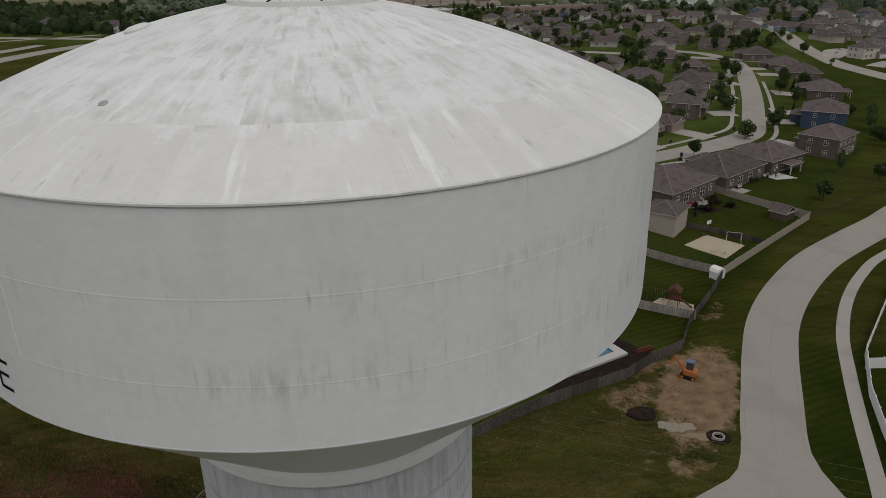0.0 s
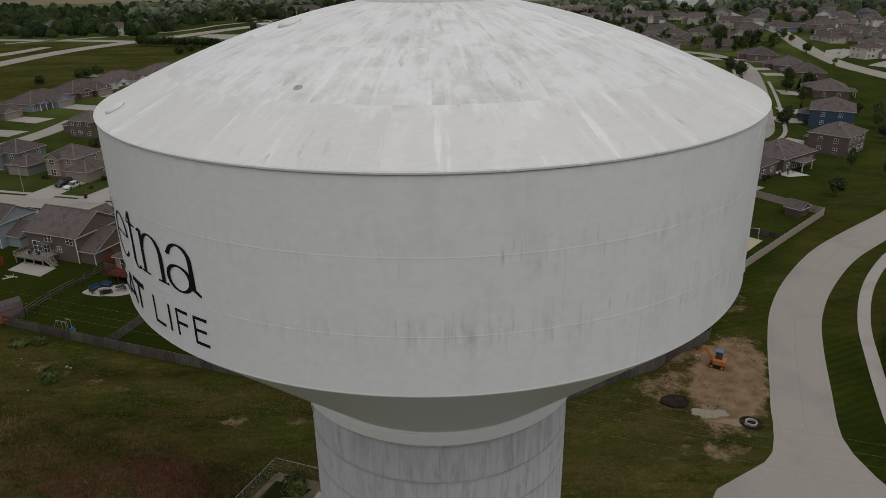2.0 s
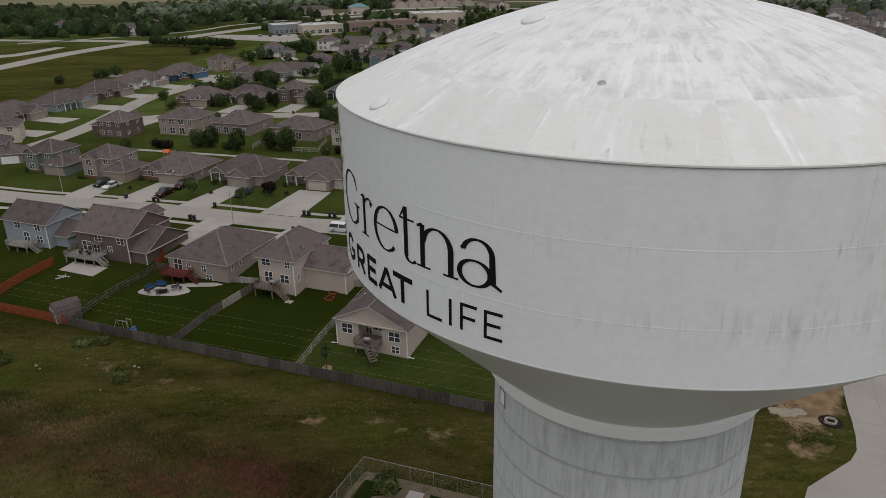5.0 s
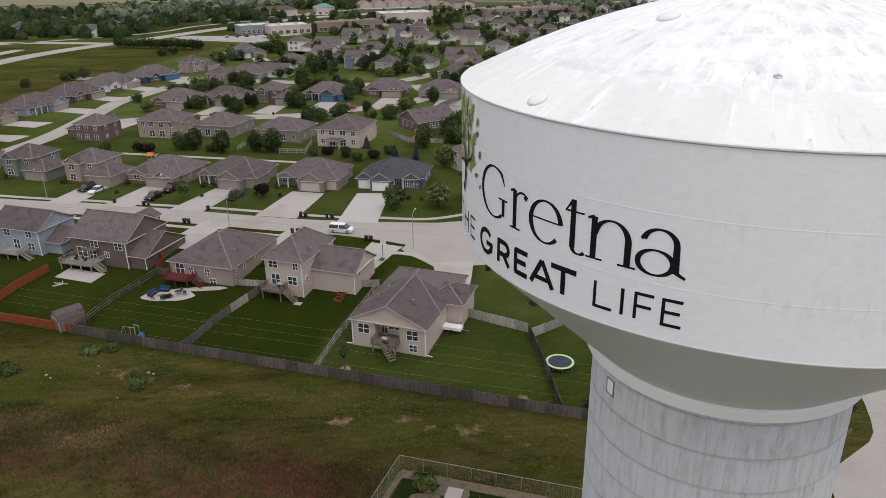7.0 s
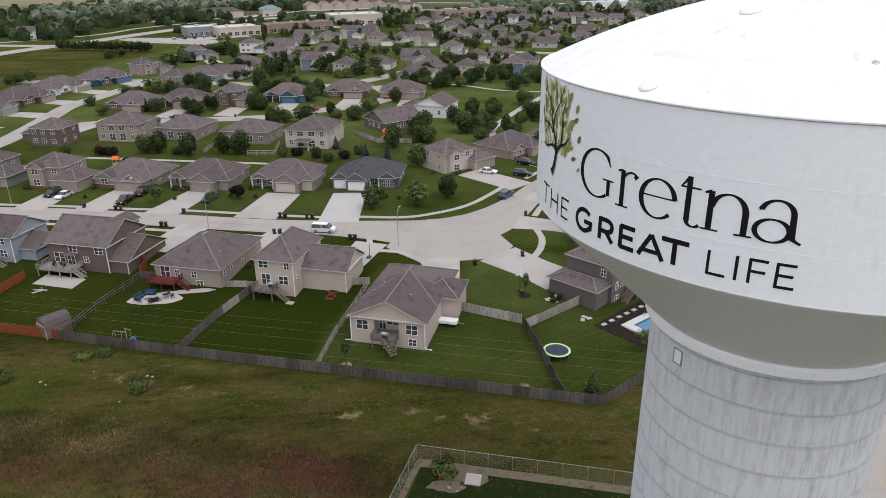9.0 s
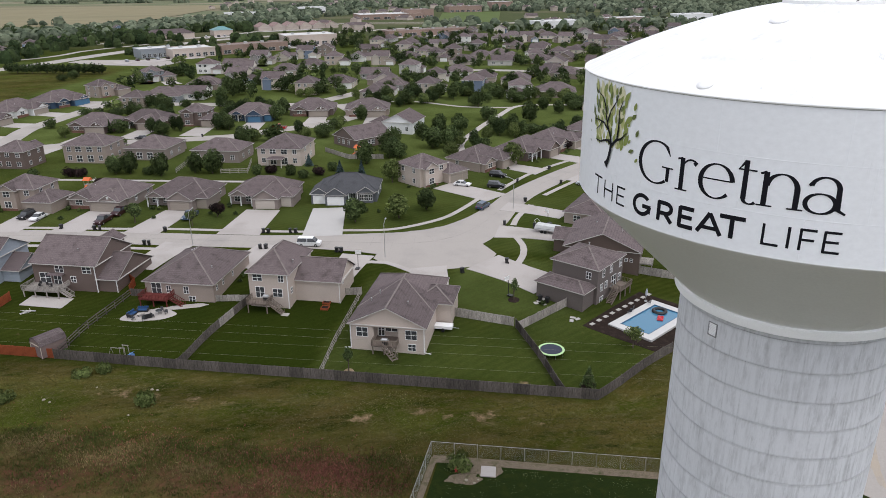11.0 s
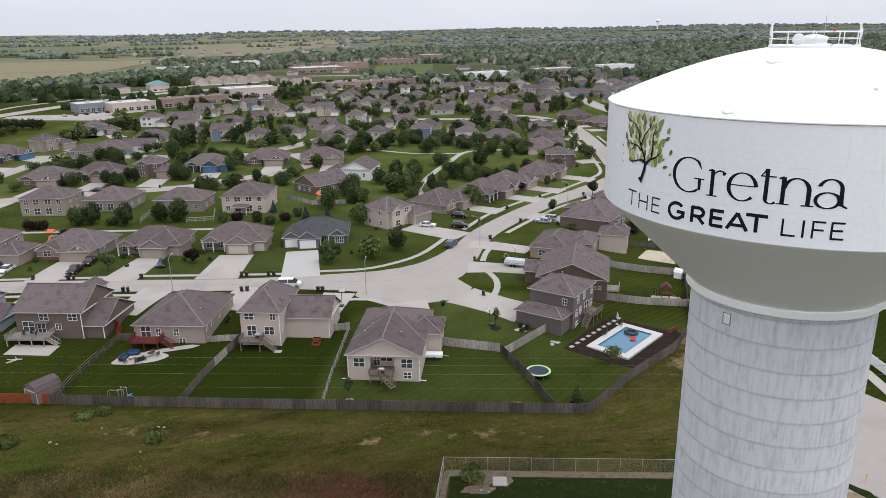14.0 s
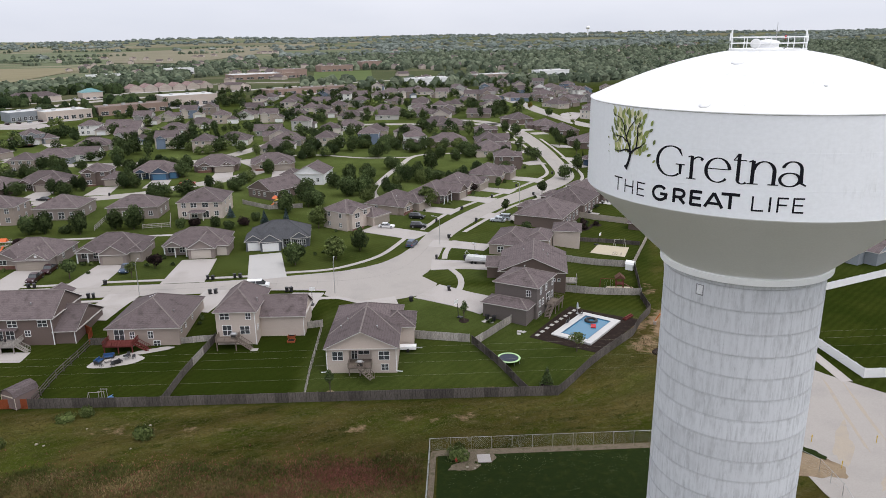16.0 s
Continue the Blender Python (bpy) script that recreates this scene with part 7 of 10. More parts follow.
# ---- ground patches and yard things ----
def patch(name, label, cx, cy, rx, ry, mat, rise=0.03, seed=0, wob=0.18, kind="structure", turn=0.0, n=28):
    """A flat bed with an uneven edge, laid on the ground."""
    r = random.Random(seed)
    ph = [r.uniform(0, 6.28) for _ in range(4)]
    m, vs = Mesh(), []
    for ring in (0.0, 0.5, 1.0, 1.04):
        for i in range(n if ring else 1):
            a = 2 * math.pi * i / n
            f = ring * (1 + wob * (0.5 * math.sin(2 * a + ph[0]) + 0.35 * math.sin(3 * a + ph[1]) + 0.25 * math.sin(7 * a + ph[2])))
            u, v = rx * f * math.cos(a), ry * f * math.sin(a)
            x, y = cx + u * math.cos(radians(turn)) - v * math.sin(radians(turn)), cy + u * math.sin(radians(turn)) + v * math.cos(radians(turn))
            vs.append((x, y, float(height(x, y)) + (rise if ring < 1.02 else -0.05)))
    fs = [(0, 1 + i, 1 + (i + 1) % n) for i in range(n)]
    for k in range(2):
        b = 1 + k * n
        fs += [(b + i, b + n + i, b + n + (i + 1) % n, b + (i + 1) % n) for i in range(n)]
    return solid(name, m.add(vs, fs), mat, label, name, kind=kind)


def slab(name, label, corners, mat, rise=0.06, category=""):
    """A four-sided flat slab on the ground, with sides."""
    m, n = Mesh(), 6
    a, b, c, d = [Vector((x, y, 0)) for x, y in corners]
    vs = []
    for j in range(n + 1):
        for i in range(n + 1):
            p = a.lerp(b, i / n).lerp(d.lerp(c, i / n), j / n)
            vs.append((p.x, p.y, float(height(p.x, p.y)) + rise))
    k = n + 1
    fs = [(j * k + i, j * k + i + 1, (j + 1) * k + i + 1, (j + 1) * k + i) for j in range(n) for i in range(n)]
    rim = list(range(k)) + [j * k + n for j in range(1, k)] + [n * k + i for i in range(n - 1, -1, -1)] + [j * k for j in range(n - 1, 0, -1)]
    base = len(vs)
    vs += [(vs[i][0], vs[i][1], vs[i][2] - 0.2) for i in rim]
    fs += [(rim[i], base + i, base + (i + 1) % len(rim), rim[(i + 1) % len(rim)]) for i in range(len(rim))]
    return solid(name, m.add(vs, fs), mat, label, category or name, kind="structure")


def farm_field(label, corners, mat, rise=0.6, n=26):
    """A large farmed field with clear edges, draped over the far ground."""
    m = Mesh()
    a, b, c, d = [Vector((x, y, 0)) for x, y in corners]
    for j in range(n + 1):
        for i in range(n + 1):
            p = a.lerp(b, i / n).lerp(d.lerp(c, i / n), j / n)
            m.v.append((p.x, p.y, float(height(p.x, p.y)) + rise))
    k = n + 1
    m.f = [(j * k + i, j * k + i + 1, (j + 1) * k + i + 1, (j + 1) * k + i) for j in range(n) for i in range(n)]
    m.m = [0] * len(m.f)
    return solid("farm_field", m, mat, label, "field", kind="structure", smooth=True)


STUBBLE = material("stubble_field", (0.205, 0.180, 0.108), 1.0, vary=0.12, scale=120, fine=14, bump=0.0, second=(0.175, 0.160, 0.095), cover=0.5, stretch=(0.3, 1, 1))
PASTURE = material("far_pasture", (0.115, 0.135, 0.075), 1.0, vary=0.12, scale=160, fine=12, bump=0.0, second=(0.145, 0.15, 0.095), cover=0.45, stretch=(0.25, 1, 1))
TERRACE = material("terraced_field", (0.195, 0.175, 0.118), 1.0, vary=0.15, scale=70, fine=8, bump=0.0, second=(0.125, 0.135, 0.085), cover=0.42, stretch=(0.12, 1, 1))
farm_field("tan stubble field beyond the town edge", [(-560, 880), (-205, 925), (-95, 1500), (-560, 1560)], STUBBLE)
farm_field("grey-green pasture behind the stubble field", [(-760, 1960), (-100, 1830), (-130, 2700), (-1000, 2900)], PASTURE, 1.0)
farm_field("pale terraced crop field on the rise", [(-80, 1700), (60, 1560), (760, 3050), (-90, 2600)], TERRACE, 1.0)
farm_field("mown green playing field by the school", [(150, 815), (222, 808), (292, 1030), (206, 1036)], material("playing_field", (0.085, 0.115, 0.036), 1.0, vary=0.1, scale=30, bump=0.0), 0.25)

SAND = material("court_sand", (0.46, 0.40, 0.30), 0.95, vary=0.08, scale=3)
DRYSOIL = material("dry_soil", (0.25, 0.19, 0.125), 1.0, vary=0.25, scale=2, fine=12, bump=0.5, second=(0.17, 0.12, 0.08))
WATER = bpy.data.materials.new("pool_water")
WATER.use_nodes = True
wb = WATER.node_tree.nodes["Principled BSDF"]
wb.inputs["Base Color"].default_value, wb.inputs["Roughness"].default_value = (0.05, 0.17, 0.27, 1), 0.06
wnz, wbp = WATER.node_tree.nodes.new("ShaderNodeTexNoise"), WATER.node_tree.nodes.new("ShaderNodeBump")
wnz.inputs["Scale"].default_value, wbp.inputs["Strength"].default_value, wbp.inputs["Distance"].default_value = 1.5, 0.15, 0.03
WATER.node_tree.links.new(wnz.outputs["Fac"], wbp.inputs["Height"])
WATER.node_tree.links.new(wbp.outputs["Normal"], wb.inputs["Normal"])

# pool yard
slab("mulch_bed", "dark mulch round the swimming pool", [(12.5, 61.5), (20.5, 50.5), (37.5, 60.0), (28, 71.5)], MULCH, 0.04, "mulch")
pool = thing("swimming_pool", "blue rectangular swimming pool with a white concrete deck", "pool")
cx, cy, pyaw = 24.9, 60.8, math.degrees(math.atan2(67.9 - 60.7, 28.9 - 16.8))
pool.matrix_world = pose(cx, cy, float(height(cx, cy)) + 0.22, 0, 0, pyaw)
PL, PW = 6.9, 4.15
part("deck", plate([-PL, -PL + 1.6, PL - 1.6, PL], [-PW, -PW + 1.5, PW - 1.5, PW], lambda i, j: None if i == 1 and j == 1 else -0.12, back=0.25), NEW_CONCRETE, pool, "white concrete pool deck", at=pose(0, 0, 0, -90))
part("water", Mesh().box(-PL + 1.55, PL - 1.55, -PW + 1.45, PW - 1.45, -0.3, 0.0), WATER, pool, "clear blue water")
part("coping", plate([-PL + 1.5, -PL + 1.62, PL - 1.62, PL - 1.5], [-PW + 1.4, -PW + 1.52, PW - 1.52, PW - 1.4], lambda i, j: None if i == 1 and j == 1 else -0.15, back=0.15), material("blue_tile", (0.05, 0.12, 0.2), 0.3), pool, at=pose(0, 0, 0, -90))
RED = material("red_vinyl", (0.5, 0.02, 0.03), 0.5, vary=0.1, bump=0.02)
raft = Mesh()
for i in range(5):
    raft.tube((-0.9, -0.4 + i * 0.2, 0.1), (0.9, -0.4 + i * 0.2, 0.1), 0.1, n=8)
solid("pool_raft", raft, RED, "red inflatable raft floating on the pool", "pool float", m=pool.matrix_world @ pose(1.2, -0.9, 0.02, 0, 0, 25))
ring = Mesh().lathe([(1.05 + 0.3 * math.cos(a), 0.15 + 0.3 * math.sin(a)) for a in np.linspace(0, 2 * math.pi, 9)], 20)
solid("pool_ring", ring, BLACK, "black inflatable ring floating on the pool", "pool float", smooth=True, m=pool.matrix_world @ pose(3.6, 0.7, 0.0))
for i, (u, v) in enumerate(((-1.0, 5.3), (0.2, 5.6), (4.8, 5.0))):
    ch = thing("patio_chair", "dark folding chair on the pool deck edge", "chair", pool.matrix_world @ pose(u, v - 1.5, 0.12, 0, 0, 160 + 30 * i), "pool chairs")
    part("seat", Mesh().box(-0.25, 0.25, -0.25, 0.25, 0.38, 0.43), BLACK, ch)
    part("backrest", Mesh().bar((-0.25, 0.27, 0.75), (0.25, 0.27, 0.75), 0.04, 0.6), BLACK, ch)
    for a in (-0.22, 0.22):
        for b in (-0.22, 0.22):
            part("leg", Mesh().tube((a, b, 0), (a, b, 0.4), 0.02, n=6), STEEL, ch)
pt = thing("patio_umbrella", "closed grey umbrella on a stand by the pool", "umbrella", pool.matrix_world @ pose(5.6, 4.7, 0.05))
part("pole", Mesh().tube((0, 0, 0), (0, 0, 2.5), 0.03), STEEL, pt)
part("canopy", Mesh().lathe([(0.05, 2.5), (0.14, 2.2), (0.22, 1.5), (0.2, 1.2), (0.06, 1.15)], 10), material("grey_cloth", (0.4, 0.42, 0.46), 0.9), pt)
part("foot", Mesh().lathe([(0.3, 0), (0.3, 0.06), (0.05, 0.1)], 12), STEEL, pt)
# stepping stones between stair and pool
stone_m = Mesh().prism([(-0.5, -0.32), (0.45, -0.36), (0.5, 0.3), (-0.42, 0.36)], 0, 0.08).data("stepping_stone", STONE)
for i in range(10):
    f = i / 9
    x, y = 14.3 + (29.2 - 14.3) * f, 61.6 + (70.2 - 61.6) * f
    solid("stepping_stone", stone_m, None, "pale square stepping stone in dark mulch", "stone", "stepping stones", m=ground_at(x, y, 0.03, 30 + (i * 37) % 12))
for i, (x, y) in enumerate(((8.2, 71.0), (9.1, 71.6), (7.4, 70.6), (11.9, 64.3), (12.5, 63.7), (11.3, 63.4), (8.6, 69.9))):
    solid("stepping_stone", stone_m, None, "pale flagstone beside the dark grey house", "stone", "flagstones", m=ground_at(x, y, 0.04, i * 50))
# trampoline
tramp = thing("trampoline", "round trampoline with a pale green rim and blue-black mat", "trampoline", ground_at(4.2, 54.3))
part("mat", Mesh().lathe([(1.75, 0.84), (1.0, 0.82), (0.02, 0.81)], 32), material("trampoline_mat", (0.02, 0.025, 0.045), 0.7), tramp, smooth=True)
part("rim_pad", Mesh().lathe([(1.72, 0.83), (1.74, 0.89), (2.05, 0.89), (2.1, 0.84), (2.08, 0.78)], 32), material("rim_green", (0.42, 0.62, 0.30), 0.6, vary=0.08), tramp, "pale green padded rim", smooth=True)
for i in range(8):
    a = 2 * math.pi * i / 8
    part("leg", Mesh().tube((2.0 * math.cos(a), 2.0 * math.sin(a), 0), (2.0 * math.cos(a), 2.0 * math.sin(a), 0.84), 0.03, n=6), STEEL, tramp)


# garden shed with a barrel roof
def barn_shed(label, x, y, yaw, w, d, h, wall_mat, roof_mat, trim_mat):
    ob = thing("shed", label, "shed", ground_at(x, y, 0, yaw))
    prof = [(-w / 2, 0), (-w / 2, h * 0.62), (-w * 0.36, h * 0.88), (0, h), (w * 0.36, h * 0.88), (w / 2, h * 0.62), (w / 2, 0)]
    n = len(prof)
    m = Mesh().add([(u, v, z) for v in (-d / 2, d / 2) for u, z in prof], [tuple(range(n)), tuple(range(n, 2 * n))[::-1], (0, n, n + 1, 1), (n - 2, 2 * n - 2, 2 * n - 1, n - 1)])
    part("wall", m, wall_mat, ob)
    r = prof[1:-1]
    o = [(u * 1.06, z + 0.06) for u, z in r]
    k = len(r)
    vs = [(u, v, z) for v in (-d / 2 - 0.12, d / 2 + 0.12) for u, z in r + o]
    fs = [(k + i, k + i + 1, 3 * k + i + 1, 3 * k + i) for i in range(k - 1)] + [(i, i + 1, k + i + 1, k + i) for i in range(k - 1)] + [(2 * k + i + 1, 2 * k + i, 3 * k + i, 3 * k + i + 1) for i in range(k - 1)]
    part("roof", Mesh().add(vs, fs), roof_mat, ob)
    for s in (-1, 1):
        part("trim", Mesh().box(s * w / 2 - 0.06, s * w / 2 + 0.06, -d / 2 - 0.04, -d / 2 + 0.02, 0, h * 0.62), trim_mat, ob)
    part("trim", Mesh().box(-w / 2, w / 2, -d / 2 - 0.04, -d / 2, h * 0.6, h * 0.66), trim_mat, ob)
    part("door", plate([-0.8, -0.72, -0.04, 0.04, 0.72, 0.8], [0.05, 0.12, 1.1, 1.18, h * 0.58], lambda i, j: -0.06 if i in (0, 2, 4) or j in (0, 2) else -0.03, back=0.0), wall_mat, ob, at=pose(0, -d / 2, 0))
    return ob


barn_shed("mauve-brown garden shed with a rounded roof", -74.4, 76.4, -48, 3.2, 4.2, 3.3, material("shed_mauve", (0.16, 0.115, 0.105), 0.7, vary=0.1, scale=1.5), ROOF, material("shed_trim", (0.52, 0.46, 0.38), 0.6))
barn_shed("small white vinyl garden shed in the fence corner", 55.6, 87.6, 35, 2.0, 1.8, 2.2, VINYL, VINYL, WHITE)
sh2 = house("small brown garden shed with a gabled roof", 80.8, 118.2, 38, [(-2.0, 2.0, -1.7, 1.7, 0, 2.1, "gv", 0.55)], S_DARKBROWN)
part("door", plate([-0.8, -0.7, -0.05, 0.05, 0.7, 0.8], [0.05, 0.15, 1.75, 1.85], lambda i, j: -0.05 if i in (0, 2, 4) or j in (0, 2) else -0.03, back=0.0), S_BROWN, sh2, at=pose(0, -1.7, 0))
sh2.name = "garden_shed"
tagged(sh2, category="shed", group="sheds")
house("pale tan garage end behind the yards", 52.5, 112.2, -35, [(-3, 4, -4, 4, -0.3, 4.6, "hip", 0.4)], S_BEIGE, group="houses backing on the field")


# play things
ORANGE = material("play_orange", (0.62, 0.13, 0.03), 0.6, vary=0.1)


def swing_set(label, x, y, yaw, wood, roof_mat, s=1.0):
    ob = thing("play_set", label, "play set", ground_at(x, y, 0.05, yaw))
    for a in (-0.8, 0.8):
        for b in (-0.8, 0.8):
            part("post", Mesh().tube((a * s, b * s, 0), (a * s * 0.95, b * s * 0.95, 2.9 * s), 0.06 * s, n=6), wood, ob)
    part("platform", Mesh().box(-0.9 * s, 0.9 * s, -0.9 * s, 0.9 * s, 1.3 * s, 1.4 * s), wood, ob)
    part("roof", Mesh().add([(-1.1 * s, -1.1 * s, 2.7 * s), (1.1 * s, -1.1 * s, 2.7 * s), (1.1 * s, 1.1 * s, 2.7 * s), (-1.1 * s, 1.1 * s, 2.7 * s), (0, -1.1 * s, 3.6 * s), (0, 1.1 * s, 3.6 * s)], [(0, 1, 4), (1, 2, 5, 4), (2, 3, 5), (3, 0, 4, 5), (3, 2, 1, 0)]), roof_mat, ob)
    part("beam", Mesh().tube((0.9 * s, 0, 2.3 * s), (4.2 * s, 0, 2.3 * s), 0.06 * s, n=6), wood, ob)
    for b in (-0.9, 0.9):
        part("leg", Mesh().tube((4.2 * s, 0, 2.3 * s), (4.4 * s, b * s, 0), 0.05 * s, n=6), wood, ob)
    for u in (1.8, 3.0):
        sw = part("swing", Mesh().box((u - 0.25) * s, (u + 0.25) * s, -0.1, 0.1, 0.5, 0.54), BLACK, ob)
        part("chain", Mesh().tube(((u - 0.22) * s, 0, 0.5), ((u - 0.22) * s, 0, 2.3 * s), 0.012, n=4).tube(((u + 0.22) * s, 0, 0.5), ((u + 0.22) * s, 0, 2.3 * s), 0.012, n=4), STEEL, sw)
    part("slide", Mesh().bar((-0.9 * s, 0, 1.35 * s), (-3.0 * s, 0, 0.15), 0.55, 0.08), roof_mat, ob)
    return ob


slab("play_pad", "pale sand pad under the play set", [(39.8, 76.6), (43.1, 79.6), (48.0, 76.8), (47.0, 73.4)], SAND)
swing_set("wooden play set with an orange roof in a back garden", -87.5, 168.4, 70, PALEWOOD, ORANGE, 0.9)
swing_set("wooden play set with an orange roof on a garden lawn", -11.3, 187.1, 20, PALEWOOD, ORANGE, 1.0)
swing_set("dark brown wooden play set on a sand pad", 44.6, 77.0, 150, REDWOOD, material("play_roof", (0.10, 0.05, 0.035), 0.8, vary=0.2))
slab("sand_court", "pale rectangular concrete sports pad", [(54.6, 103.2), (60.9, 108.7), (66.7, 102.7), (60.5, 96.2)], SAND, 0.07)
toy = thing("climbing_frame", "small pale wooden climbing frame with a blue toy", "play set", ground_at(-62.0, 71.4, 0, -25))
for a in (-0.5, 0.5):
    for b in (-0.5, 0.5):
        part("post", Mesh().tube((a, b, 0), (a * 0.9, b * 0.9, 2.0), 0.05, n=6), PALEWOOD, toy)
part("rail", Mesh().bar((-0.6, -0.45, 1.9), (0.6, -0.45, 1.9), 0.08, 0.1).bar((-0.6, 0.45, 1.9), (0.6, 0.45, 1.9), 0.08, 0.1), PALEWOOD, toy)
part("beam", Mesh().bar((-0.5, 0, 1.5), (-2.4, 0, 1.5), 0.08, 0.08), PALEWOOD, toy)
for b in (-0.6, 0.6):
    part("leg", Mesh().tube((-2.4, 0, 1.5), (-2.6, b, 0), 0.04, n=6), PALEWOOD, toy)
part("toy_box", Mesh().box(0.7, 1.5, -0.4, 0.4, 0, 0.6).bar((0.7, 0, 0.6), (1.5, 0, 0.95), 0.8, 0.05), material("toy_blue", (0.08, 0.2, 0.45), 0.5), toy, "blue and white toy box")

# patios and what stands on them
patch("patio", "curved pale concrete patio under the red deck", -60.0, 83.8, 4.4, 2.2, CONCRETE, 0.07, 3, 0.12, turn=-5)
patch("patio", "curved concrete path from patio to house corner", -54.6, 85.6, 4.6, 0.75, CONCRETE, 0.076, 43, 0.2, turn=-4)
slab("patio", "pale concrete patio under the rear deck", [(-84.0, 94.0), (-76.0, 90.6), (-74.6, 94.2), (-82.6, 97.6)], CONCRETE)
slab("patio", "small concrete pad at the foot of a stair", [(-37.2, 77.8), (-36.0, 77.3), (-35.6, 78.2), (-36.8, 78.7)], CONCRETE)
slab("patio", "curved white patio behind a brown house", [(88.2, 152.6), (92, 146.6), (98, 147.6), (95, 152.6)], NEW_CONCRETE)
slab("patio", "small concrete patio behind a brown house", [(76.6, 138.6), (78.8, 135.6), (82, 138), (79.8, 141)], CONCRETE)


def sofa(label, x, y, yaw, mat, w=1.9):
    ob = thing("garden_sofa", label, "sofa", ground_at(x, y, 0.08, yaw), "patio furniture")
    part("base", Mesh().box(-w / 2, w / 2, -0.4, 0.4, 0.05, 0.3), BLACK, ob)
    part("cushion", Mesh().box(-w / 2 + 0.12, w / 2 - 0.12, -0.4, 0.25, 0.3, 0.46), mat, ob)
    part("backrest", Mesh().bar((-w / 2, 0.36, 0.6), (w / 2, 0.36, 0.6), 0.16, 0.5), mat, ob)
    for s in (-1, 1):
        part("armrest", Mesh().box(s * w / 2 - 0.1, s * w / 2 + 0.1, -0.4, 0.4, 0.3, 0.6), BLACK, ob)
    return ob


BLUECLOTH = material("blue_cushion", (0.03, 0.07, 0.16), 0.9, vary=0.15)
sofa("blue cushioned garden sofa on the patio", -62.8, 84.4, 60, BLUECLOTH)
sofa("blue cushioned garden sofa on the patio", -61.2, 85.6, -10, BLUECLOTH)
sofa("dark wicker garden seat on the patio", -60.0, 82.8, 200, BLACK, 1.4)
tb = thing("patio_table", "low pale patio table", "table", ground_at(-61.3, 83.9, 0.08, 20), "patio furniture")
part("tabletop", Mesh().box(-0.6, 0.6, -0.35, 0.35, 0.38, 0.44), PALEWOOD, tb)
for a in (-0.5, 0.5):
    for b in (-0.28, 0.28):
        part("leg", Mesh().box(a - 0.03, a + 0.03, b - 0.03, b + 0.03, 0, 0.38), BLACK, tb)
for i, (u, v) in enumerate(((2.2, -1.6), (3.0, -2.4), (3.9, -1.5), (4.9, -2.3))):
    ch = thing("patio_chair", "dark metal chair on the rear deck", "chair", h1.matrix_world @ pose(u, v, 1.56, 0, 0, 90 * i), "deck chairs")
    part("seat", Mesh().box(-0.25, 0.25, -0.25, 0.25, 0.4, 0.45), BLACK, ch)
    part("backrest", Mesh().bar((-0.25, 0.26, 0.75), (0.25, 0.26, 0.75), 0.04, 0.55), BLACK, ch)
    for a in (-0.22, 0.22):
        for b in (-0.22, 0.22):
            part("leg", Mesh().tube((a, b, 0), (a, b, 0.4), 0.02, n=6), BLACK, ch)


def grill(m, label):
    ob = thing("barbecue_grill", label, "grill", m, "grills")
    part("cart", Mesh().box(-0.5, 0.5, -0.25, 0.25, 0.1, 0.8), BLACK, ob)
    part("hood", Mesh().lathe([(0.02, 0.0), (0.3, 0.02), (0.32, 0.12), (0.32, 0.9), (0.02, 0.92)], 12), STEEL, ob, at=pose(-0.46, 0, 0.85, 0, 90, 0))
    for s in (-1, 1):
        part("side_shelf", Mesh().box(s * 0.55 - 0.2, s * 0.55 + 0.2, -0.22, 0.22, 0.8, 0.84), STEEL, ob)
    return ob


grill(h3.matrix_world @ pose(3.4, -0.9, 1.8), "black barbecue grill on the small deck")
grill(h4.matrix_world @ pose(5.9, -0.9, 1.25), "black barbecue grill on the rear porch")
# planter boxes, water butt, utility trailer
for x, y in ((-29.4, 78.5), (-28.9, 80.5)):
    bx = thing("raised_bed", "small red-brown raised planting bed on the lawn", "planter", ground_at(x, y, 0, -22), "raised beds")
    part("frame", plate([-0.7, -0.6, 0.6, 0.7], [-0.7, -0.6, 0.6, 0.7], lambda i, j: None if i == 1 and j == 1 else -0.3, back=0.05), CEDAR, bx, at=pose(0, 0, 0, -90))
    part("soil", Mesh().box(-0.6, 0.6, -0.6, 0.6, -0.05, 0.2), MULCH, bx)
solid("sand_table", Mesh().lathe([(0.35, 0), (0.5, 0.4), (0.6, 0.45), (0.55, 0.5), (0.3, 0.48), (0.02, 0.44)], 12), material("toy_teal", (0.1, 0.42, 0.5), 0.5), "teal plastic water table beside the wall", "toy", m=ground_at(-26.8, 82.0))
tr = thing("utility_trailer", "small white utility trailer beside the house", "trailer", ground_at(-10.5, 65.9, 0.06, -23))
part("bed", Mesh().prism([(-1.5, -0.75), (1.5, -0.75), (1.5, 0.75), (-1.5, 0.75)], 0.45, 0.95), WHITE, tr)
part("drawbar", Mesh().bar((1.5, 0, 0.5), (2.6, 0, 0.45), 0.1, 0.08), STEEL, tr)
for s in (-1, 1):
    part("wheel", Mesh().tube((0, s * 0.78, 0.3), (0, s * 0.98, 0.3), 0.3, n=14), RUBBER, tr)
# sandpit spoil and rubble in the tower field
rnd = random.Random(3)


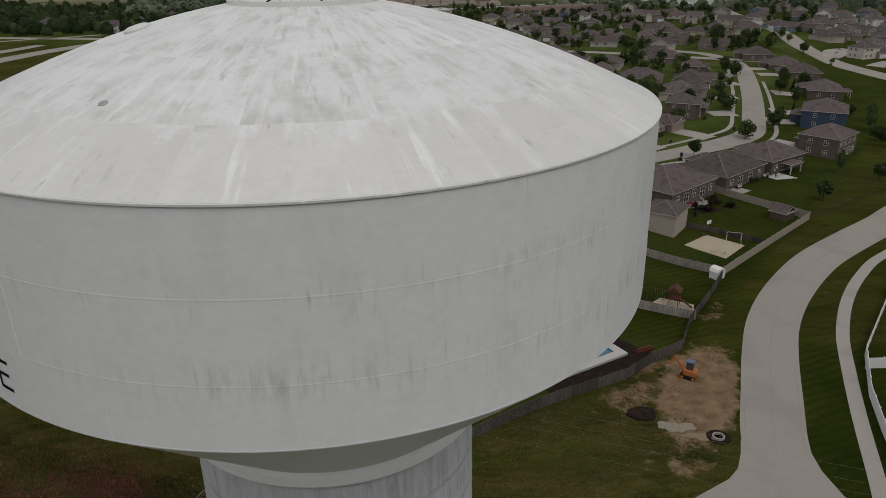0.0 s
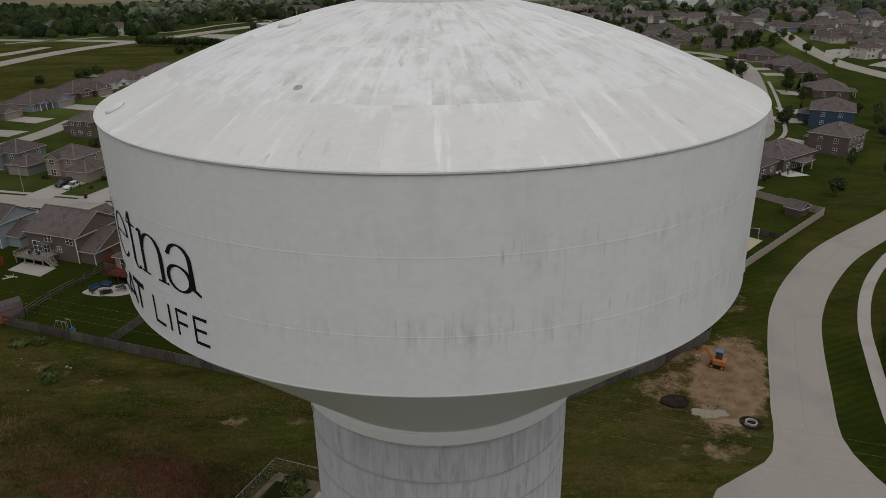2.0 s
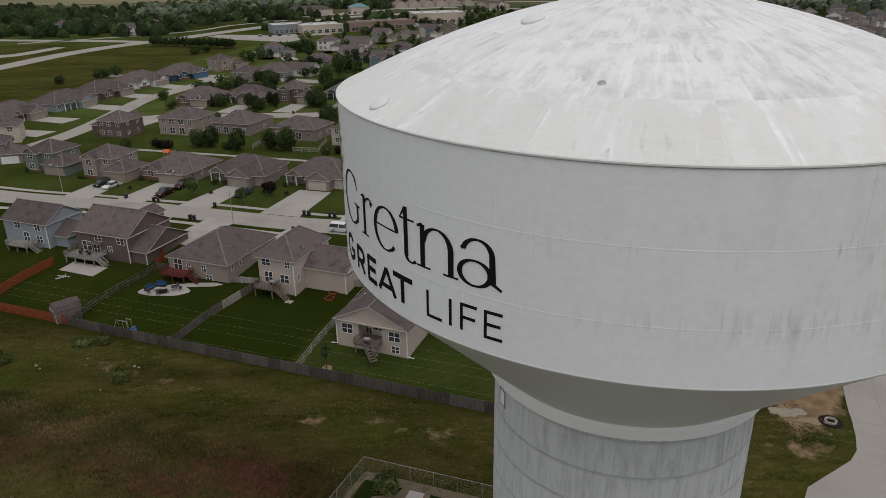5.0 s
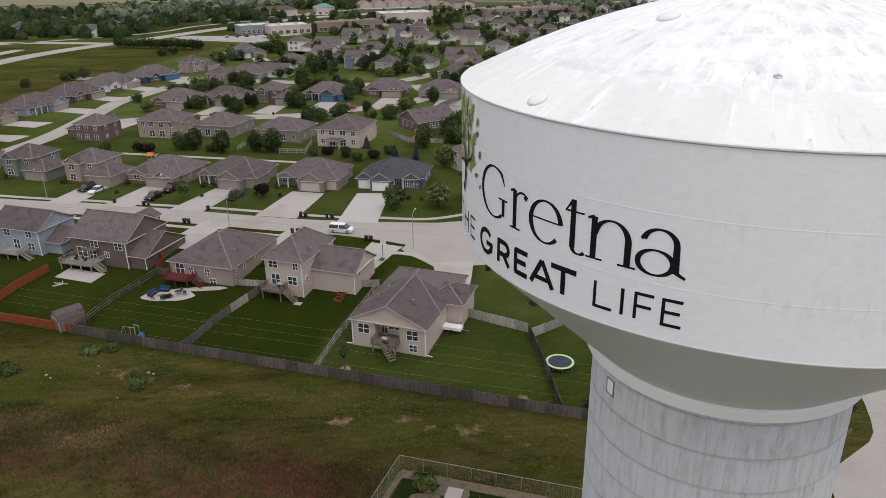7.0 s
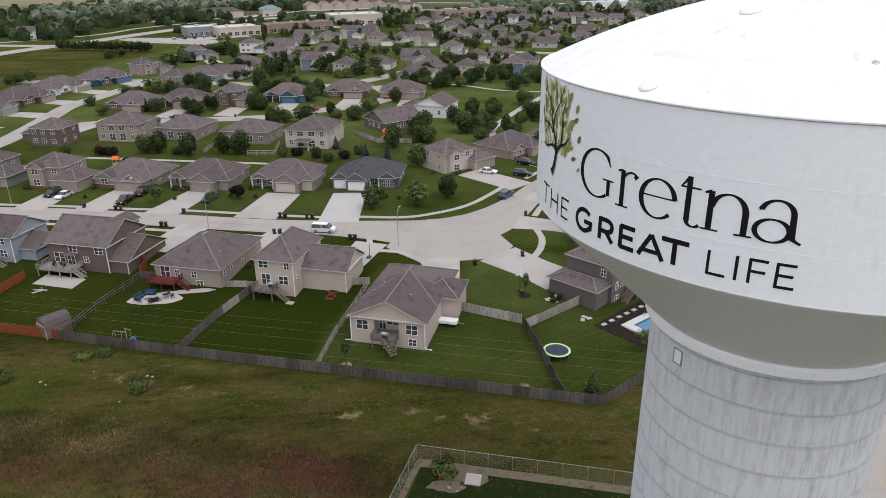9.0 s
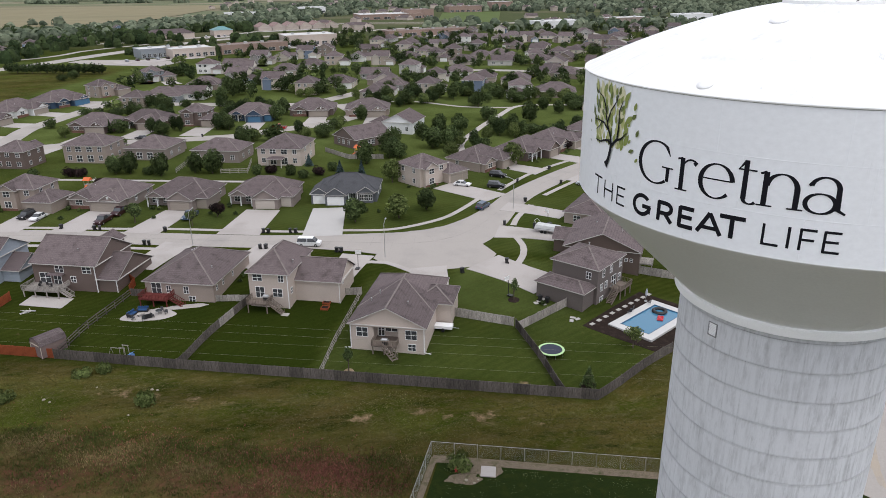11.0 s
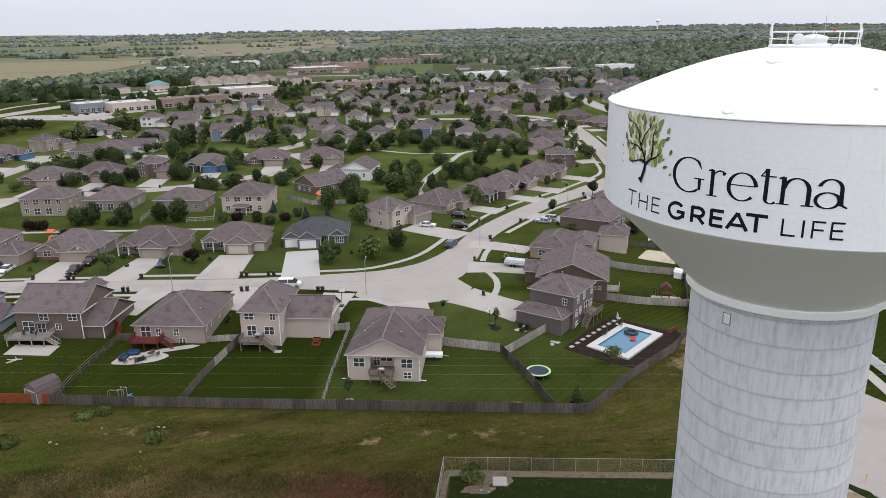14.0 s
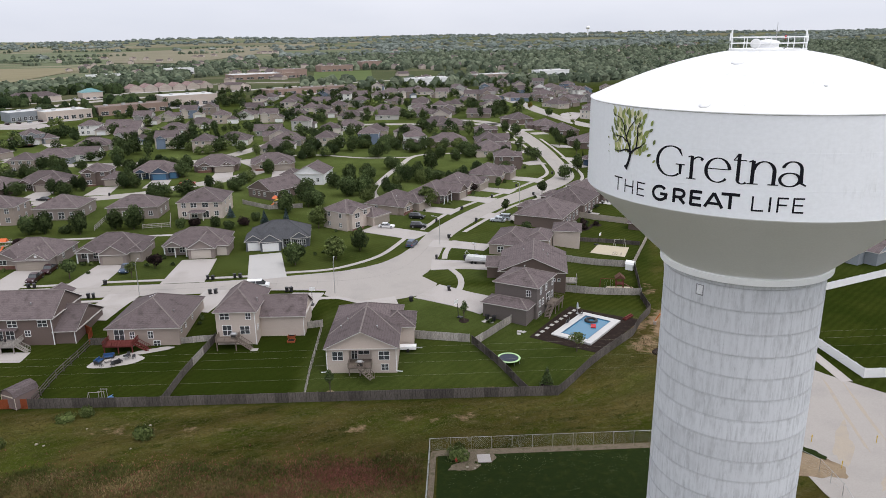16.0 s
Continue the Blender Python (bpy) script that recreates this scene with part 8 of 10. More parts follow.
def rock(r, seed):
    q = random.Random(seed)
    bm = bmesh.new()
    bmesh.ops.create_icosphere(bm, subdivisions=2, radius=r)
    for v in bm.verts:
        v.co *= 0.8 + 0.35 * noise.noise(v.co * (1.2 / r) + Vector((seed, 0, 0)))
        v.co.z *= 0.6
    m = Mesh().add([tuple(v.co) for v in bm.verts], [tuple(v.index for v in f.verts) for f in bm.faces])
    bm.free()
    return m


PALEROCK = material("pale_rubble", (0.29, 0.255, 0.20), 0.95, vary=0.2, scale=0.6)
for i, (x, y, r) in enumerate(((-15.6, 26.9, 0.22), (-16.4, 27.6, 0.28), (-15.0, 27.4, 0.18), (-56, 58.6, 0.3), (-55.2, 58.2, 0.25), (-70.5, 58.5, 0.3), (-69.5, 57.6, 0.22), (-64, 61.0, 0.2), (-58, 51.5, 0.2))):
    solid("rock", rock(r, i + 1), PALEROCK, "pale broken rock lying in the grass", "rock", "field rocks", smooth=True, m=ground_at(x, y, 0.05, i * 40))
slab("concrete_pad", "small square concrete pad in the tower lot", [(-14.6, 27.9), (-12.9, 27.3), (-12.3, 29.1), (-14.0, 29.7)], CONCRETE, 0.15)
STRIPSOIL = material("trodden_soil", (0.15, 0.12, 0.085), 1.0, vary=0.4, scale=0.8, fine=8, bump=0.5, second=(0.05, 0.055, 0.02), cover=0.45)
slab("gravel_strip", "bare gravel strip along the chain-link fence", [(-19.6, 31.9), (12.9, 19.9), (13.4, 21.1), (-19.2, 33.3)], STRIPSOIL, 0.03)
dk_lawn = material("dark_mown_lawn", (0.012, 0.021, 0.003), 1.0, vary=0.4, scale=1.2, fine=14, bump=0.5, second=(0.022, 0.03, 0.005), cover=0.5)
slab("gravel_strip", "bare soil strip along the side of the chain-link fence", [(-26.9, 17.0), (-26.2, 16.8), (-18.9, 32.4), (-19.5, 33.0)], STRIPSOIL, 0.045)
slab("mown_lawn", "dark mown lawn inside the tower lot", [(-19.0, 31.7), (12.8, 19.9), (8, 5.0), (-26.0, 16.0)], dk_lawn, 0.035)
patch("garden_bed", "weedy garden bed in the fence corner", -16.6, 28.0, 2.2, 1.0, STRIPSOIL, 0.055, 5, 0.4)
DUST = material("dusty_concrete", (0.36, 0.31, 0.25), 0.95, vary=0.15, scale=1.5, second=(0.31, 0.28, 0.25), cover=0.5)
for k_, (cx_, cy_, rx_, ry_, tn_) in enumerate(((42, 17.5, 9, 0.35, 55), (44.5, 15.8, 8, 0.3, 57), (34, 11, 6, 1.1, 35), (37, 4, 8, 0.8, 20), (33, 20, 5, 0.7, 60))):
    patch("dirt_track", "thin band of tracked dirt on the concrete", cx_, cy_, rx_, ry_, DUST, 0.0705, 60 + k_, 0.5, turn=tn_)
patch("gravel_patch", "bare gravel and soil beside the apron", 25.6, 9.0, 4.2, 3.0, DRYSOIL, 0.072, 70, 0.35, turn=-60)
patch("weed_patch", "low green weeds growing through gravel", 27.8, 12.0, 2.6, 0.9, dk_lawn, 0.078, 71, 0.4, turn=-65)
patch("bare_soil", "trodden bare soil round the concrete pad", -13.4, 28.9, 1.7, 1.5, STRIPSOIL, 0.06, 25, 0.3)
solid("fire_hydrant", Mesh().lathe([(0.16, 0), (0.16, 0.06), (0.12, 0.1), (0.12, 0.55), (0.15, 0.58), (0.13, 0.68), (0.03, 0.78)], 12).tube((-0.24, 0, 0.42), (0.24, 0, 0.42), 0.07), material("hydrant_red", (0.4, 0.03, 0.03), 0.5), "red fire hydrant in the weedy corner", "hydrant", m=ground_at(-17.2, 29.4))
patch("soil_heap", "dark spoil heap on bare ground", 31.2, 46.0, 2.0, 1.3, MULCH, 0.25, 6)
patch("gravel_patch", "pale crushed stone spread on bare ground", 34.8, 43.2, 1.9, 1.2, PALEROCK, 0.08, 7, 0.5)
patch("gravel_patch", "pale crushed stone spread on bare ground", 37.0, 41.2, 1.8, 0.7, DRYSOIL, 0.07, 17, 0.5)
hole = thing("manhole_shaft", "open concrete manhole in a dark pit", "manhole", ground_at(39.4, 41.0))
part("pit", Mesh().lathe([(1.5, 0.05), (1.3, 0.12), (0.9, 0.06), (0.7, 0.02)], 20), MULCH, hole)
part("shaft_ring", Mesh().lathe([(0.75, -0.2), (0.75, 0.3), (0.6, 0.32), (0.58, 0.0), (0.02, 0.0)], 20), CONCRETE, hole)
# excavator
ORANGE = material("machine_orange", (0.42, 0.14, 0.035), 0.5, vary=0.15)
ex = thing("mini_excavator", "small orange excavator parked on bare soil", "excavator", ground_at(40.0, 54.6, 0.05, 150))
for s in (-1, 1):
    tk = part("track", Mesh().prism([(-1.0, -0.15), (1.0, -0.15), (1.0, 0.15), (-1.0, 0.15)], 0.0, 0.5), RUBBER, ex, at=pose(0, s * 0.65, 0))
    for u in (-0.75, 0.75):
        part("sprocket", Mesh().tube((u, -0.2, 0.25), (u, 0.2, 0.25), 0.22, n=10), ORANGE, tk)
part("body", Mesh().prism([(-1.1, -0.75), (0.6, -0.75), (0.8, 0.0), (0.6, 0.75), (-1.1, 0.75)], 0.6, 1.25), ORANGE, ex)
part("blade", Mesh().box(1.2, 1.3, -0.8, 0.8, 0.05, 0.45), ORANGE, ex)
cb = part("cab", Mesh().prism([(-0.5, -0.7), (0.5, -0.7), (0.45, 0.15), (-0.5, 0.15)], 1.25, 2.35), GLASS, ex, "dark glazed cab")
part("cab_roof", Mesh().box(-0.55, 0.55, -0.75, 0.2, 2.35, 2.45), material("cab_blue", (0.1, 0.16, 0.24), 0.5), cb)
part("boom", Mesh().bar((0.7, 0.2, 1.0), (2.0, 0.2, 2.8), 0.25, 0.3), ORANGE, ex)
part("arm", Mesh().bar((2.0, 0.2, 2.8), (2.9, 0.2, 1.2), 0.2, 0.22), ORANGE, ex)
part("bucket", Mesh().prism([(2.6, -0.1), (3.1, -0.1), (3.1, 0.5), (2.6, 0.5)], 0.6, 1.2), STEEL, ex)
heap = thing("timber_pile", "dark red timber pile by the fence", "timber", ground_at(35.6, 61.8, 0, 20))
for p0, p1, w_, h_ in (((-1.5, -0.3, 0.2), (1.5, -0.1, 0.25), 0.3, 0.3), ((-1.4, 0.2, 0.2), (1.6, 0.35, 0.2), 0.35, 0.3), ((-1.2, 0, 0.5), (1.3, 0.2, 0.5), 0.3, 0.25)):
    part("timber", Mesh().bar(p0, p1, w_, h_), REDWOOD, heap)


def patio_chair(label, colour):
    ob = thing("patio_chair", label, "chair", group="patio chairs")
    part("seat", Mesh().box(-0.25, 0.25, -0.25, 0.25, 0.40, 0.46), colour, ob)
    part("backrest", Mesh().box(-0.25, 0.25, 0.21, 0.26, 0.46, 0.95), colour, ob)
    for u in (-0.22, 0.22):
        for v in (-0.22, 0.22):
            part("leg", Mesh().box(u - 0.025, u + 0.025, v - 0.025, v + 0.025, 0, 0.40), BLACK, ob)
        part("armrest", Mesh().box(u - 0.03, u + 0.03, -0.22, 0.24, 0.62, 0.66), BLACK, ob)
    return ob


GREYCLOTH = material("grey_sling", (0.07, 0.07, 0.075), 0.9, vary=0.15)
chair_ = patio_chair("dark metal patio chair with a sling seat", GREYCLOTH)
spots_ = ((-62.4, 82.6, 40), (-60.6, 82.0, -160), (-59.2, 82.8, 120), (-57.8, 84.6, 10), (-57.0, 83.6, 200), (-63.2, 83.6, 70))
for i, (x, y, yw) in enumerate(spots_):
    m_ = ground_at(x, y, 0.07, yw)
    if i == 0:
        chair_.matrix_world = m_
    else:
        copy_thing(chair_, Matrix()).matrix_world = m_
table_ = thing("patio_table", "round dark patio table with a glass top", "table", ground_at(-58.2, 83.8, 0.07))
part("tabletop", Mesh().lathe([(0.02, 0.70), (0.6, 0.70), (0.62, 0.72), (0.6, 0.74), (0.02, 0.74)], 20), GLASS, table_)
for k_ in range(3):
    a_ = k_ * 2.094
    part("leg", Mesh().tube((0.1 * math.cos(a_), 0.1 * math.sin(a_), 0.7), (0.4 * math.cos(a_), 0.4 * math.sin(a_), 0.0), 0.02, n=6), BLACK, table_)
pile = thing("timber_pile", "heap of pale loose boards on the lawn", "timber", ground_at(-81.4, 90.4))
r2 = random.Random(4)
for k_ in range(9):
    a_ = r2.uniform(0, 3.14)
    cx_, cy_ = r2.uniform(-0.6, 0.6), r2.uniform(-0.4, 0.4)
    part("board", Mesh().bar((cx_ - 0.9 * math.cos(a_), cy_ - 0.9 * math.sin(a_), 0.06 + 0.04 * k_), (cx_ + 0.9 * math.cos(a_), cy_ + 0.9 * math.sin(a_), 0.08 + 0.04 * k_), 0.09, 0.05), FASCIA, pile)


slide = thing("garden_slide", "bright red and yellow garden slide on a frame", "play set", ground_at(-11.6, 184.0, 0, 60))
part("chute", Mesh().bar((0, 0, 1.7), (2.4, 0, 0.15), 0.6, 0.06).bar((0, 0.32, 1.8), (2.4, 0.32, 0.25), 0.05, 0.2).bar((0, -0.32, 1.8), (2.4, -0.32, 0.25), 0.05, 0.2), material("slide_red", (0.5, 0.05, 0.02), 0.4), slide)
part("tower", Mesh().box(-1.2, 0, -0.6, 0.6, 1.6, 1.7).box(-1.15, -1.05, -0.55, -0.45, 0, 2.9).box(-1.15, -1.05, 0.45, 0.55, 0, 2.9).box(-0.1, 0, -0.55, -0.45, 0, 2.9).box(-0.1, 0, 0.45, 0.55, 0, 2.9), DECKWOOD, slide)
part("canopy", Mesh().add([(-1.3, -0.7, 2.85), (0.1, -0.7, 2.85), (0.1, 0.7, 2.85), (-1.3, 0.7, 2.85), (-1.3, 0, 3.5), (0.1, 0, 3.5)], [(0, 1, 5, 4), (2, 3, 4, 5), (0, 4, 3), (1, 2, 5)]), material("slide_yellow", (0.55, 0.35, 0.03), 0.5), slide)


# gardens beyond the sports pad: patio, planting beds, seats, swing frame
patch("patio", "pale patio crowded with garden seats", 64.6, 127.6, 4.2, 2.0, CONCRETE, 0.06, 51, 0.15, turn=35)
patch("garden_bed", "dark mulched planting bed beside a patio", 66.2, 123.6, 4.6, 1.1, MULCH, 0.05, 52, 0.25, turn=20)
patch("garden_bed", "round mulched bed on the lawn", 72.4, 126.4, 1.9, 1.4, MULCH, 0.05, 53, 0.15)
CREAMCLOTH, REDCLOTH = material("cream_sling", (0.52, 0.5, 0.46), 0.9, vary=0.1), material("red_sling", (0.42, 0.04, 0.035), 0.9, vary=0.1)
for k_, (x, y, yw) in enumerate(((62.0, 126.6, 20), (63.6, 127.8, 110), (65.4, 128.9, 60), (66.6, 128.2, 200), (64.6, 126.2, 300))):
    c_ = patio_chair("red patio chair on a crowded patio" if k_ == 0 else "cream patio chair on a crowded patio", REDCLOTH if k_ == 0 else CREAMCLOTH)
    c_.matrix_world = ground_at(x, y, 0.07, yw)
sofa("cream cushioned garden sofa on a crowded patio", 66.8, 130.0, 130, CREAMCLOTH)
sofa("red cushioned garden sofa on a crowded patio", 62.6, 125.2, -20, REDCLOTH, 1.5)
grill(ground_at(61.6, 128.6, 0.07, 40), "black barbecue grill by a brick wall")
for k_, (x, y, yw) in enumerate(((91.6, 149.6, 20), (93.4, 150.2, 150), (95.0, 150.4, 250), (92.6, 148.4, 80))):
    c_ = patio_chair("dark patio chair under the covered porch", GREYCLOTH)
    c_.matrix_world = ground_at(x, y, 0.09, yw)
grill(ground_at(90.4, 148.6, 0.09, 70), "black barbecue grill at the porch edge")
sofa("pale garden sofa on a small patio", 79.6, 140.0, 215, CREAMCLOTH, 1.6)
swing = thing("swing_frame", "bare white metal swing frame on the lawn", "swing", ground_at(65.2, 104.9, 0, -18), "play things")
for u in (-1.4, 1.4):
    for v in (-0.9, 0.9):
        part("leg", Mesh().tube((u, v, 0), (u, 0, 2.0), 0.04, n=6), FASCIA, swing)
part("crossbar", Mesh().tube((-1.4, 0, 2.0), (1.4, 0, 2.0), 0.045, n=6), FASCIA, swing)
for k_, (x, y) in enumerate(((59.3, 98.9), (60.6, 97.9))):
    bike = thing("bicycle", "small bicycle lying at the edge of the pad", "bicycle", ground_at(x, y, 0.1, 40 * k_), "bicycles")
    for u in (-0.45, 0.45):
        part("wheel", Mesh().lathe([(0.30, -0.02), (0.34, 0.0), (0.30, 0.02)], 16, centre=(u, 0)), RUBBER, bike, at=pose(0, 0, 0.3, 70))
    part("frame", Mesh().tube((-0.45, 0, 0), (0.1, 0.3, 0), 0.025, n=5).tube((0.1, 0.3, 0), (0.45, 0, 0), 0.025, n=5).tube((-0.1, 0, 0), (0.1, 0.3, 0), 0.025, n=5), STEEL, bike, at=pose(0, 0, 0.3, 70))


# ---- vehicles ----
def car(label, x, y, yaw, colour, kind="car", group="parked cars"):
    """kind: car, suv, pickup or van; the nose points along +u."""
    L, W, H = {"car": (4.7, 1.82, 1.45), "suv": (4.8, 1.9, 1.75), "pickup": (5.7, 1.98, 1.85), "van": (5.0, 1.95, 1.9)}[kind]
    ob = thing("pickup_truck" if kind == "pickup" else "van" if kind == "van" else "car", label, kind if kind in ("van",) else "car", ground_at(x, y, 0.07, yaw), group)
    belt, sill, a, b = H * 0.58, 0.28, -L / 2, L / 2
    prof = [(a, sill + 0.1), (a, belt * 0.92), (a + 0.15, belt), (b - 0.9, belt), (b - 0.15, belt * 0.84), (b, belt * 0.7), (b, sill + 0.08), (b - 0.2, sill), (a + 0.2, sill)]
    n = len(prof)
    rows = []
    for v, s, dz in ((-W / 2 + 0.1, 0.99, -0.04), (-W / 2, 1.0, 0.0), (W / 2, 1.0, 0.0), (W / 2 - 0.1, 0.99, -0.04)):
        rows += [(u * s, v, z + (dz if z > 0.5 else 0)) for u, z in prof]
    body = Mesh().add(rows[n:3 * n], [tuple(range(n))[::-1], tuple(range(n, 2 * n))] + [(i, (i + 1) % n, n + (i + 1) % n, n + i) for i in range(n)])
    part("body", body, colour, ob)
    c0, c1, r0, r1 = {"car": (a + 0.5, b - 1.3, a + 1.2, b - 2.1), "suv": (a + 0.1, b - 1.2, a + 0.4, b - 1.9), "pickup": (a + 2.1, b - 1.4, a + 2.4, b - 2.1), "van": (a + 0.08, b - 0.8, a + 0.25, b - 1.6)}[kind]
    wi, wo = W / 2 - 0.22, W / 2 - 0.06
    cab = Mesh().add([(c0, -wo, belt), (c1, -wo, belt), (c1, wo, belt), (c0, wo, belt), (r0, -wi, H - 0.05), (r1, -wi, H - 0.05), (r1, wi, H - 0.05), (r0, wi, H - 0.05)], [(0, 1, 5, 4), (1, 2, 6, 5), (2, 3, 7, 6), (3, 0, 4, 7), (4, 5, 6, 7)])
    part("glasshouse", cab, GLASS, ob, "dark glass")
    part("roof_panel", Mesh().prism([(r0 - 0.05, -wi - 0.02), (r1 + 0.05, -wi - 0.02), (r1 + 0.05, wi + 0.02), (r0 - 0.05, wi + 0.02)], H - 0.06, H), colour, ob)
    for s in (-1, 1):
        mid = (c0 + c1) / 2 + 0.1
        part("pillar", Mesh().bar((mid, s * (wo + 0.01), belt), (mid, s * (wi + 0.01), H - 0.04), 0.1, 0.04), colour, ob)
        part("headlight", Mesh().box(b - 0.06, b + 0.01, s * W * 0.36 - 0.18, s * W * 0.36 + 0.18, belt * 0.66, belt * 0.8), WHITE, ob)
        part("tail_light", Mesh().box(a - 0.01, a + 0.05, s * W * 0.38 - 0.14, s * W * 0.38 + 0.14, belt * 0.7, belt * 0.92), RED, ob)
        for u in (a + L * 0.19, b - L * 0.18):
            wh = part("wheel", Mesh().tube((u, s * (W / 2 - 0.2), 0.34), (u, s * (W / 2 + 0.02), 0.34), 0.34, n=16), RUBBER, ob)
            part("rim", Mesh().tube((u, s * (W / 2 + 0.0), 0.34), (u, s * (W / 2 + 0.03), 0.34), 0.2, n=12), STEEL, wh)
    if kind == "pickup":
        part("bed_floor", Mesh().box(a + 0.15, c0 - 0.1, -W / 2 + 0.15, W / 2 - 0.15, belt - 0.02, belt + 0.01), BLACK, ob)
    return ob


def paint(name, c):
    return material(name, c, 0.3, metal=0.2, vary=0.04, scale=1, bump=0.0)


P_WHITE, P_BLACK, P_BLUE, P_MAROON, P_SILVER, P_RED = paint("car_white", (0.75, 0.75, 0.75)), paint("car_black", (0.012, 0.012, 0.015)), paint("car_blue", (0.05, 0.08, 0.13)), paint("car_maroon", (0.035, 0.008, 0.011)), paint("car_silver", (0.42, 0.45, 0.48)), paint("car_red", (0.35, 0.02, 0.02))
far_models = [far_car("white car in a far car park", P_WHITE), far_car("dark red car in a far car park", P_MAROON), far_car("black car in a far car park", P_BLACK), far_car("silver car in a far car park", P_SILVER)]
rnd = random.Random(77)
for i, (cx_, cy_, yw) in enumerate([(-96 + 5.4 * k, 686.5 + 1.9 * k + rnd.uniform(-1, 1), 110) for k in range(8)] + [(-132 + 6.2 * k, 491 + 2.6 * k, 115) for k in range(6)] + [(-38 + 7 * k, 556 + 1.8 * k, 104) for k in range(6)]):
    at = ground_at(cx_, cy_, 0.13, yw)
    if i < 4:
        far_models[i].matrix_world = at
    else:
        copy_thing(far_models[rnd.randrange(4)], at)
car("white hatchback on a driveway across the street", -93.4, 142.6, -110, P_WHITE, "car")
car("dark pickup on a driveway across the street", -96.5, 144.5, -110, P_BLACK, "suv")
car("dark maroon pickup on the driveway", -77.4, 136.0, -108, P_MAROON, "pickup")
car("dark brown pickup behind the maroon one", -74.8, 142.0, -108, P_MAROON, "pickup")
car("slate blue pickup before an open garage", -57.6, 134.4, -108, P_BLUE, "pickup")
car("white van parked at the kerb", -30.6, 108.0, -17, P_WHITE, "van")
car("white sedan on the corner driveway", 12.6, 145.2, -30, P_WHITE, "car")
car("black sport utility car on the corner driveway", 24.6, 151.6, -40, P_BLACK, "suv")
car("black sport utility car on the corner driveway", 21.0, 141.2, -30, P_BLACK, "suv")
car("dark blue sport utility car parked at the kerb", 12.6, 124.4, 50, P_BLUE, "suv")
car("silver sedan on a driveway", 45.0, 137.2, 140, P_SILVER, "car")
car("silver sedan on a driveway", 47.6, 139.0, 140, P_SILVER, "suv")
car("white van before the corner house", -11.2, 81.6, 68, P_WHITE, "van")
car("red pickup on the far side street", -35.5, 236.6, 160, P_RED, "pickup")
car("black sedan on a far driveway", -83.5, 232, 150, P_BLACK, "car")
car("white sedan on the rising street", 88, 157, 100, P_WHITE, "car")
# boat on a trailer
bt = thing("boat", "silver covered pontoon boat on a trailer", "boat", ground_at(21.8, 103.2, 0.08, -38))
BOATCLOTH = material("boat_cover", (0.5, 0.51, 0.5), 0.6, vary=0.15, scale=1)
for s in (-1, 1):
    part("pontoon", Mesh().lathe([(0.02, -3.1), (0.3, -2.9), (0.32, 2.6), (0.2, 3.1), (0.02, 3.35)], 14), STEEL, bt, smooth=True, at=pose(0, s * 0.85, 0.85, 0, 90, 0))
part("cover", Mesh().add([(-2.9, -1.15, 1.15), (3.0, -1.15, 1.15), (3.0, 1.15, 1.15), (-2.9, 1.15, 1.15), (-2.7, -1.0, 1.85), (2.4, -1.0, 1.75), (2.4, 1.0, 1.75), (-2.7, 1.0, 1.85), (-2.0, 0, 2.1), (1.8, 0, 2.0)], [(0, 1, 5, 4), (1, 2, 6, 5), (2, 3, 7, 6), (3, 0, 4, 7), (4, 5, 9, 8), (6, 7, 8, 9), (5, 6, 9), (7, 4, 8)]), BOATCLOTH, bt, "pale grey boat cover")
part("canopy_frame", Mesh().tube((-2.2, -1, 1.9), (-3.0, -1, 2.7), 0.03).tube((-2.2, 1, 1.9), (-3.0, 1, 2.7), 0.03).tube((-3.0, -1, 2.7), (-3.0, 1, 2.7), 0.05), STEEL, bt)
part("motor", Mesh().prism([(-0.25, -0.2), (0.25, -0.2), (0.25, 0.2), (-0.25, 0.2)], 0.7, 1.9), BLACK, bt, at=pose(-3.3, 0, 0))
tl = part("trailer_frame", Mesh().bar((-2.8, 0.6, 0.5), (3.4, 0.6, 0.5), 0.1, 0.1).bar((-2.8, -0.6, 0.5), (3.4, -0.6, 0.5), 0.1, 0.1).bar((3.4, 0, 0.5), (4.6, 0, 0.5), 0.1, 0.1), STEEL, bt)
for s in (-1, 1):
    for u in (-1.2, -0.4):
        part("wheel", Mesh().tube((u, s * 0.9, 0.33), (u, s * 1.12, 0.33), 0.33, n=14), RUBBER, tl)


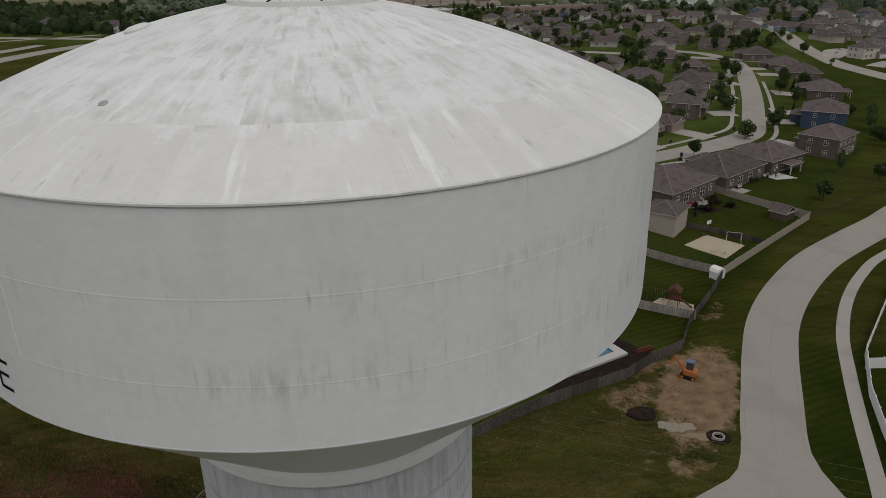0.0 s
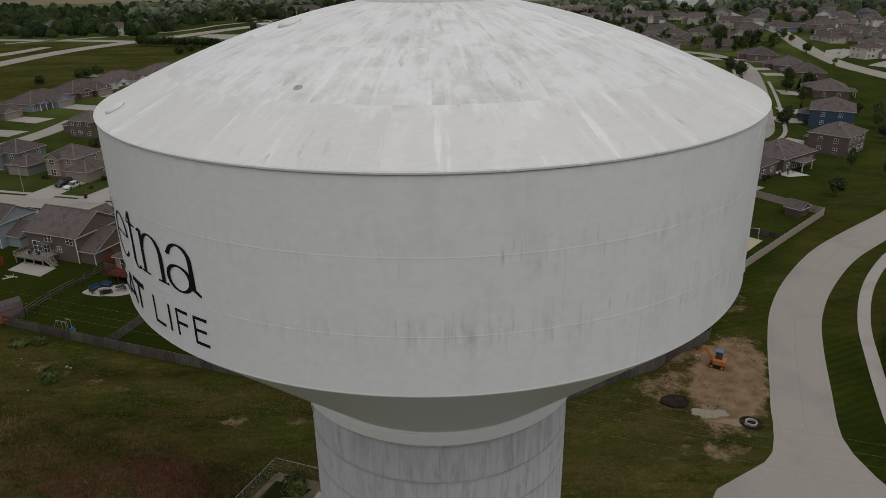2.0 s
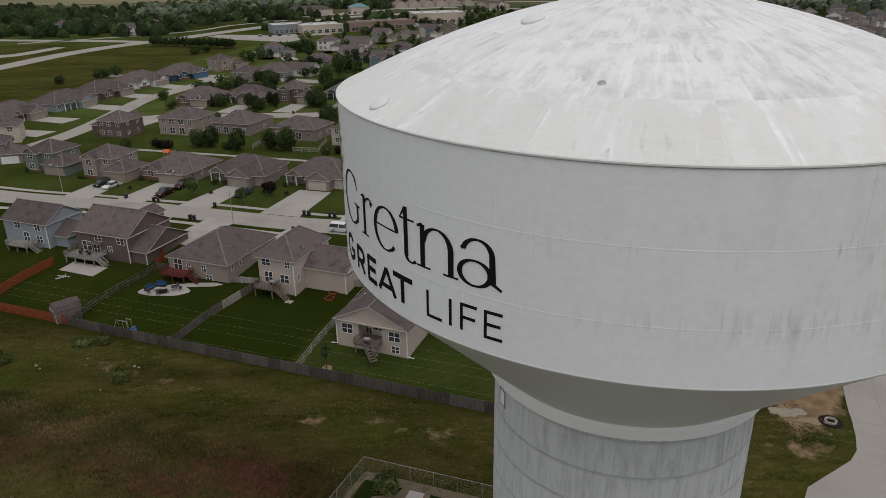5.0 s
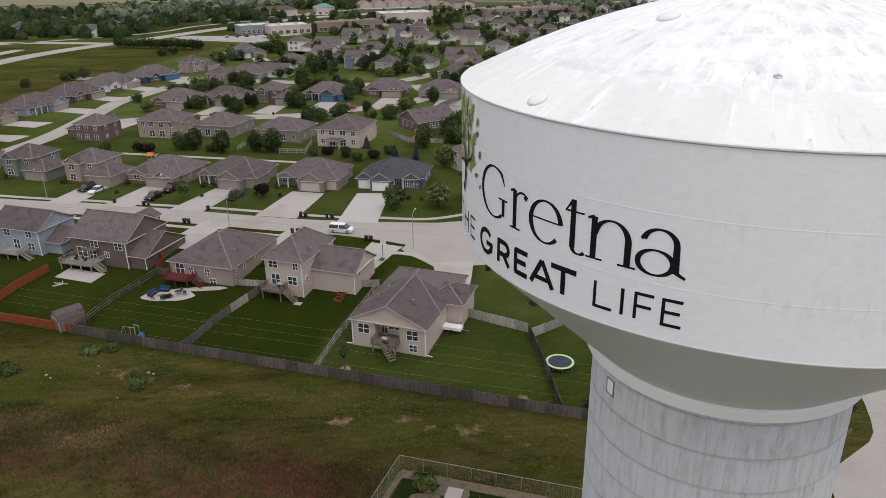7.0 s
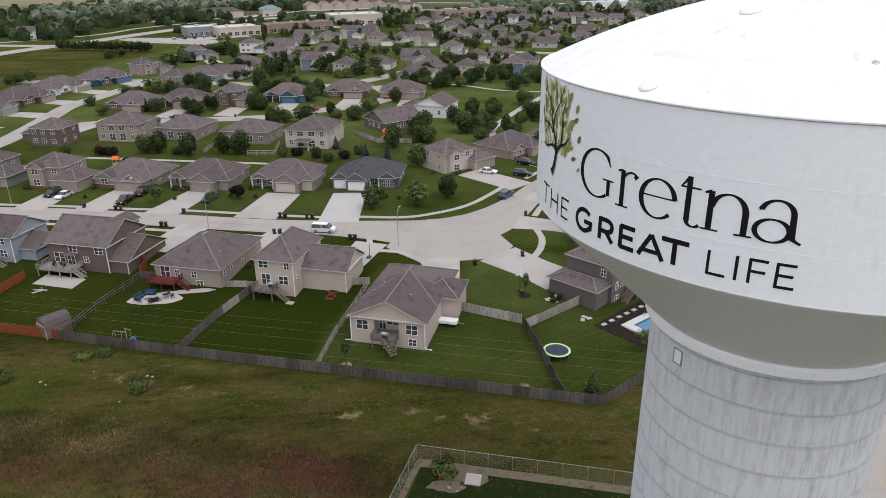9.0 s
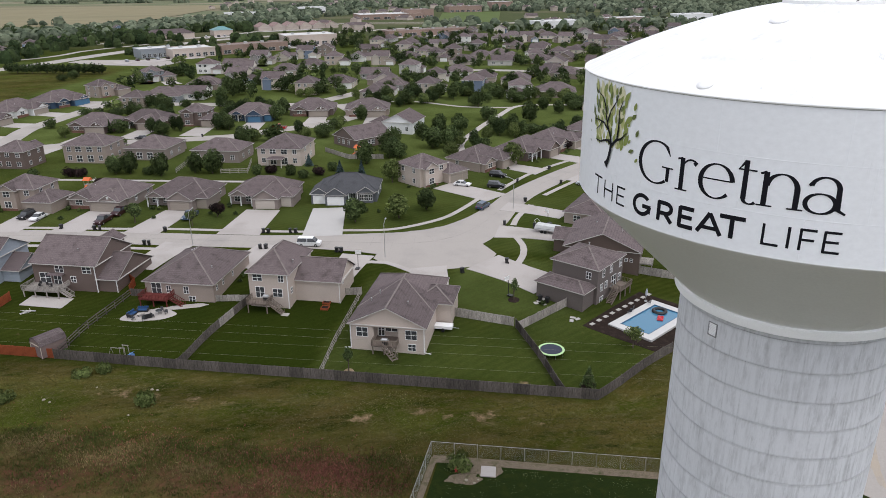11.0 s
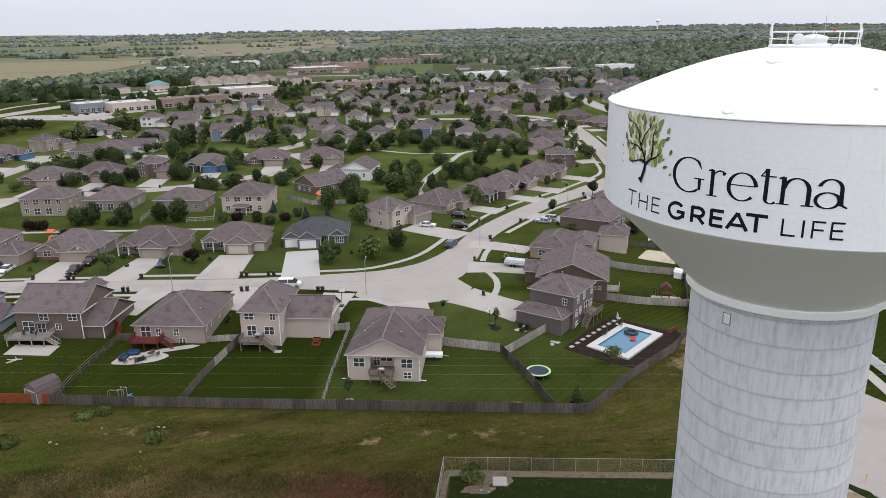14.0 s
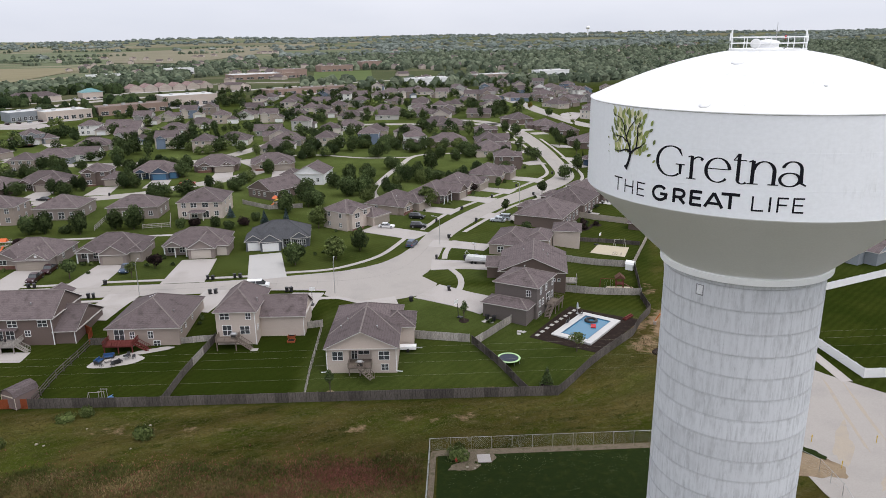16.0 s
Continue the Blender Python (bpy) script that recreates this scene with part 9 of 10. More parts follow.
# ---- bins, lamps, hoops ----
def bin_model():
    ob = thing("wheelie_bin", "black wheeled refuse bin at the kerb", "bin", group="refuse bins")
    part("body", Mesh().add([(-0.24, -0.28, 0.05), (0.24, -0.28, 0.05), (0.24, 0.22, 0.05), (-0.24, 0.22, 0.05), (-0.31, -0.36, 1.0), (0.31, -0.36, 1.0), (0.31, 0.34, 1.0), (-0.31, 0.34, 1.0)], [(3, 2, 1, 0), (0, 1, 5, 4), (1, 2, 6, 5), (2, 3, 7, 6), (3, 0, 4, 7), (4, 5, 6, 7)]), BLACK, ob)
    part("lid", Mesh().add([(-0.34, -0.4, 1.0), (0.34, -0.4, 1.0), (0.34, 0.38, 1.0), (-0.34, 0.38, 1.0), (-0.3, -0.3, 1.1), (0.3, -0.3, 1.1), (0.3, 0.34, 1.12), (-0.3, 0.34, 1.12)], [(0, 1, 5, 4), (1, 2, 6, 5), (2, 3, 7, 6), (3, 0, 4, 7), (4, 5, 6, 7)]), BLACK, ob)
    for s in (-1, 1):
        part("wheel", Mesh().tube((s * 0.24, 0.3, 0.13), (s * 0.3, 0.3, 0.13), 0.13, n=10), RUBBER, ob)
    return ob


bins = [(-65.4, 117.2), (-64.4, 116.8), (-62.2, 125.4), (-40.3, 118.8), (-39.2, 118.4), (-34.4, 117.4), (-33.2, 117.0), (-40.9, 108.4), (-39.7, 108.2), (-77, 130.0), (-25.2, 102.6), (-24.3, 102.3), (13.9, 110.6), (24.4, 126.8), (7.4, 88.0), (-2.4, 85.6), (28.2, 144.8), (41.6, 155.8), (39.2, 140.2), (58.0, 166.8), (73.6, 178.0), (72.6, 164.0), (98.8, 194.6), (-78.2, 130.4), (-62.5, 229.8), (9.4, 70.2), (8.4, 71.2), (-86, 133.4)]
first_bin = bin_model()
first_bin.matrix_world = ground_at(*bins[0], 0.07, 160)
for i, (x, y) in enumerate(bins[1:]):
    copy_thing(first_bin, ground_at(x, y, 0.07, (i * 47) % 360))


def street_lamp(x, y, yaw):
    ob = thing("street_lamp", "slender grey street lamp with a curved arm", "street lamp", ground_at(x, y, 0.05, yaw), "street lamps")
    part("pole", Mesh().tube((0, 0, 0), (0, 0, 7.3), 0.09, 0.05), STEEL, ob)
    arm = Mesh()
    for i in range(5):
        a, b = i / 5, (i + 1) / 5
        arm.tube((1.7 * a, 0, 7.25 + 0.5 * math.sin(a * 1.6)), (1.7 * b, 0, 7.25 + 0.5 * math.sin(b * 1.6)), 0.035, n=6)
    part("arm", arm, STEEL, ob)
    part("lamp_head", Mesh().prism([(1.6, -0.14), (2.3, -0.1), (2.3, 0.1), (1.6, 0.14)], 7.66, 7.8), STEEL, ob)
    return ob


for x, y, w in ((-15.8, 97.2, 70), (19.8, 122.4, 140), (-55.2, 114.6, 70), (61, 153, 140), (-104, 139, -110), (100, 222, 180)):
    street_lamp(x, y, w)


def hoop(x, y, yaw):
    ob = thing("basketball_hoop", "free-standing basketball hoop on a dark pole", "basketball hoop", ground_at(x, y, 0.06, yaw), "basketball hoops")
    part("pole", Mesh().tube((0, 0, 0), (0.2, 0, 2.9), 0.06), BLACK, ob)
    part("backboard", plate([-0.6, -0.54, 0.54, 0.6], [0, 0.07, 0.7, 0.77], lambda i, j: -0.03 if (i, j) == (1, 1) else -0.05, back=0.02), WHITE, ob, at=pose(0.55, 0, 2.75, 0, 0, 90))
    part("rim", Mesh().lathe([(0.23 + 0.015 * math.cos(a), 3.0 + 0.015 * math.sin(a)) for a in np.linspace(0, 6.28, 7)], 14, centre=(0.85, 0)), material("hoop_orange", (0.5, 0.12, 0.03), 0.5) if "hoop_orange" not in bpy.data.materials else bpy.data.materials["hoop_orange"], ob)
    part("base", Mesh().box(-0.9, 0.1, -0.4, 0.4, 0, 0.2), BLACK, ob)
    return ob


hoop(3.6, 74.6, 120), hoop(24.0, 109.2, 200), hoop(-21.8, 93.0, 70), hoop(60.6, 108.4, -60)

# overhead wires beside the field, with poles past both ends
for off, z in ((0.0, 7.6), (0.3, 9.6), (-0.4, 11.3), (0.8, 11.9)):
    wire = Mesh()
    for i in range(41):
        x = -170 + 7.5 * i
        wire.v += [(x, 36.0 + off - 0.365 * x + 0.0065 * math.cos(1.571 * k), z + 0.5 - 0.9 * (1 - ((x + 20) / 150) ** 2) + 0.0065 * math.sin(1.571 * k)) for k in range(4)]
    wire.f += [(4 * i + k, 4 * i + (k + 1) % 4, 4 * i + 4 + (k + 1) % 4, 4 * i + 4 + k) for i in range(40) for k in range(4)]
    wire.m += [0] * 160
    solid("power_line", wire, WIRE, "thin pale overhead wire above the field edge", "wire", "overhead wires")
for x in (-170, 130):
    pl = thing("utility_pole", "brown wooden utility pole", "utility pole", ground_at(x, 36 - 0.365 * x), "utility poles")
    part("pole", Mesh().tube((0, 0, -1), (0, 0, 13), 0.16, 0.11), GREYWOOD, pl)
    part("cross_arm", Mesh().bar((-0.4, -1.1, 11.9), (0.4, 1.1, 11.9), 0.1, 0.12), GREYWOOD, pl)
# marker posts by the apron
for i, (x, y) in enumerate(((28.6, 6.9), (38.4, 9.3), (30.4, 13.2))):
    solid("marker_post", Mesh().tube((0, 0, 0), (0, 0, 1.1), 0.05, n=8).box(-0.1, 0.1, -0.02, 0.02, 0.8, 1.1), material("marker_yellow", (0.6, 0.4, 0.03), 0.5) if i == 0 else bpy.data.materials["marker_yellow"], "short yellow marker post by the apron", "post", "marker posts", m=ground_at(x, y, 0.06))

# ---- plants ----
def leafage(name, dark, light, rough=0.75):
    mt = bpy.data.materials.new(name)
    mt.use_nodes = True
    n, l = mt.node_tree.nodes, mt.node_tree.links
    b = n["Principled BSDF"]
    b.inputs["Roughness"].default_value, b.inputs["Specular IOR Level"].default_value = rough, 0.04
    geo, info, mix, tone, mul = n.new("ShaderNodeNewGeometry"), n.new("ShaderNodeObjectInfo"), n.new("ShaderNodeMix"), n.new("ShaderNodeMapRange"), n.new("ShaderNodeMix")
    mix.data_type = mul.data_type = "RGBA"
    mix.inputs[6].default_value, mix.inputs[7].default_value = (*dark, 1), (*light, 1)
    l.new(geo.outputs["Random Per Island"], mix.inputs[0])
    tone.inputs["To Min"].default_value, tone.inputs["To Max"].default_value = 0.7, 1.35
    l.new(info.outputs["Random"], tone.inputs["Value"])
    mul.blend_type, mul.inputs[0].default_value = "MULTIPLY", 1.0
    l.new(mix.outputs[2], mul.inputs[6])
    l.new(tone.outputs["Result"], mul.inputs[7])
    at_, drift, span, last = n.new("ShaderNodeTexCoord"), n.new("ShaderNodeTexNoise"), n.new("ShaderNodeMapRange"), n.new("ShaderNodeMix")
    drift.inputs["Scale"].default_value, drift.inputs["Detail"].default_value = 0.075, 3.0
    span.inputs["From Min"].default_value, span.inputs["From Max"].default_value = 0.32, 0.68
    span.inputs["To Min"].default_value, span.inputs["To Max"].default_value = 0.62, 1.45
    last.data_type, last.blend_type, last.inputs[0].default_value = "RGBA", "MULTIPLY", 1.0
    l.new(at_.outputs["Object"], drift.inputs["Vector"])
    l.new(drift.outputs["Fac"], span.inputs["Value"])
    l.new(mul.outputs[2], last.inputs[6])
    l.new(span.outputs["Result"], last.inputs[7])
    l.new(last.outputs[2], b.inputs["Base Color"])
    return mt


LEAVES = leafage("leaves_green", (0.020, 0.033, 0.012), (0.092, 0.122, 0.045))
PALELEAVES = leafage("leaves_pale", (0.040, 0.060, 0.016), (0.145, 0.175, 0.060))
DARKLEAVES = leafage("leaves_purple", (0.013, 0.010, 0.010), (0.040, 0.025, 0.023))
NEEDLES = leafage("needles_blue", (0.026, 0.043, 0.040), (0.080, 0.115, 0.118))
PINE = leafage("needles_green", (0.014, 0.025, 0.010), (0.056, 0.078, 0.030))
# pale blue-grey: the haze of distance is put into this leaf colour
FARHAZYLEAVES = leafage("leaves_far_haze", (0.125, 0.15, 0.135), (0.205, 0.232, 0.20))
YELLOW = leafage("leaves_yellow", (0.12, 0.10, 0.02), (0.25, 0.19, 0.03))
BARK = material("bark", (0.09, 0.07, 0.055), 0.95, vary=0.3, scale=0.5, fine=10, bump=0.5)


def crown_mesh(h, w, count, size, seed, lumps=16, base=0.25, cone=False):
    """A crown of many small leaf clumps round uneven lumps, for a tree h high and w wide."""
    r = np.random.RandomState(seed)
    if cone:
        t = r.rand(count) ** 0.7
        zc = h * (base + (1 - base) * (1 - t))
        rad = w / 2 * t * (0.75 + 0.25 * np.sign(np.sin(t * 40))) * np.sqrt(0.35 + 0.65 * r.rand(count))
        a = r.rand(count) * 2 * np.pi
        c = np.stack([rad * np.cos(a), rad * np.sin(a), zc], -1)
    else:
        # lumps set round a full, slightly egg-shaped crown; a fifth of the leaves fill its inside
        mid_z, half_z = h * (base + (1 - base) * 0.52), h * (1 - base) * 0.5
        d = r.normal(size=(lumps, 3))
        d /= np.linalg.norm(d, axis=1)[:, None]
        reach_ = (0.52 + 0.16 * r.rand(lumps))[:, None]
        cc = d * reach_ * np.array([w / 2, w / 2, half_z])
        cc[:, :2] *= (1.0 - 0.28 * np.clip(cc[:, 2:] / half_z, 0, 1))
        size_l = w * (0.17 + 0.08 * r.rand(lumps))
        pick = r.randint(0, lumps, count)
        d = r.normal(size=(count, 3))
        d /= np.linalg.norm(d, axis=1)[:, None]
        c = cc[pick] + d * (size_l[pick] * (0.78 + 0.3 * r.rand(count)))[:, None] * np.array([1, 1, 0.9])
        core = r.rand(count) < 0.2
        c[core] = d[core] * np.array([w / 2, w / 2, half_z]) * (0.35 + 0.3 * r.rand(core.sum()))[:, None]
        c[:, 2] = np.maximum(c[:, 2] + mid_z, h * base * 0.6 + 0.05)
    nrm = c - np.array([0, 0, h * 0.5]) + r.normal(size=(count, 3)) * h * 0.25
    nrm /= np.linalg.norm(nrm, axis=1)[:, None]
    t1 = np.cross(nrm, r.normal(size=(count, 3)))
    t1 /= np.linalg.norm(t1, axis=1)[:, None]
    t2 = np.cross(nrm, t1)
    s = size * (0.6 + 0.8 * r.rand(count))[:, None]
    v = np.stack([c - t1 * s, c - t2 * s * 0.6 + nrm * s * 0.12, c + t1 * s, c + t2 * s * 0.6 + nrm * s * 0.12], 1).reshape(-1, 3)
    m = Mesh()
    m.v, m.f = v.tolist(), np.arange(4 * count).reshape(-1, 4).tolist()
    m.m = [0] * count
    return m


def tree_model(label, h, w, count, size, seed, leaf_mat, base=0.22, cone=False, name="tree", lumps=16):
    ob = thing(name, label, "tree", group="trees")
    r = random.Random(seed)
    tk = Mesh().tube((0, 0, -0.3), (0.05, 0, h * 0.45), h * 0.028, h * 0.016, 7)
    if cone:
        tk.tube((0.05, 0, h * 0.45), (0, 0, h * 0.95), h * 0.016, 0.01, 6)
    else:
        for i in range(5):
            a = i * 1.26 + r.uniform(-0.3, 0.3)
            z0 = h * r.uniform(0.25, 0.42)
            tk.tube((0.03, 0, z0), (w * 0.28 * math.cos(a), w * 0.28 * math.sin(a), h * r.uniform(0.55, 0.78)), h * 0.012, h * 0.004, 5)
    part("trunk", tk, BARK, ob)
    part("crown", crown_mesh(h, w, count, size, seed, base=base, cone=cone, lumps=lumps), leaf_mat, ob)
    return ob


def shrub_model(label, h, w, count, size, seed, leaf_mat):
    ob = thing("shrub", label, "shrub", group="shrubs")
    part("foliage", crown_mesh(h, w, count, size, seed, lumps=7, base=0.0), leaf_mat, ob)
    part("stem", Mesh().tube((0, 0, -0.1), (0, 0, h * 0.4), 0.05, 0.03, 5), BARK, ob)
    return ob


def plant_all(model, spots, seed, lo=0.85, hi=1.2):
    r = random.Random(seed)
    first = True
    for x, y in spots:
        m = ground_at(x, y, 0, r.uniform(0, 360)) @ Matrix.Diagonal((*[r.uniform(lo, hi)] * 2, r.uniform(lo, hi), 1))
        if first:
            model.matrix_world = m
            first = False
        else:
            c = copy_thing(model, Matrix())
            c.matrix_world = m


# single trees of the nearer gardens
plant_all(tree_model("round dense green garden tree", 5.6, 5.2, 2200, 0.26, 1, LEAVES, 0.1), [(-19.3, 121.4), (-1.2, 126.4)], 1, 0.95, 1.1)
plant_all(tree_model("broad pale green garden tree", 6.5, 6.0, 2200, 0.27, 2, PALELEAVES, 0.12), [(-8.9, 121.8), (33.0, 163.8), (-5.5, 153.5)], 2, 0.9, 1.15)
plant_all(tree_model("round dark purple-leaved tree", 4.2, 3.6, 1400, 0.22, 3, DARKLEAVES, 0.15), [(-51.2, 133.6), (55.8, 177.0), (-83.5, 166)], 3)
plant_all(tree_model("small green street tree", 4.6, 3.2, 1200, 0.22, 4, LEAVES, 0.25), [(66, 177.6), (52.3, 146.2), (76, 164), (104.5, 232), (122, 262), (-70, 133.8), (45, 120)], 4)
plant_all(tree_model("small thin street tree in a mulch ring", 4.4, 1.7, 500, 0.16, 5, LEAVES, 0.35), [(4.0, 72.8), (-27.3, 58.2)], 5, 0.85, 1.0)
plant_all(tree_model("young pale tree in the mulch bed", 4.3, 3.2, 900, 0.16, 6, PALELEAVES, 0.3), [(17.4, 52.8), (-56.5, 128)], 6, 0.9, 1.0)
plant_all(tree_model("blue spruce in a back garden", 4.4, 3.0, 1300, 0.2, 7, NEEDLES, 0.05, True, "spruce_tree"), [(-12.9, 163.6), (-18.9, 166.2), (-27.2, 178.5)], 7, 0.85, 1.1)
plant_all(tree_model("tall green conifer in a garden", 7.0, 3.0, 1500, 0.24, 8, PINE, 0.05, True, "conifer_tree"), [(148, 262), (153, 268), (126, 214), (-96.5, 246)], 8, 0.6, 0.9)
plant_all(tree_model("small soft green conifer in a mulch ring", 3.6, 2.7, 1100, 0.16, 30, LEAVES, 0.02, True, "conifer_tree"), [(6.8, 45.6)], 30, 0.95, 1.0)
patch("mulch_ring", "dark mulch ring round a young tree", 4.0, 72.8, 1.0, 1.0, MULCH, 0.05, 8, 0.05)
patch("mulch_ring", "pale mulch ring round a young tree", -27.3, 58.2, 0.8, 0.8, DRYSOIL, 0.05, 9, 0.05)
patch("mulch_ring", "dark mulch ring round a small conifer", 6.8, 45.6, 1.1, 1.1, MULCH, 0.05, 10, 0.05)

# belts of garden trees
plant_all(tree_model("bushy dark purple shrub between two gardens", 2.8, 4.2, 1100, 0.24, 61, DARKLEAVES, 0.0), [(-92.7, 182.4), (-96.0, 183.6), (-38.5, 172.4), (-25.0, 166.8)], 61, 0.85, 1.1)
plant_all(tree_model("bushy green shrub between two gardens", 2.9, 3.8, 1100, 0.24, 62, LEAVES, 0.0), [(-42.5, 172.0), (-33.1, 169.0), (-29.6, 164.6), (-73.5, 181.0), (-106.0, 184.5), (-20.5, 171.0)], 62, 0.8, 1.15)
big = tree_model("large dark green tree in the gardens", 7.0, 7.2, 2200, 0.33, 9, LEAVES, 0.02, lumps=20)
plant_all(big, [(-83.3, 184), (-79, 182.4), (-69.7, 177.5), (-60.4, 178.5), (-55.3, 176.8), (1.2, 181), (14.1, 192), (19.8, 191), (-9.9, 177), (29, 215), (13.6, 207), (20, 209), (28.6, 215.5), (40.3, 209.5), (46.4, 206.5), (59.3, 224), (75.8, 236), (72, 245.5), (84.7, 247), (44.3, 231.5), (-33.3, 265), (-55.8, 246), (-3.7, 245), (-37, 217.5), (-90.6, 294), (-80.7, 282), (-60, 299), (-27.8, 334), (-32.7, 337), (-43.6, 353), (-38, 361), (-59, 346), (62.5, 276)], 9, 0.75, 1.2)
mid = tree_model("green tree among the further houses", 6.4, 6.6, 1100, 0.38, 10, LEAVES, 0.02, lumps=18)
spots = [(18.7, 273), (37, 285), (27, 294.5), (41.6, 278), (47.8, 258), (106, 220.5), (134.6, 290), (134.6, 302), (173, 389), (150, 275), (99, 186), (154, 267), (216, 429), (121, 336), (104, 345), (129, 507), (123, 524), (-19.8, 387), (-7, 401), (10, 384), (-5.7, 303), (-18.8, 319), (-16.2, 308)]
plant_all(mid, spots, 10, 0.75, 1.25)
house_spots = [tuple(ob.matrix_world.translation[:2]) for ob in scene.objects if ob.get("category") in ("house", "building")]


def clear_of(x, y, gap, road_gap=64.0):
    if any((x - a) ** 2 + (y - b) ** 2 < gap * gap for a, b in house_spots):
        return False
    for line in (street_a, street_c, street_d, street_e, avenue, highway):
        for (ax, ay), (bx, by) in zip(line[:-1], line[1:]):
            dx, dy = bx - ax, by - ay
            t = max(0.0, min(1.0, ((x - ax) * dx + (y - ay) * dy) / (dx * dx + dy * dy)))
            if (x - ax - t * dx) ** 2 + (y - ay - t * dy) ** 2 < road_gap:
                return False
    return True


# clipped shrubs in the beds before the garage fronts
rs = random.Random(77)
beds = []
for hx, hy, yw in FRONTS[:26]:
    c_, s_ = math.cos(radians(yw)), math.sin(radians(yw))
    for u in (-7.0, -5.2, -3.6):
        if rs.random() < 0.75:
            v = -2.6 + rs.uniform(-0.4, 0.3)
            beds.append((hx + c_ * (u + rs.uniform(-0.5, 0.5)) - s_ * v, hy + s_ * u + c_ * v))
plant_all(shrub_model("low clipped green shrub in a front bed", 1.1, 1.5, 260, 0.17, 71, LEAVES), beds[::2], 72, 0.7, 1.3)
plant_all(shrub_model("low pale green shrub in a front bed", 0.9, 1.3, 240, 0.16, 73, PALELEAVES), beds[1::2], 74, 0.7, 1.2)


def grove(name, label, spots, seed, leaf_mat, h=7.0, w=6.2, count=320, size=0.47, lo=0.6, hi=1.25):
    """Many far trees as one sheet of crowns, each with its own turn and size."""
    r = np.random.RandomState(seed)
    src = [np.array(crown_mesh(h, w, count, size, seed + k, base=0.02).v) for k in range(4)]
    vs = []
    for i, (x, y) in enumerate(spots):
        a, sc, sz = r.rand() * 6.28, r.uniform(lo, hi), r.uniform(lo, hi)
        p = src[i % 4]
        z = float(height(x, y))
        vs.append(np.stack([x + (p[:, 0] * math.cos(a) - p[:, 1] * math.sin(a)) * sc, y + (p[:, 0] * math.sin(a) + p[:, 1] * math.cos(a)) * sc, z + p[:, 2] * sz], -1))
    v = np.concatenate(vs)
    m = Mesh()
    m.v, m.f = v.tolist(), np.arange(len(v)).reshape(-1, 4).tolist()
    m.m = [0] * len(m.f)
    return solid(name, m, leaf_mat, label, "trees", kind="stuff")


rnd = random.Random(21)
garden = []
while len(garden) < 820:
    y = rnd.uniform(178, 690) if len(garden) > 150 else rnd.uniform(178, 330)
    x = rnd.uniform(-0.42 * y - 40, 0.62 * y + 60)
    if not clear_of(x, y, 8.5, 64.0 if y > 370 or x < 55 else 520.0) or x - 0.55 * (y - 165) > 90 or (y < 262 and y > 205 and -14 < x < 84) or (y < 330 and x > 215) or (y < 214 and x < -12) or (x < -112 and 215 < y < 475) or (x < -60 and y > 470):
        continue
    garden.append((x, y))
    if rnd.random() < 0.4:
        q = (x + rnd.uniform(-5, 5), y + rnd.uniform(-3, 3))
        if clear_of(*q, 8.5):
            garden.append(q)
garden.sort(key=lambda p: p[1] + 0.3 * abs(p[0]))
close_by, rest = [p for p in garden[:190] if p[0] < 110 or rnd.random() < 0.6][::1], garden[190:]
close_by = [p for i, p in enumerate(close_by) if i % 3 != 1 or p[1] > 260]
plant_all(tree_model("green tree between the houses", 5.8, 6.4, 2300, 0.25, 12, LEAVES, 0.0, lumps=18), close_by[0::3], 12, 0.6, 1.2)
plant_all(tree_model("dark green tree between the houses", 6.2, 5.6, 2300, 0.25, 13, PINE, 0.0, lumps=18), close_by[1::3], 13, 0.6, 1.15)
plant_all(tree_model("pale green tree between the houses", 5.2, 5.8, 2300, 0.24, 14, PALELEAVES, 0.0, lumps=18), close_by[2::3], 14, 0.6, 1.15)
grove("further_trees", "green trees between the further houses", rest[0::2], 40, LEAVES)
grove("further_trees", "dark green trees between the further houses", rest[1::4], 44, PINE, 7.5, 5.6)
grove("further_trees", "pale green trees between the further houses", rest[3::4], 48, PALELEAVES, 6.0, 5.6)
plant_all(tree_model("yellow-leaved tree between the houses", 5.5, 4.5, 500, 0.4, 15, YELLOW, 0.08), [(121, 352), (96, 330), (212, 410), (60, 420)], 15, 0.7, 1.0)
# clipped row of dark trees near the clinic
row_tree = tree_model("dark dense tree in a straight row", 6.5, 6.0, 500, 0.5, 16, PINE, 0.02)
plant_all(row_tree, [(-190 + 4.6 * i, 446 - 1.75 * i) for i in range(13)] + [(-100 + 4.4 * i, 402) for i in range(5)], 16, 0.9, 1.1)
# shrubs: field bushes, garden beds
plant_all(tree_model("bushy tree at the edge of the meadow", 4.5, 6.5, 1600, 0.25, 19, LEAVES, 0.0), [(-169, 322), (-165, 325), (-172, 319), (-183, 304), (-121, 262), (-137, 296), (-108, 262), (-112, 282), (-84, 270), (-150, 400), (-146, 408)], 19, 0.7, 1.1)
street_spots = [(73.4, 162.0), (92.8, 183.5), (112.5, 197.5), (118.0, 206.0), (139.1, 253.9), (136.0, 234.0), (146.0, 268.0), (153.2, 283.7), (106.0, 226.5), (112.5, 246.0), (122.5, 274.0), (149.6, 208.0), (137.6, 182.8), (110.5, 151.5), (117.2, 144.5), (95.7, 130.0), (135.9, 176.6), (143, 196), (146, 214), (197, 359), (199, 364), (157, 386)]
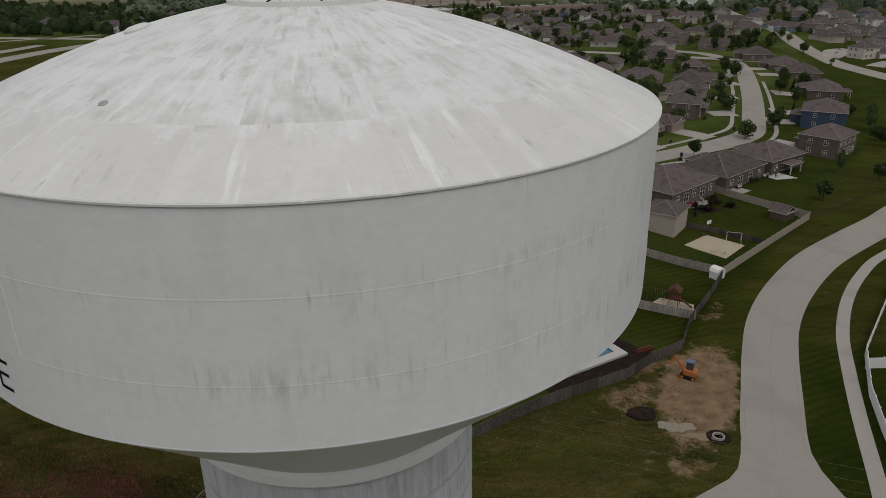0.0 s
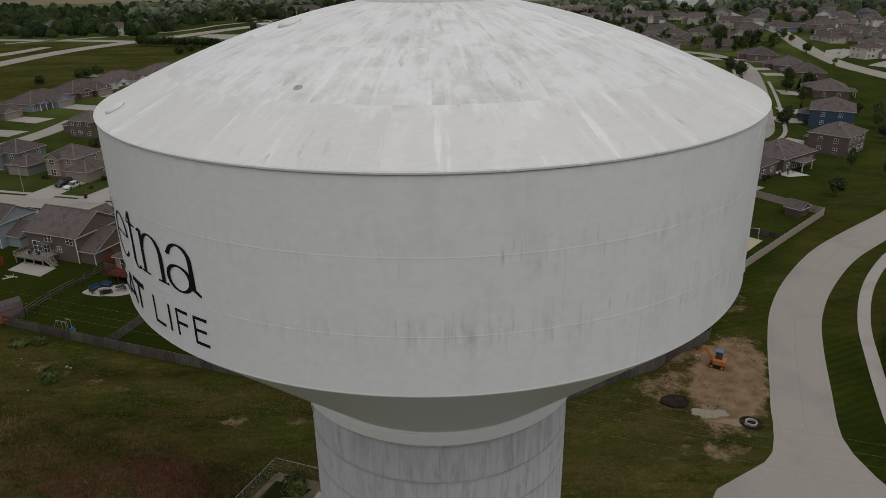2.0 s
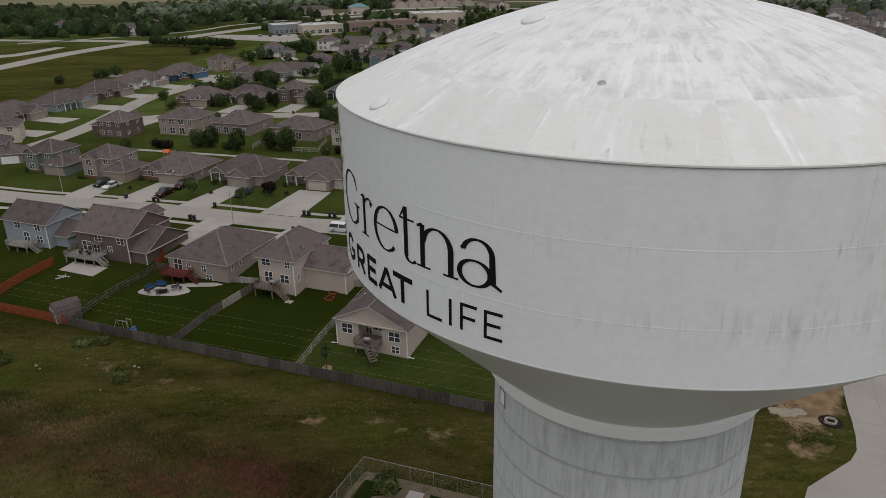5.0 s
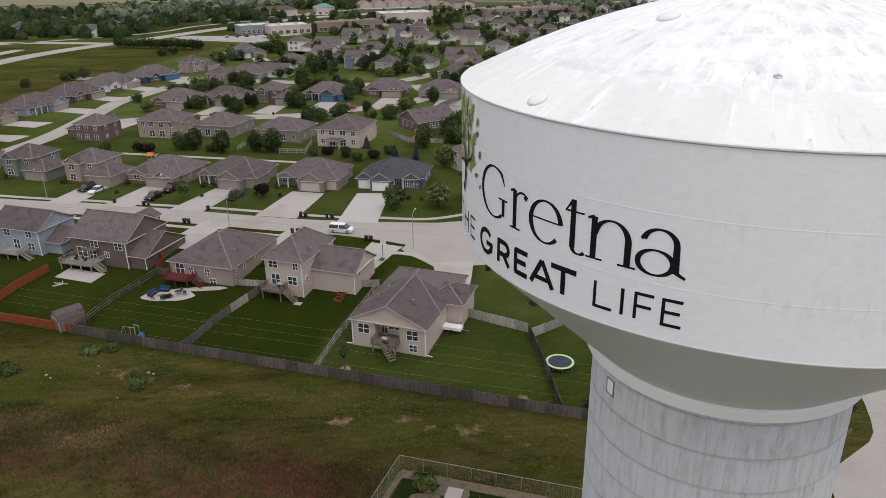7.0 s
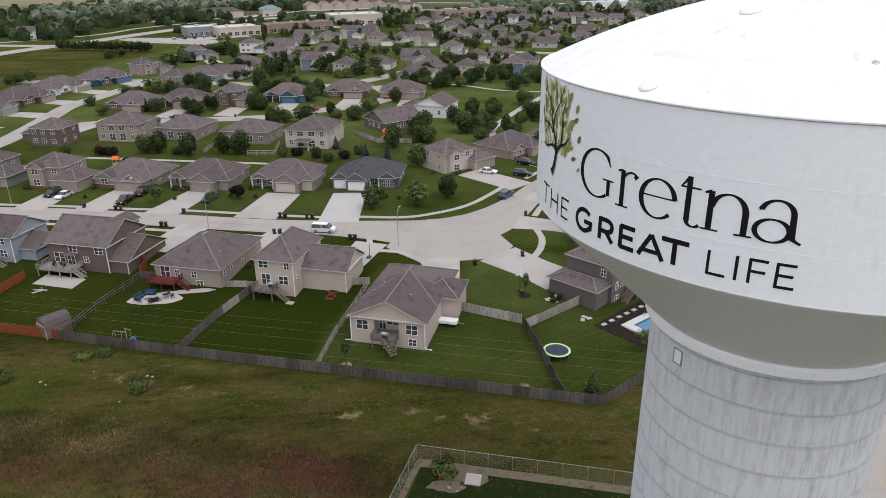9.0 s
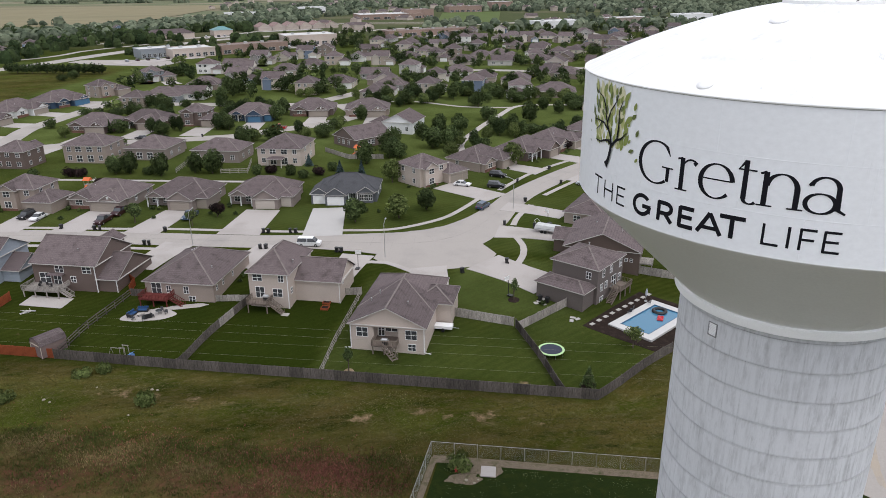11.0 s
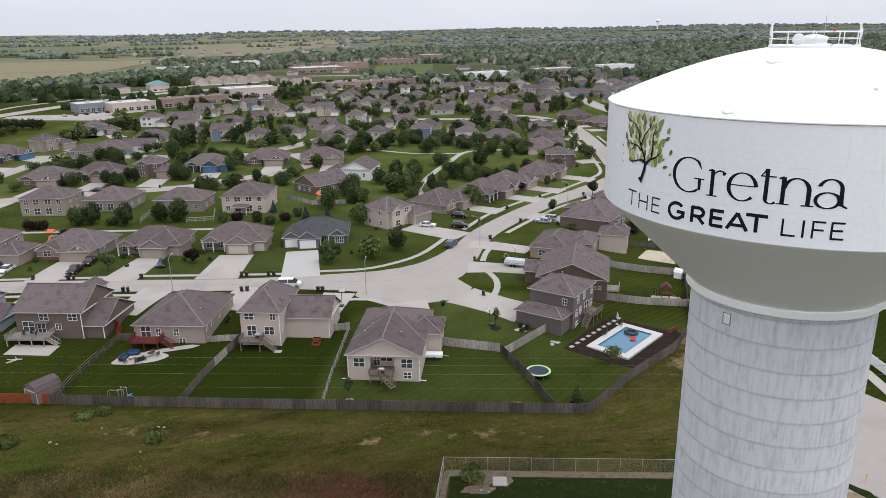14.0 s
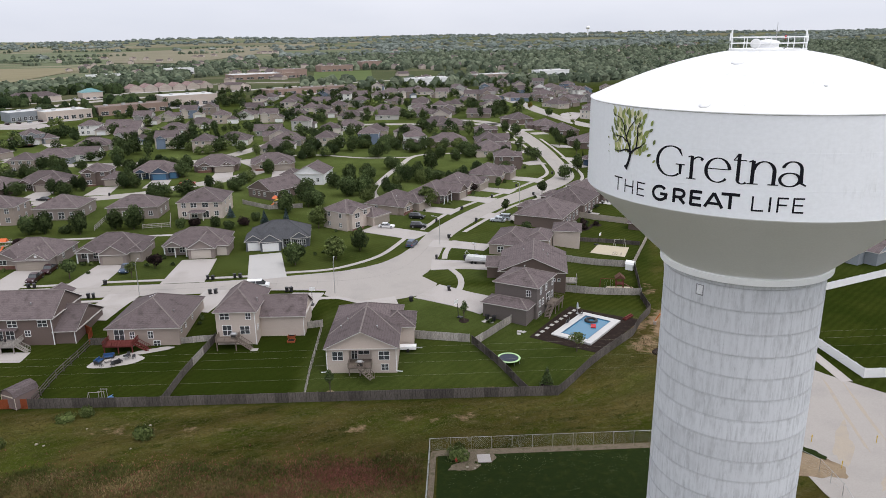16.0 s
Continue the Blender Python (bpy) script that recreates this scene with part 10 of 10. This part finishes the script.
plant_all(tree_model("street tree beside a paved walk", 6.4, 4.6, 1500, 0.25, 20, LEAVES, 0.12), [p for p in street_spots if clear_of(*p, 3.0, 30.0)], 20, 0.7, 1.15)
bush = shrub_model("low wild green bush in the field", 1.1, 3.4, 900, 0.17, 17, PALELEAVES)
plant_all(bush, [(-56.4, 54.2), (-76.2, 59.8), (-79, 57), (-67.4, 66.4), (-64.5, 67.2), (-82, 55), (-16.4, 30.4)], 17, 0.7, 1.2)
plant_all(shrub_model("dark red-leaved garden shrub in a mulched bed", 1.5, 1.8, 420, 0.16, 81, DARKLEAVES), [(69.7, 129.8), (68.6, 127.0), (63.4, 123.4), (72.0, 126.0), (66.0, 123.2)], 82, 0.8, 1.4)
plant_all(shrub_model("dark green garden shrub by a brick wall", 1.3, 1.6, 420, 0.15, 83, PINE), [(61.0, 124.0), (65.0, 124.2), (67.6, 124.4), (70.4, 128.2), (73.2, 127.0), (60.4, 127.6), (77.0, 139.6), (84.6, 144.4), (86.6, 146.0)], 84, 0.7, 1.3)
shrub = shrub_model("low rounded garden shrub", 1.0, 1.3, 260, 0.14, 18, LEAVES)
plant_all(shrub, [(-53, 136), (-47, 134), (-66, 136), (-88, 141), (-16, 128.6), (-13, 127.4), (-10.5, 128.4), (-71.5, 74.6), (-44.6, 93), (-44, 95), (54, 120), (57, 121.5), (60.5, 122), (58, 118), (62, 119.5), (48, 134), (71, 160), (5, 146), (-2, 147.5), (30, 159), (8.4, 70)], 18, 0.7, 1.3)


# far woods and hedgerows: lumpy crowns under a coat of leaf clumps
def woods(name, label, spots, seed, h=9.0, w=9.0, per=26, size=1.9, mat=None):
    r = np.random.RandomState(seed)
    base = np.array([(x, y, float(height(x, y))) for x, y in spots])
    grow = 0.65 + 0.6 * r.rand(len(base))
    m = Mesh()
    rings, segs = ((1.0, 0.0), (1.02, 0.34), (0.86, 0.66), (0.5, 0.92)), 8
    for k, (x, y, z) in enumerate(base):
        g, o = grow[k], len(m.v)
        for rad, up in rings:
            for j in range(segs):
                a, q = 2 * math.pi * (j + 0.5 * up) / segs, r.uniform(0.72, 1.12)
                m.v.append((x + math.cos(a) * w * 0.46 * g * rad * q, y + math.sin(a) * w * 0.46 * g * rad * q, z + h * g * 0.86 * up * r.uniform(0.88, 1.1)))
        m.v.append((x + r.uniform(-1, 1), y, z + h * g * 0.88))
        for i in range(3):
            for j in range(segs):
                j2 = (j + 1) % segs
                m.f.append((o + i * segs + j, o + i * segs + j2, o + (i + 1) * segs + j2, o + (i + 1) * segs + j))
        m.f += [(o + 3 * segs + j, o + 3 * segs + (j + 1) % segs, o + 4 * segs) for j in range(segs)]
    c = np.repeat(base, per, axis=0)
    n = len(c)
    scale_ = np.repeat(grow, per)
    d = r.normal(size=(n, 3))
    d /= np.linalg.norm(d, axis=1)[:, None]
    d[:, 2] = np.abs(d[:, 2])
    p = c + d * np.array([w / 2, w / 2, h * 0.9]) * (0.86 + 0.2 * r.rand(n))[:, None] * scale_[:, None]
    nr = d + r.normal(size=(n, 3)) * 0.35
    nr /= np.linalg.norm(nr, axis=1)[:, None]
    t1 = np.cross(nr, r.normal(size=(n, 3)))
    t1 /= np.linalg.norm(t1, axis=1)[:, None]
    t2 = np.cross(nr, t1)
    s = (size * (0.6 + 0.6 * r.rand(n)) * scale_)[:, None]
    o = len(m.v)
    m.v += np.stack([p - t1 * s, p - t2 * s * 0.7, p + t1 * s, p + t2 * s * 0.7], 1).reshape(-1, 3).tolist()
    m.f += (o + np.arange(4 * n)).reshape(-1, 4).tolist()
    m.m = [0] * len(m.f)
    return solid(name, m, mat or LEAVES, label, "woods", kind="stuff")


rnd = random.Random(31)
near_wood, far_wood, hedges, west_wood = [], [], [], []
big_spots = [p for p in house_spots if p[1] > 480]
def beside(x, y, line, reach):
    """Whether a point lies within reach of a line of points."""
    for (ax, ay), (bx, by) in zip(line[:-1], line[1:]):
        dx, dy = bx - ax, by - ay
        t = max(0.0, min(1.0, ((x - ax) * dx + (y - ay) * dy) / (dx * dx + dy * dy)))
        if (x - ax - t * dx) ** 2 + (y - ay - t * dy) ** 2 < reach * reach:
            return True
    return False


edge_belt = [(-330, 690), (-175, 770), (-95, 880), (-20, 1010), (45, 1110)]
school_belt = [(0, 1290), (120, 1330), (270, 1370), (420, 1560)]
while len(near_wood) < 5000:
    y = 640 * (1900 / 640) ** rnd.random()
    x = rnd.uniform(-0.42 * y, 1.45 * y)
    dense = 0.5 + 0.5 * math.sin(x / 95 + 1.3) * math.sin(y / 120 + 0.4)
    if beside(x, y, edge_belt, 60):
        chance = 0.9
    elif beside(x, y, school_belt, 120):
        chance = 0.8
    elif x < 0.16 * y:
        chance = 0.0
    elif y < 1000:
        chance = 0.45 * dense
    else:
        chance = 0.5 + 0.5 * dense if x > 0.24 * y else 0.12
    if rnd.random() < chance and all((x - a) ** 2 + (y - b) ** 2 > 500 for a, b in big_spots) and not (140 < x < 310 and 800 < y < 1045) and not (60 < x < 160 and 860 < y < 925):
        near_wood.append((x, y))
while len(west_wood) < 640:
    y = rnd.uniform(505, 800)
    x = rnd.uniform(-0.78 * y, -0.05 * y)
    road_x = -165 + 0.62 * (y - 535)
    dense = 0.5 + 0.5 * math.sin(x / 31 + 0.8) * math.sin(y / 37 + 2.0)
    if abs(x - road_x) > 22 and rnd.random() < dense * (1.0 if x < road_x - 30 else 0.4) and all((x - a) ** 2 + (y - b) ** 2 > 190 for a, b in big_spots):
        west_wood.append((x, y))
while len(far_wood) < 3000:
    y = 1700 * (4600 / 1700) ** rnd.random()
    x = rnd.uniform(-0.42 * y, 1.45 * y)
    dense = max(0.0, 0.5 + 0.5 * math.sin(x / 420 + 0.4) * math.sin(y / 130 + 1.1) + 0.22 * math.sin(x / 97 + y / 60))
    if x > 0.30 * y:
        chance = 0.03 + 0.9 * dense ** 2.2
    elif x > 0.17 * y:
        chance = 0.2 * dense if y < 3000 else dense ** 1.5
    else:
        chance = dense ** 1.5 * (0.9 if y > 3100 else 0.03)
    if rnd.random() < chance:
        far_wood.append((x, y))
# tree lines between the fields
for x0, y0, x1, y1, gap in ((-560, 1790, -210, 1700, 6), (-190, 1700, -95, 1755, 5), (-520, 1960, -230, 1930, 9), (-330, 935, -60, 1000, 16), (-160, 905, 60, 850, 6), (-80, 1120, 120, 1080, 10), (-640, 2300, 300, 2250, 15), (-800, 2900, 700, 2700, 16), (-500, 1960, -100, 1990, 14), (100, 1500, 620, 1380, 12), (-1000, 3500, 900, 3400, 18)):
    n_line = int(math.hypot(x1 - x0, y1 - y0) / gap)
    for i in range(n_line):
        if math.sin(i * 0.23 + x0) > -0.55:
            hedges.append((x0 + (x1 - x0) * i / n_line + rnd.uniform(-5, 5), y0 + (y1 - y0) * i / n_line + rnd.uniform(-9, 9)))
woods("town_woods", "dense green trees along the highway", west_wood, 7, 9.0, 9.0, 120, 0.62, PINE)
# lifted, greyed green that carries thin aerial haze in the leaf colour
MIDHAZYLEAVES = leafage("leaves_mid_haze", (0.050, 0.068, 0.044), (0.170, 0.196, 0.130))
woods("town_woods", "belts of trees round the town, green paled for haze", near_wood, 1, 9.5, 12, 16, 1.7, MIDHAZYLEAVES)
woods("distant_woods", "distant woods on low hills, coloured blue-grey for haze", far_wood, 2, 10, 27, 12, 3.6, FARHAZYLEAVES)
woods("hedgerow", "tree-lined field edges in the distance, paled for haze", hedges, 3, 9, 13, 12, 2.2, MIDHAZYLEAVES)
# distant roofs among the trees
roofs_m, walls_m = Mesh(), Mesh()
for i in range(150):
    y = rnd.uniform(690, 2100)
    x = rnd.uniform(-0.12 * y, 0.9 * y)
    base_z, a = float(height(x, y)), rnd.uniform(0, 3.14)
    w, d, h = rnd.uniform(10, 18), rnd.uniform(8, 12), rnd.uniform(3, 6)
    rf, _, _ = roof_mesh(-w / 2, w / 2, -d / 2, d / 2, h, rnd.choice(("hip", "gu")), 0.5)
    wl_ = wall_mesh(-w / 2, w / 2, -d / 2, d / 2, -1, h, "gu", 0.45)
    for src, dst in ((rf, roofs_m), (wl_, walls_m)):
        dst.add([(x + px * math.cos(a) - py * math.sin(a), y + px * math.sin(a) + py * math.cos(a), base_z + pz) for px, py, pz in src.v], src.f)
solid("distant_roofs", roofs_m, ROOF, "grey roofs of distant houses among trees", "houses", kind="stuff")
solid("distant_walls", walls_m, S_BEIGE, "pale walls of distant houses among trees", "houses", kind="stuff")
# second, distant water tower on the skyline
wt = thing("distant_water_tower", "small pale water tower on the skyline", "water tower", ground_at(2280, 3400))
part("tank", Mesh().lathe([(0.1, 34), (8, 36), (11, 40), (11, 45), (7, 49), (0.1, 51)], 24), WHITE, wt, smooth=True)
part("shaft", Mesh().lathe([(4, -5), (3, 34)], 16), WHITE, wt)

# rough grass tufts over the field
r_ = np.random.RandomState(8)
tx, ty = r_.uniform(-85, 12, 60000), r_.uniform(18, 75, 60000)
keep = (0.358 * (tx - 7) + 0.933 * (ty - 42) < -0.8) & ((tx + 18) * 0.93 - (ty - 36) * -0.36 < 0.0 + 400) & ~((tx > -28) & (ty < 33.7 - 0.374 * (tx + 19.4)) & (ty < 33.5 + 2.2 * (tx + 19.6)))
t_spots = np.stack([tx, ty], -1)[keep]
vx = r_.uniform(14, 46, 16000)
vy = r_.uniform(28, 62, 16000)
k2 = (vx - 7 - 1.75 * (vy - 42.6) > 1) & (vy > 27 + 0.0 * vx) & (vx < 41 + 0.35 * (vy - 40)) & (((vx - 39.5) / 7) ** 2 + ((vy - 50) / 13) ** 2 > 1) & ~((vx > 22) & (vy < 37))
t_spots = np.concatenate([t_spots, np.stack([vx, vy], -1)[k2]])


def tufts(name, label, pts, mat, seed, hgt_lo, hgt_hi, spread_=0.25, blades=3):
    r = np.random.RandomState(seed)
    n = len(pts) * blades
    b = np.repeat(pts, blades, axis=0) + r.normal(size=(n, 2)) * spread_
    z = height(b[:, 0], b[:, 1])
    a = r.rand(n) * 2 * np.pi
    w = r.uniform(0.03, 0.08, n)
    h = r.uniform(hgt_lo, hgt_hi, n)
    dx, dy = np.cos(a) * w, np.sin(a) * w
    lean = r.normal(size=(n, 2)) * 0.12
    v = np.stack([np.stack([b[:, 0] - dx, b[:, 1] - dy, z - 0.02], -1), np.stack([b[:, 0] + dx, b[:, 1] + dy, z - 0.02], -1), np.stack([b[:, 0] + lean[:, 0], b[:, 1] + lean[:, 1], z + h], -1)], 1)
    m = Mesh()
    m.v, m.f, m.m = v.reshape(-1, 3).tolist(), np.arange(3 * n).reshape(-1, 3).tolist(), [0] * n
    return solid(name, m, mat, label, "grass", kind="stuff")


# clover heads in the mown lot
cl = np.random.RandomState(77)
cu, cv = cl.uniform(2, 30, 1300), cl.beta(0.8, 1.6, 1300) * 15 + 2.0
cx_, cy_ = -19.4 + 0.937 * cu - 0.349 * cv, 33.5 - 0.349 * cu - 0.937 * cv
ok = (np.sin(cx_ * 1.3) * np.sin(cy_ * 1.7 + 0.5) > 0.1) & (np.hypot(cx_, cy_) > 9)
clover = Mesh()
for x_, y_, s_ in zip(cx_[ok], cy_[ok], cl.uniform(0.012, 0.035, ok.sum())):
    z_ = float(height(x_, y_)) + 0.05
    clover.add([(x_ - 2 * s_, y_, z_), (x_, y_ - s_, z_), (x_ + 2 * s_, y_, z_), (x_, y_ + s_, z_), (x_, y_, z_ + 0.05)], [(0, 1, 4), (1, 2, 4), (2, 3, 4), (3, 0, 4)])
solid("clover_flowers", clover, material("clover_white", (0.24, 0.26, 0.12), 0.9, vary=0.2), "pale clover flowers scattered in the lawn", "flowers", kind="stuff")
pick = r_.rand(len(t_spots))
tufts("rough_grass", "rough olive grass tufts over the field", t_spots[pick < 0.7], leafage("blades_olive", (0.04, 0.045, 0.010), (0.096, 0.088, 0.029), 0.9), 4, 0.06, 0.2, 0.3, 2)
tufts("dry_grass", "pale dry stalks in the rough field", t_spots[pick > 0.985], leafage("blades_dry", (0.075, 0.066, 0.028), (0.145, 0.122, 0.06), 0.9), 5, 0.08, 0.22)
wx = np.concatenate([r_.normal(-32, 5, 3200), r_.normal(-50, 13, 1200)])
wy = 32 - 0.39 * (wx + 31) + r_.normal(0, 2.6, len(wx)) + np.where(np.arange(len(wx)) > 3200, 1.5, 0)
kk = ~((wx > -28) & (wy < 34 - 0.374 * (wx + 19.4)) & (wy < 34 + 2.2 * (wx + 20.2)))
tufts("red_weeds", "rust-brown weed stalks in the field", np.stack([wx, wy], -1)[kk], leafage("blades_rust", (0.085, 0.034, 0.026), (0.19, 0.078, 0.058), 0.9), 6, 0.1, 0.32)
kx = r_.uniform(-86, -22, 2400)
ky = 35.2 - 0.368 * (kx + 27.2) - r_.gamma(1.3, 4.6, len(kx)) + 1.0 * np.sin(kx * 0.7)
patchy = np.sin(kx * 0.31 + 1.0) * np.sin(ky * 0.62 + 0.4) + r_.normal(size=len(kx)) * 0.35
kk = (ky > 19) & ~((kx > -29) & (ky < 34 + 2.2 * (kx + 20.2))) & (r_.rand(len(kx)) > 0.85 * np.exp(-(((kx + 32) / 7) ** 2 + ((ky - 33.5 + 0.39 * (kx + 31)) / 3.2) ** 2)))
for low, high, look_, shade in ((-9.0, -0.15, "tall dark green weeds at the edge of the mown strip", leafage("blades_dark", (0.034, 0.046, 0.012), (0.085, 0.098, 0.028), 0.9)), (-0.15, 0.3, "tall olive weeds at the edge of the mown strip", leafage("blades_weedy", (0.06, 0.06, 0.018), (0.15, 0.135, 0.048), 0.9)), (0.3, 9.0, "pale brown seed stalks at the edge of the mown strip", leafage("blades_brown", (0.085, 0.066, 0.03), (0.20, 0.155, 0.075), 0.9))):
    centre = np.stack([kx, ky], -1)[kk & (patchy > low) & (patchy <= high)]
    clump = np.repeat(centre, 7, axis=0) + r_.normal(size=(len(centre) * 7, 2)) * np.array([0.5, 0.3])
    tufts("tall_weeds", look_, clump, shade, int(10 + high), 0.12, 0.42, 0.16, 2)
# pale straw and stones scattered in clusters
lr = np.random.RandomState(19)
centres = np.concatenate([np.stack([lr.uniform(-80, 4, 46), lr.uniform(34, 62, 46)], -1), np.stack([lr.uniform(16, 40, 26), lr.uniform(32, 54, 26)], -1)])
straw = np.repeat(centres, 40, axis=0) + lr.normal(size=(len(centres) * 40, 2)) * np.array([3.2, 1.5])
sd = 0.358 * (straw[:, 0] - 7) + 0.933 * (straw[:, 1] - 42)
on_field = ((straw[:, 0] < 7) & (sd < -1.5) & (straw[:, 1] > 35.5 - 0.374 * (straw[:, 0] + 19.4))) | ((straw[:, 0] > 14) & (straw[:, 0] - 7 - 1.75 * (straw[:, 1] - 42.6) > 3) & (straw[:, 0] < 40 + 0.3 * (straw[:, 1] - 40)) & ~((straw[:, 0] > 26) & (straw[:, 1] < 36)))
litter = Mesh()
for (x_, y_), w_, a_ in zip(straw[on_field], lr.uniform(0.03, 0.11, on_field.sum()), lr.uniform(0, 3.14, on_field.sum())):
    z_, c_, d_ = float(height(x_, y_)) + 0.06, math.cos(a_), math.sin(a_)
    litter.add([(x_ - 2.2 * w_ * c_, y_ - 2.2 * w_ * d_, z_ - 0.05), (x_ + 0.7 * w_ * d_, y_ - 0.7 * w_ * c_, z_), (x_ + 2.2 * w_ * c_, y_ + 2.2 * w_ * d_, z_ - 0.03), (x_ - 0.7 * w_ * d_, y_ + 0.7 * w_ * c_, z_ + 0.03)], [(0, 1, 2, 3)])
solid("straw_litter", litter, leafage("dead_straw", (0.05, 0.045, 0.018), (0.11, 0.094, 0.045), 0.95), "pale dead straw and clods scattered over the rough grass", "litter", kind="stuff")
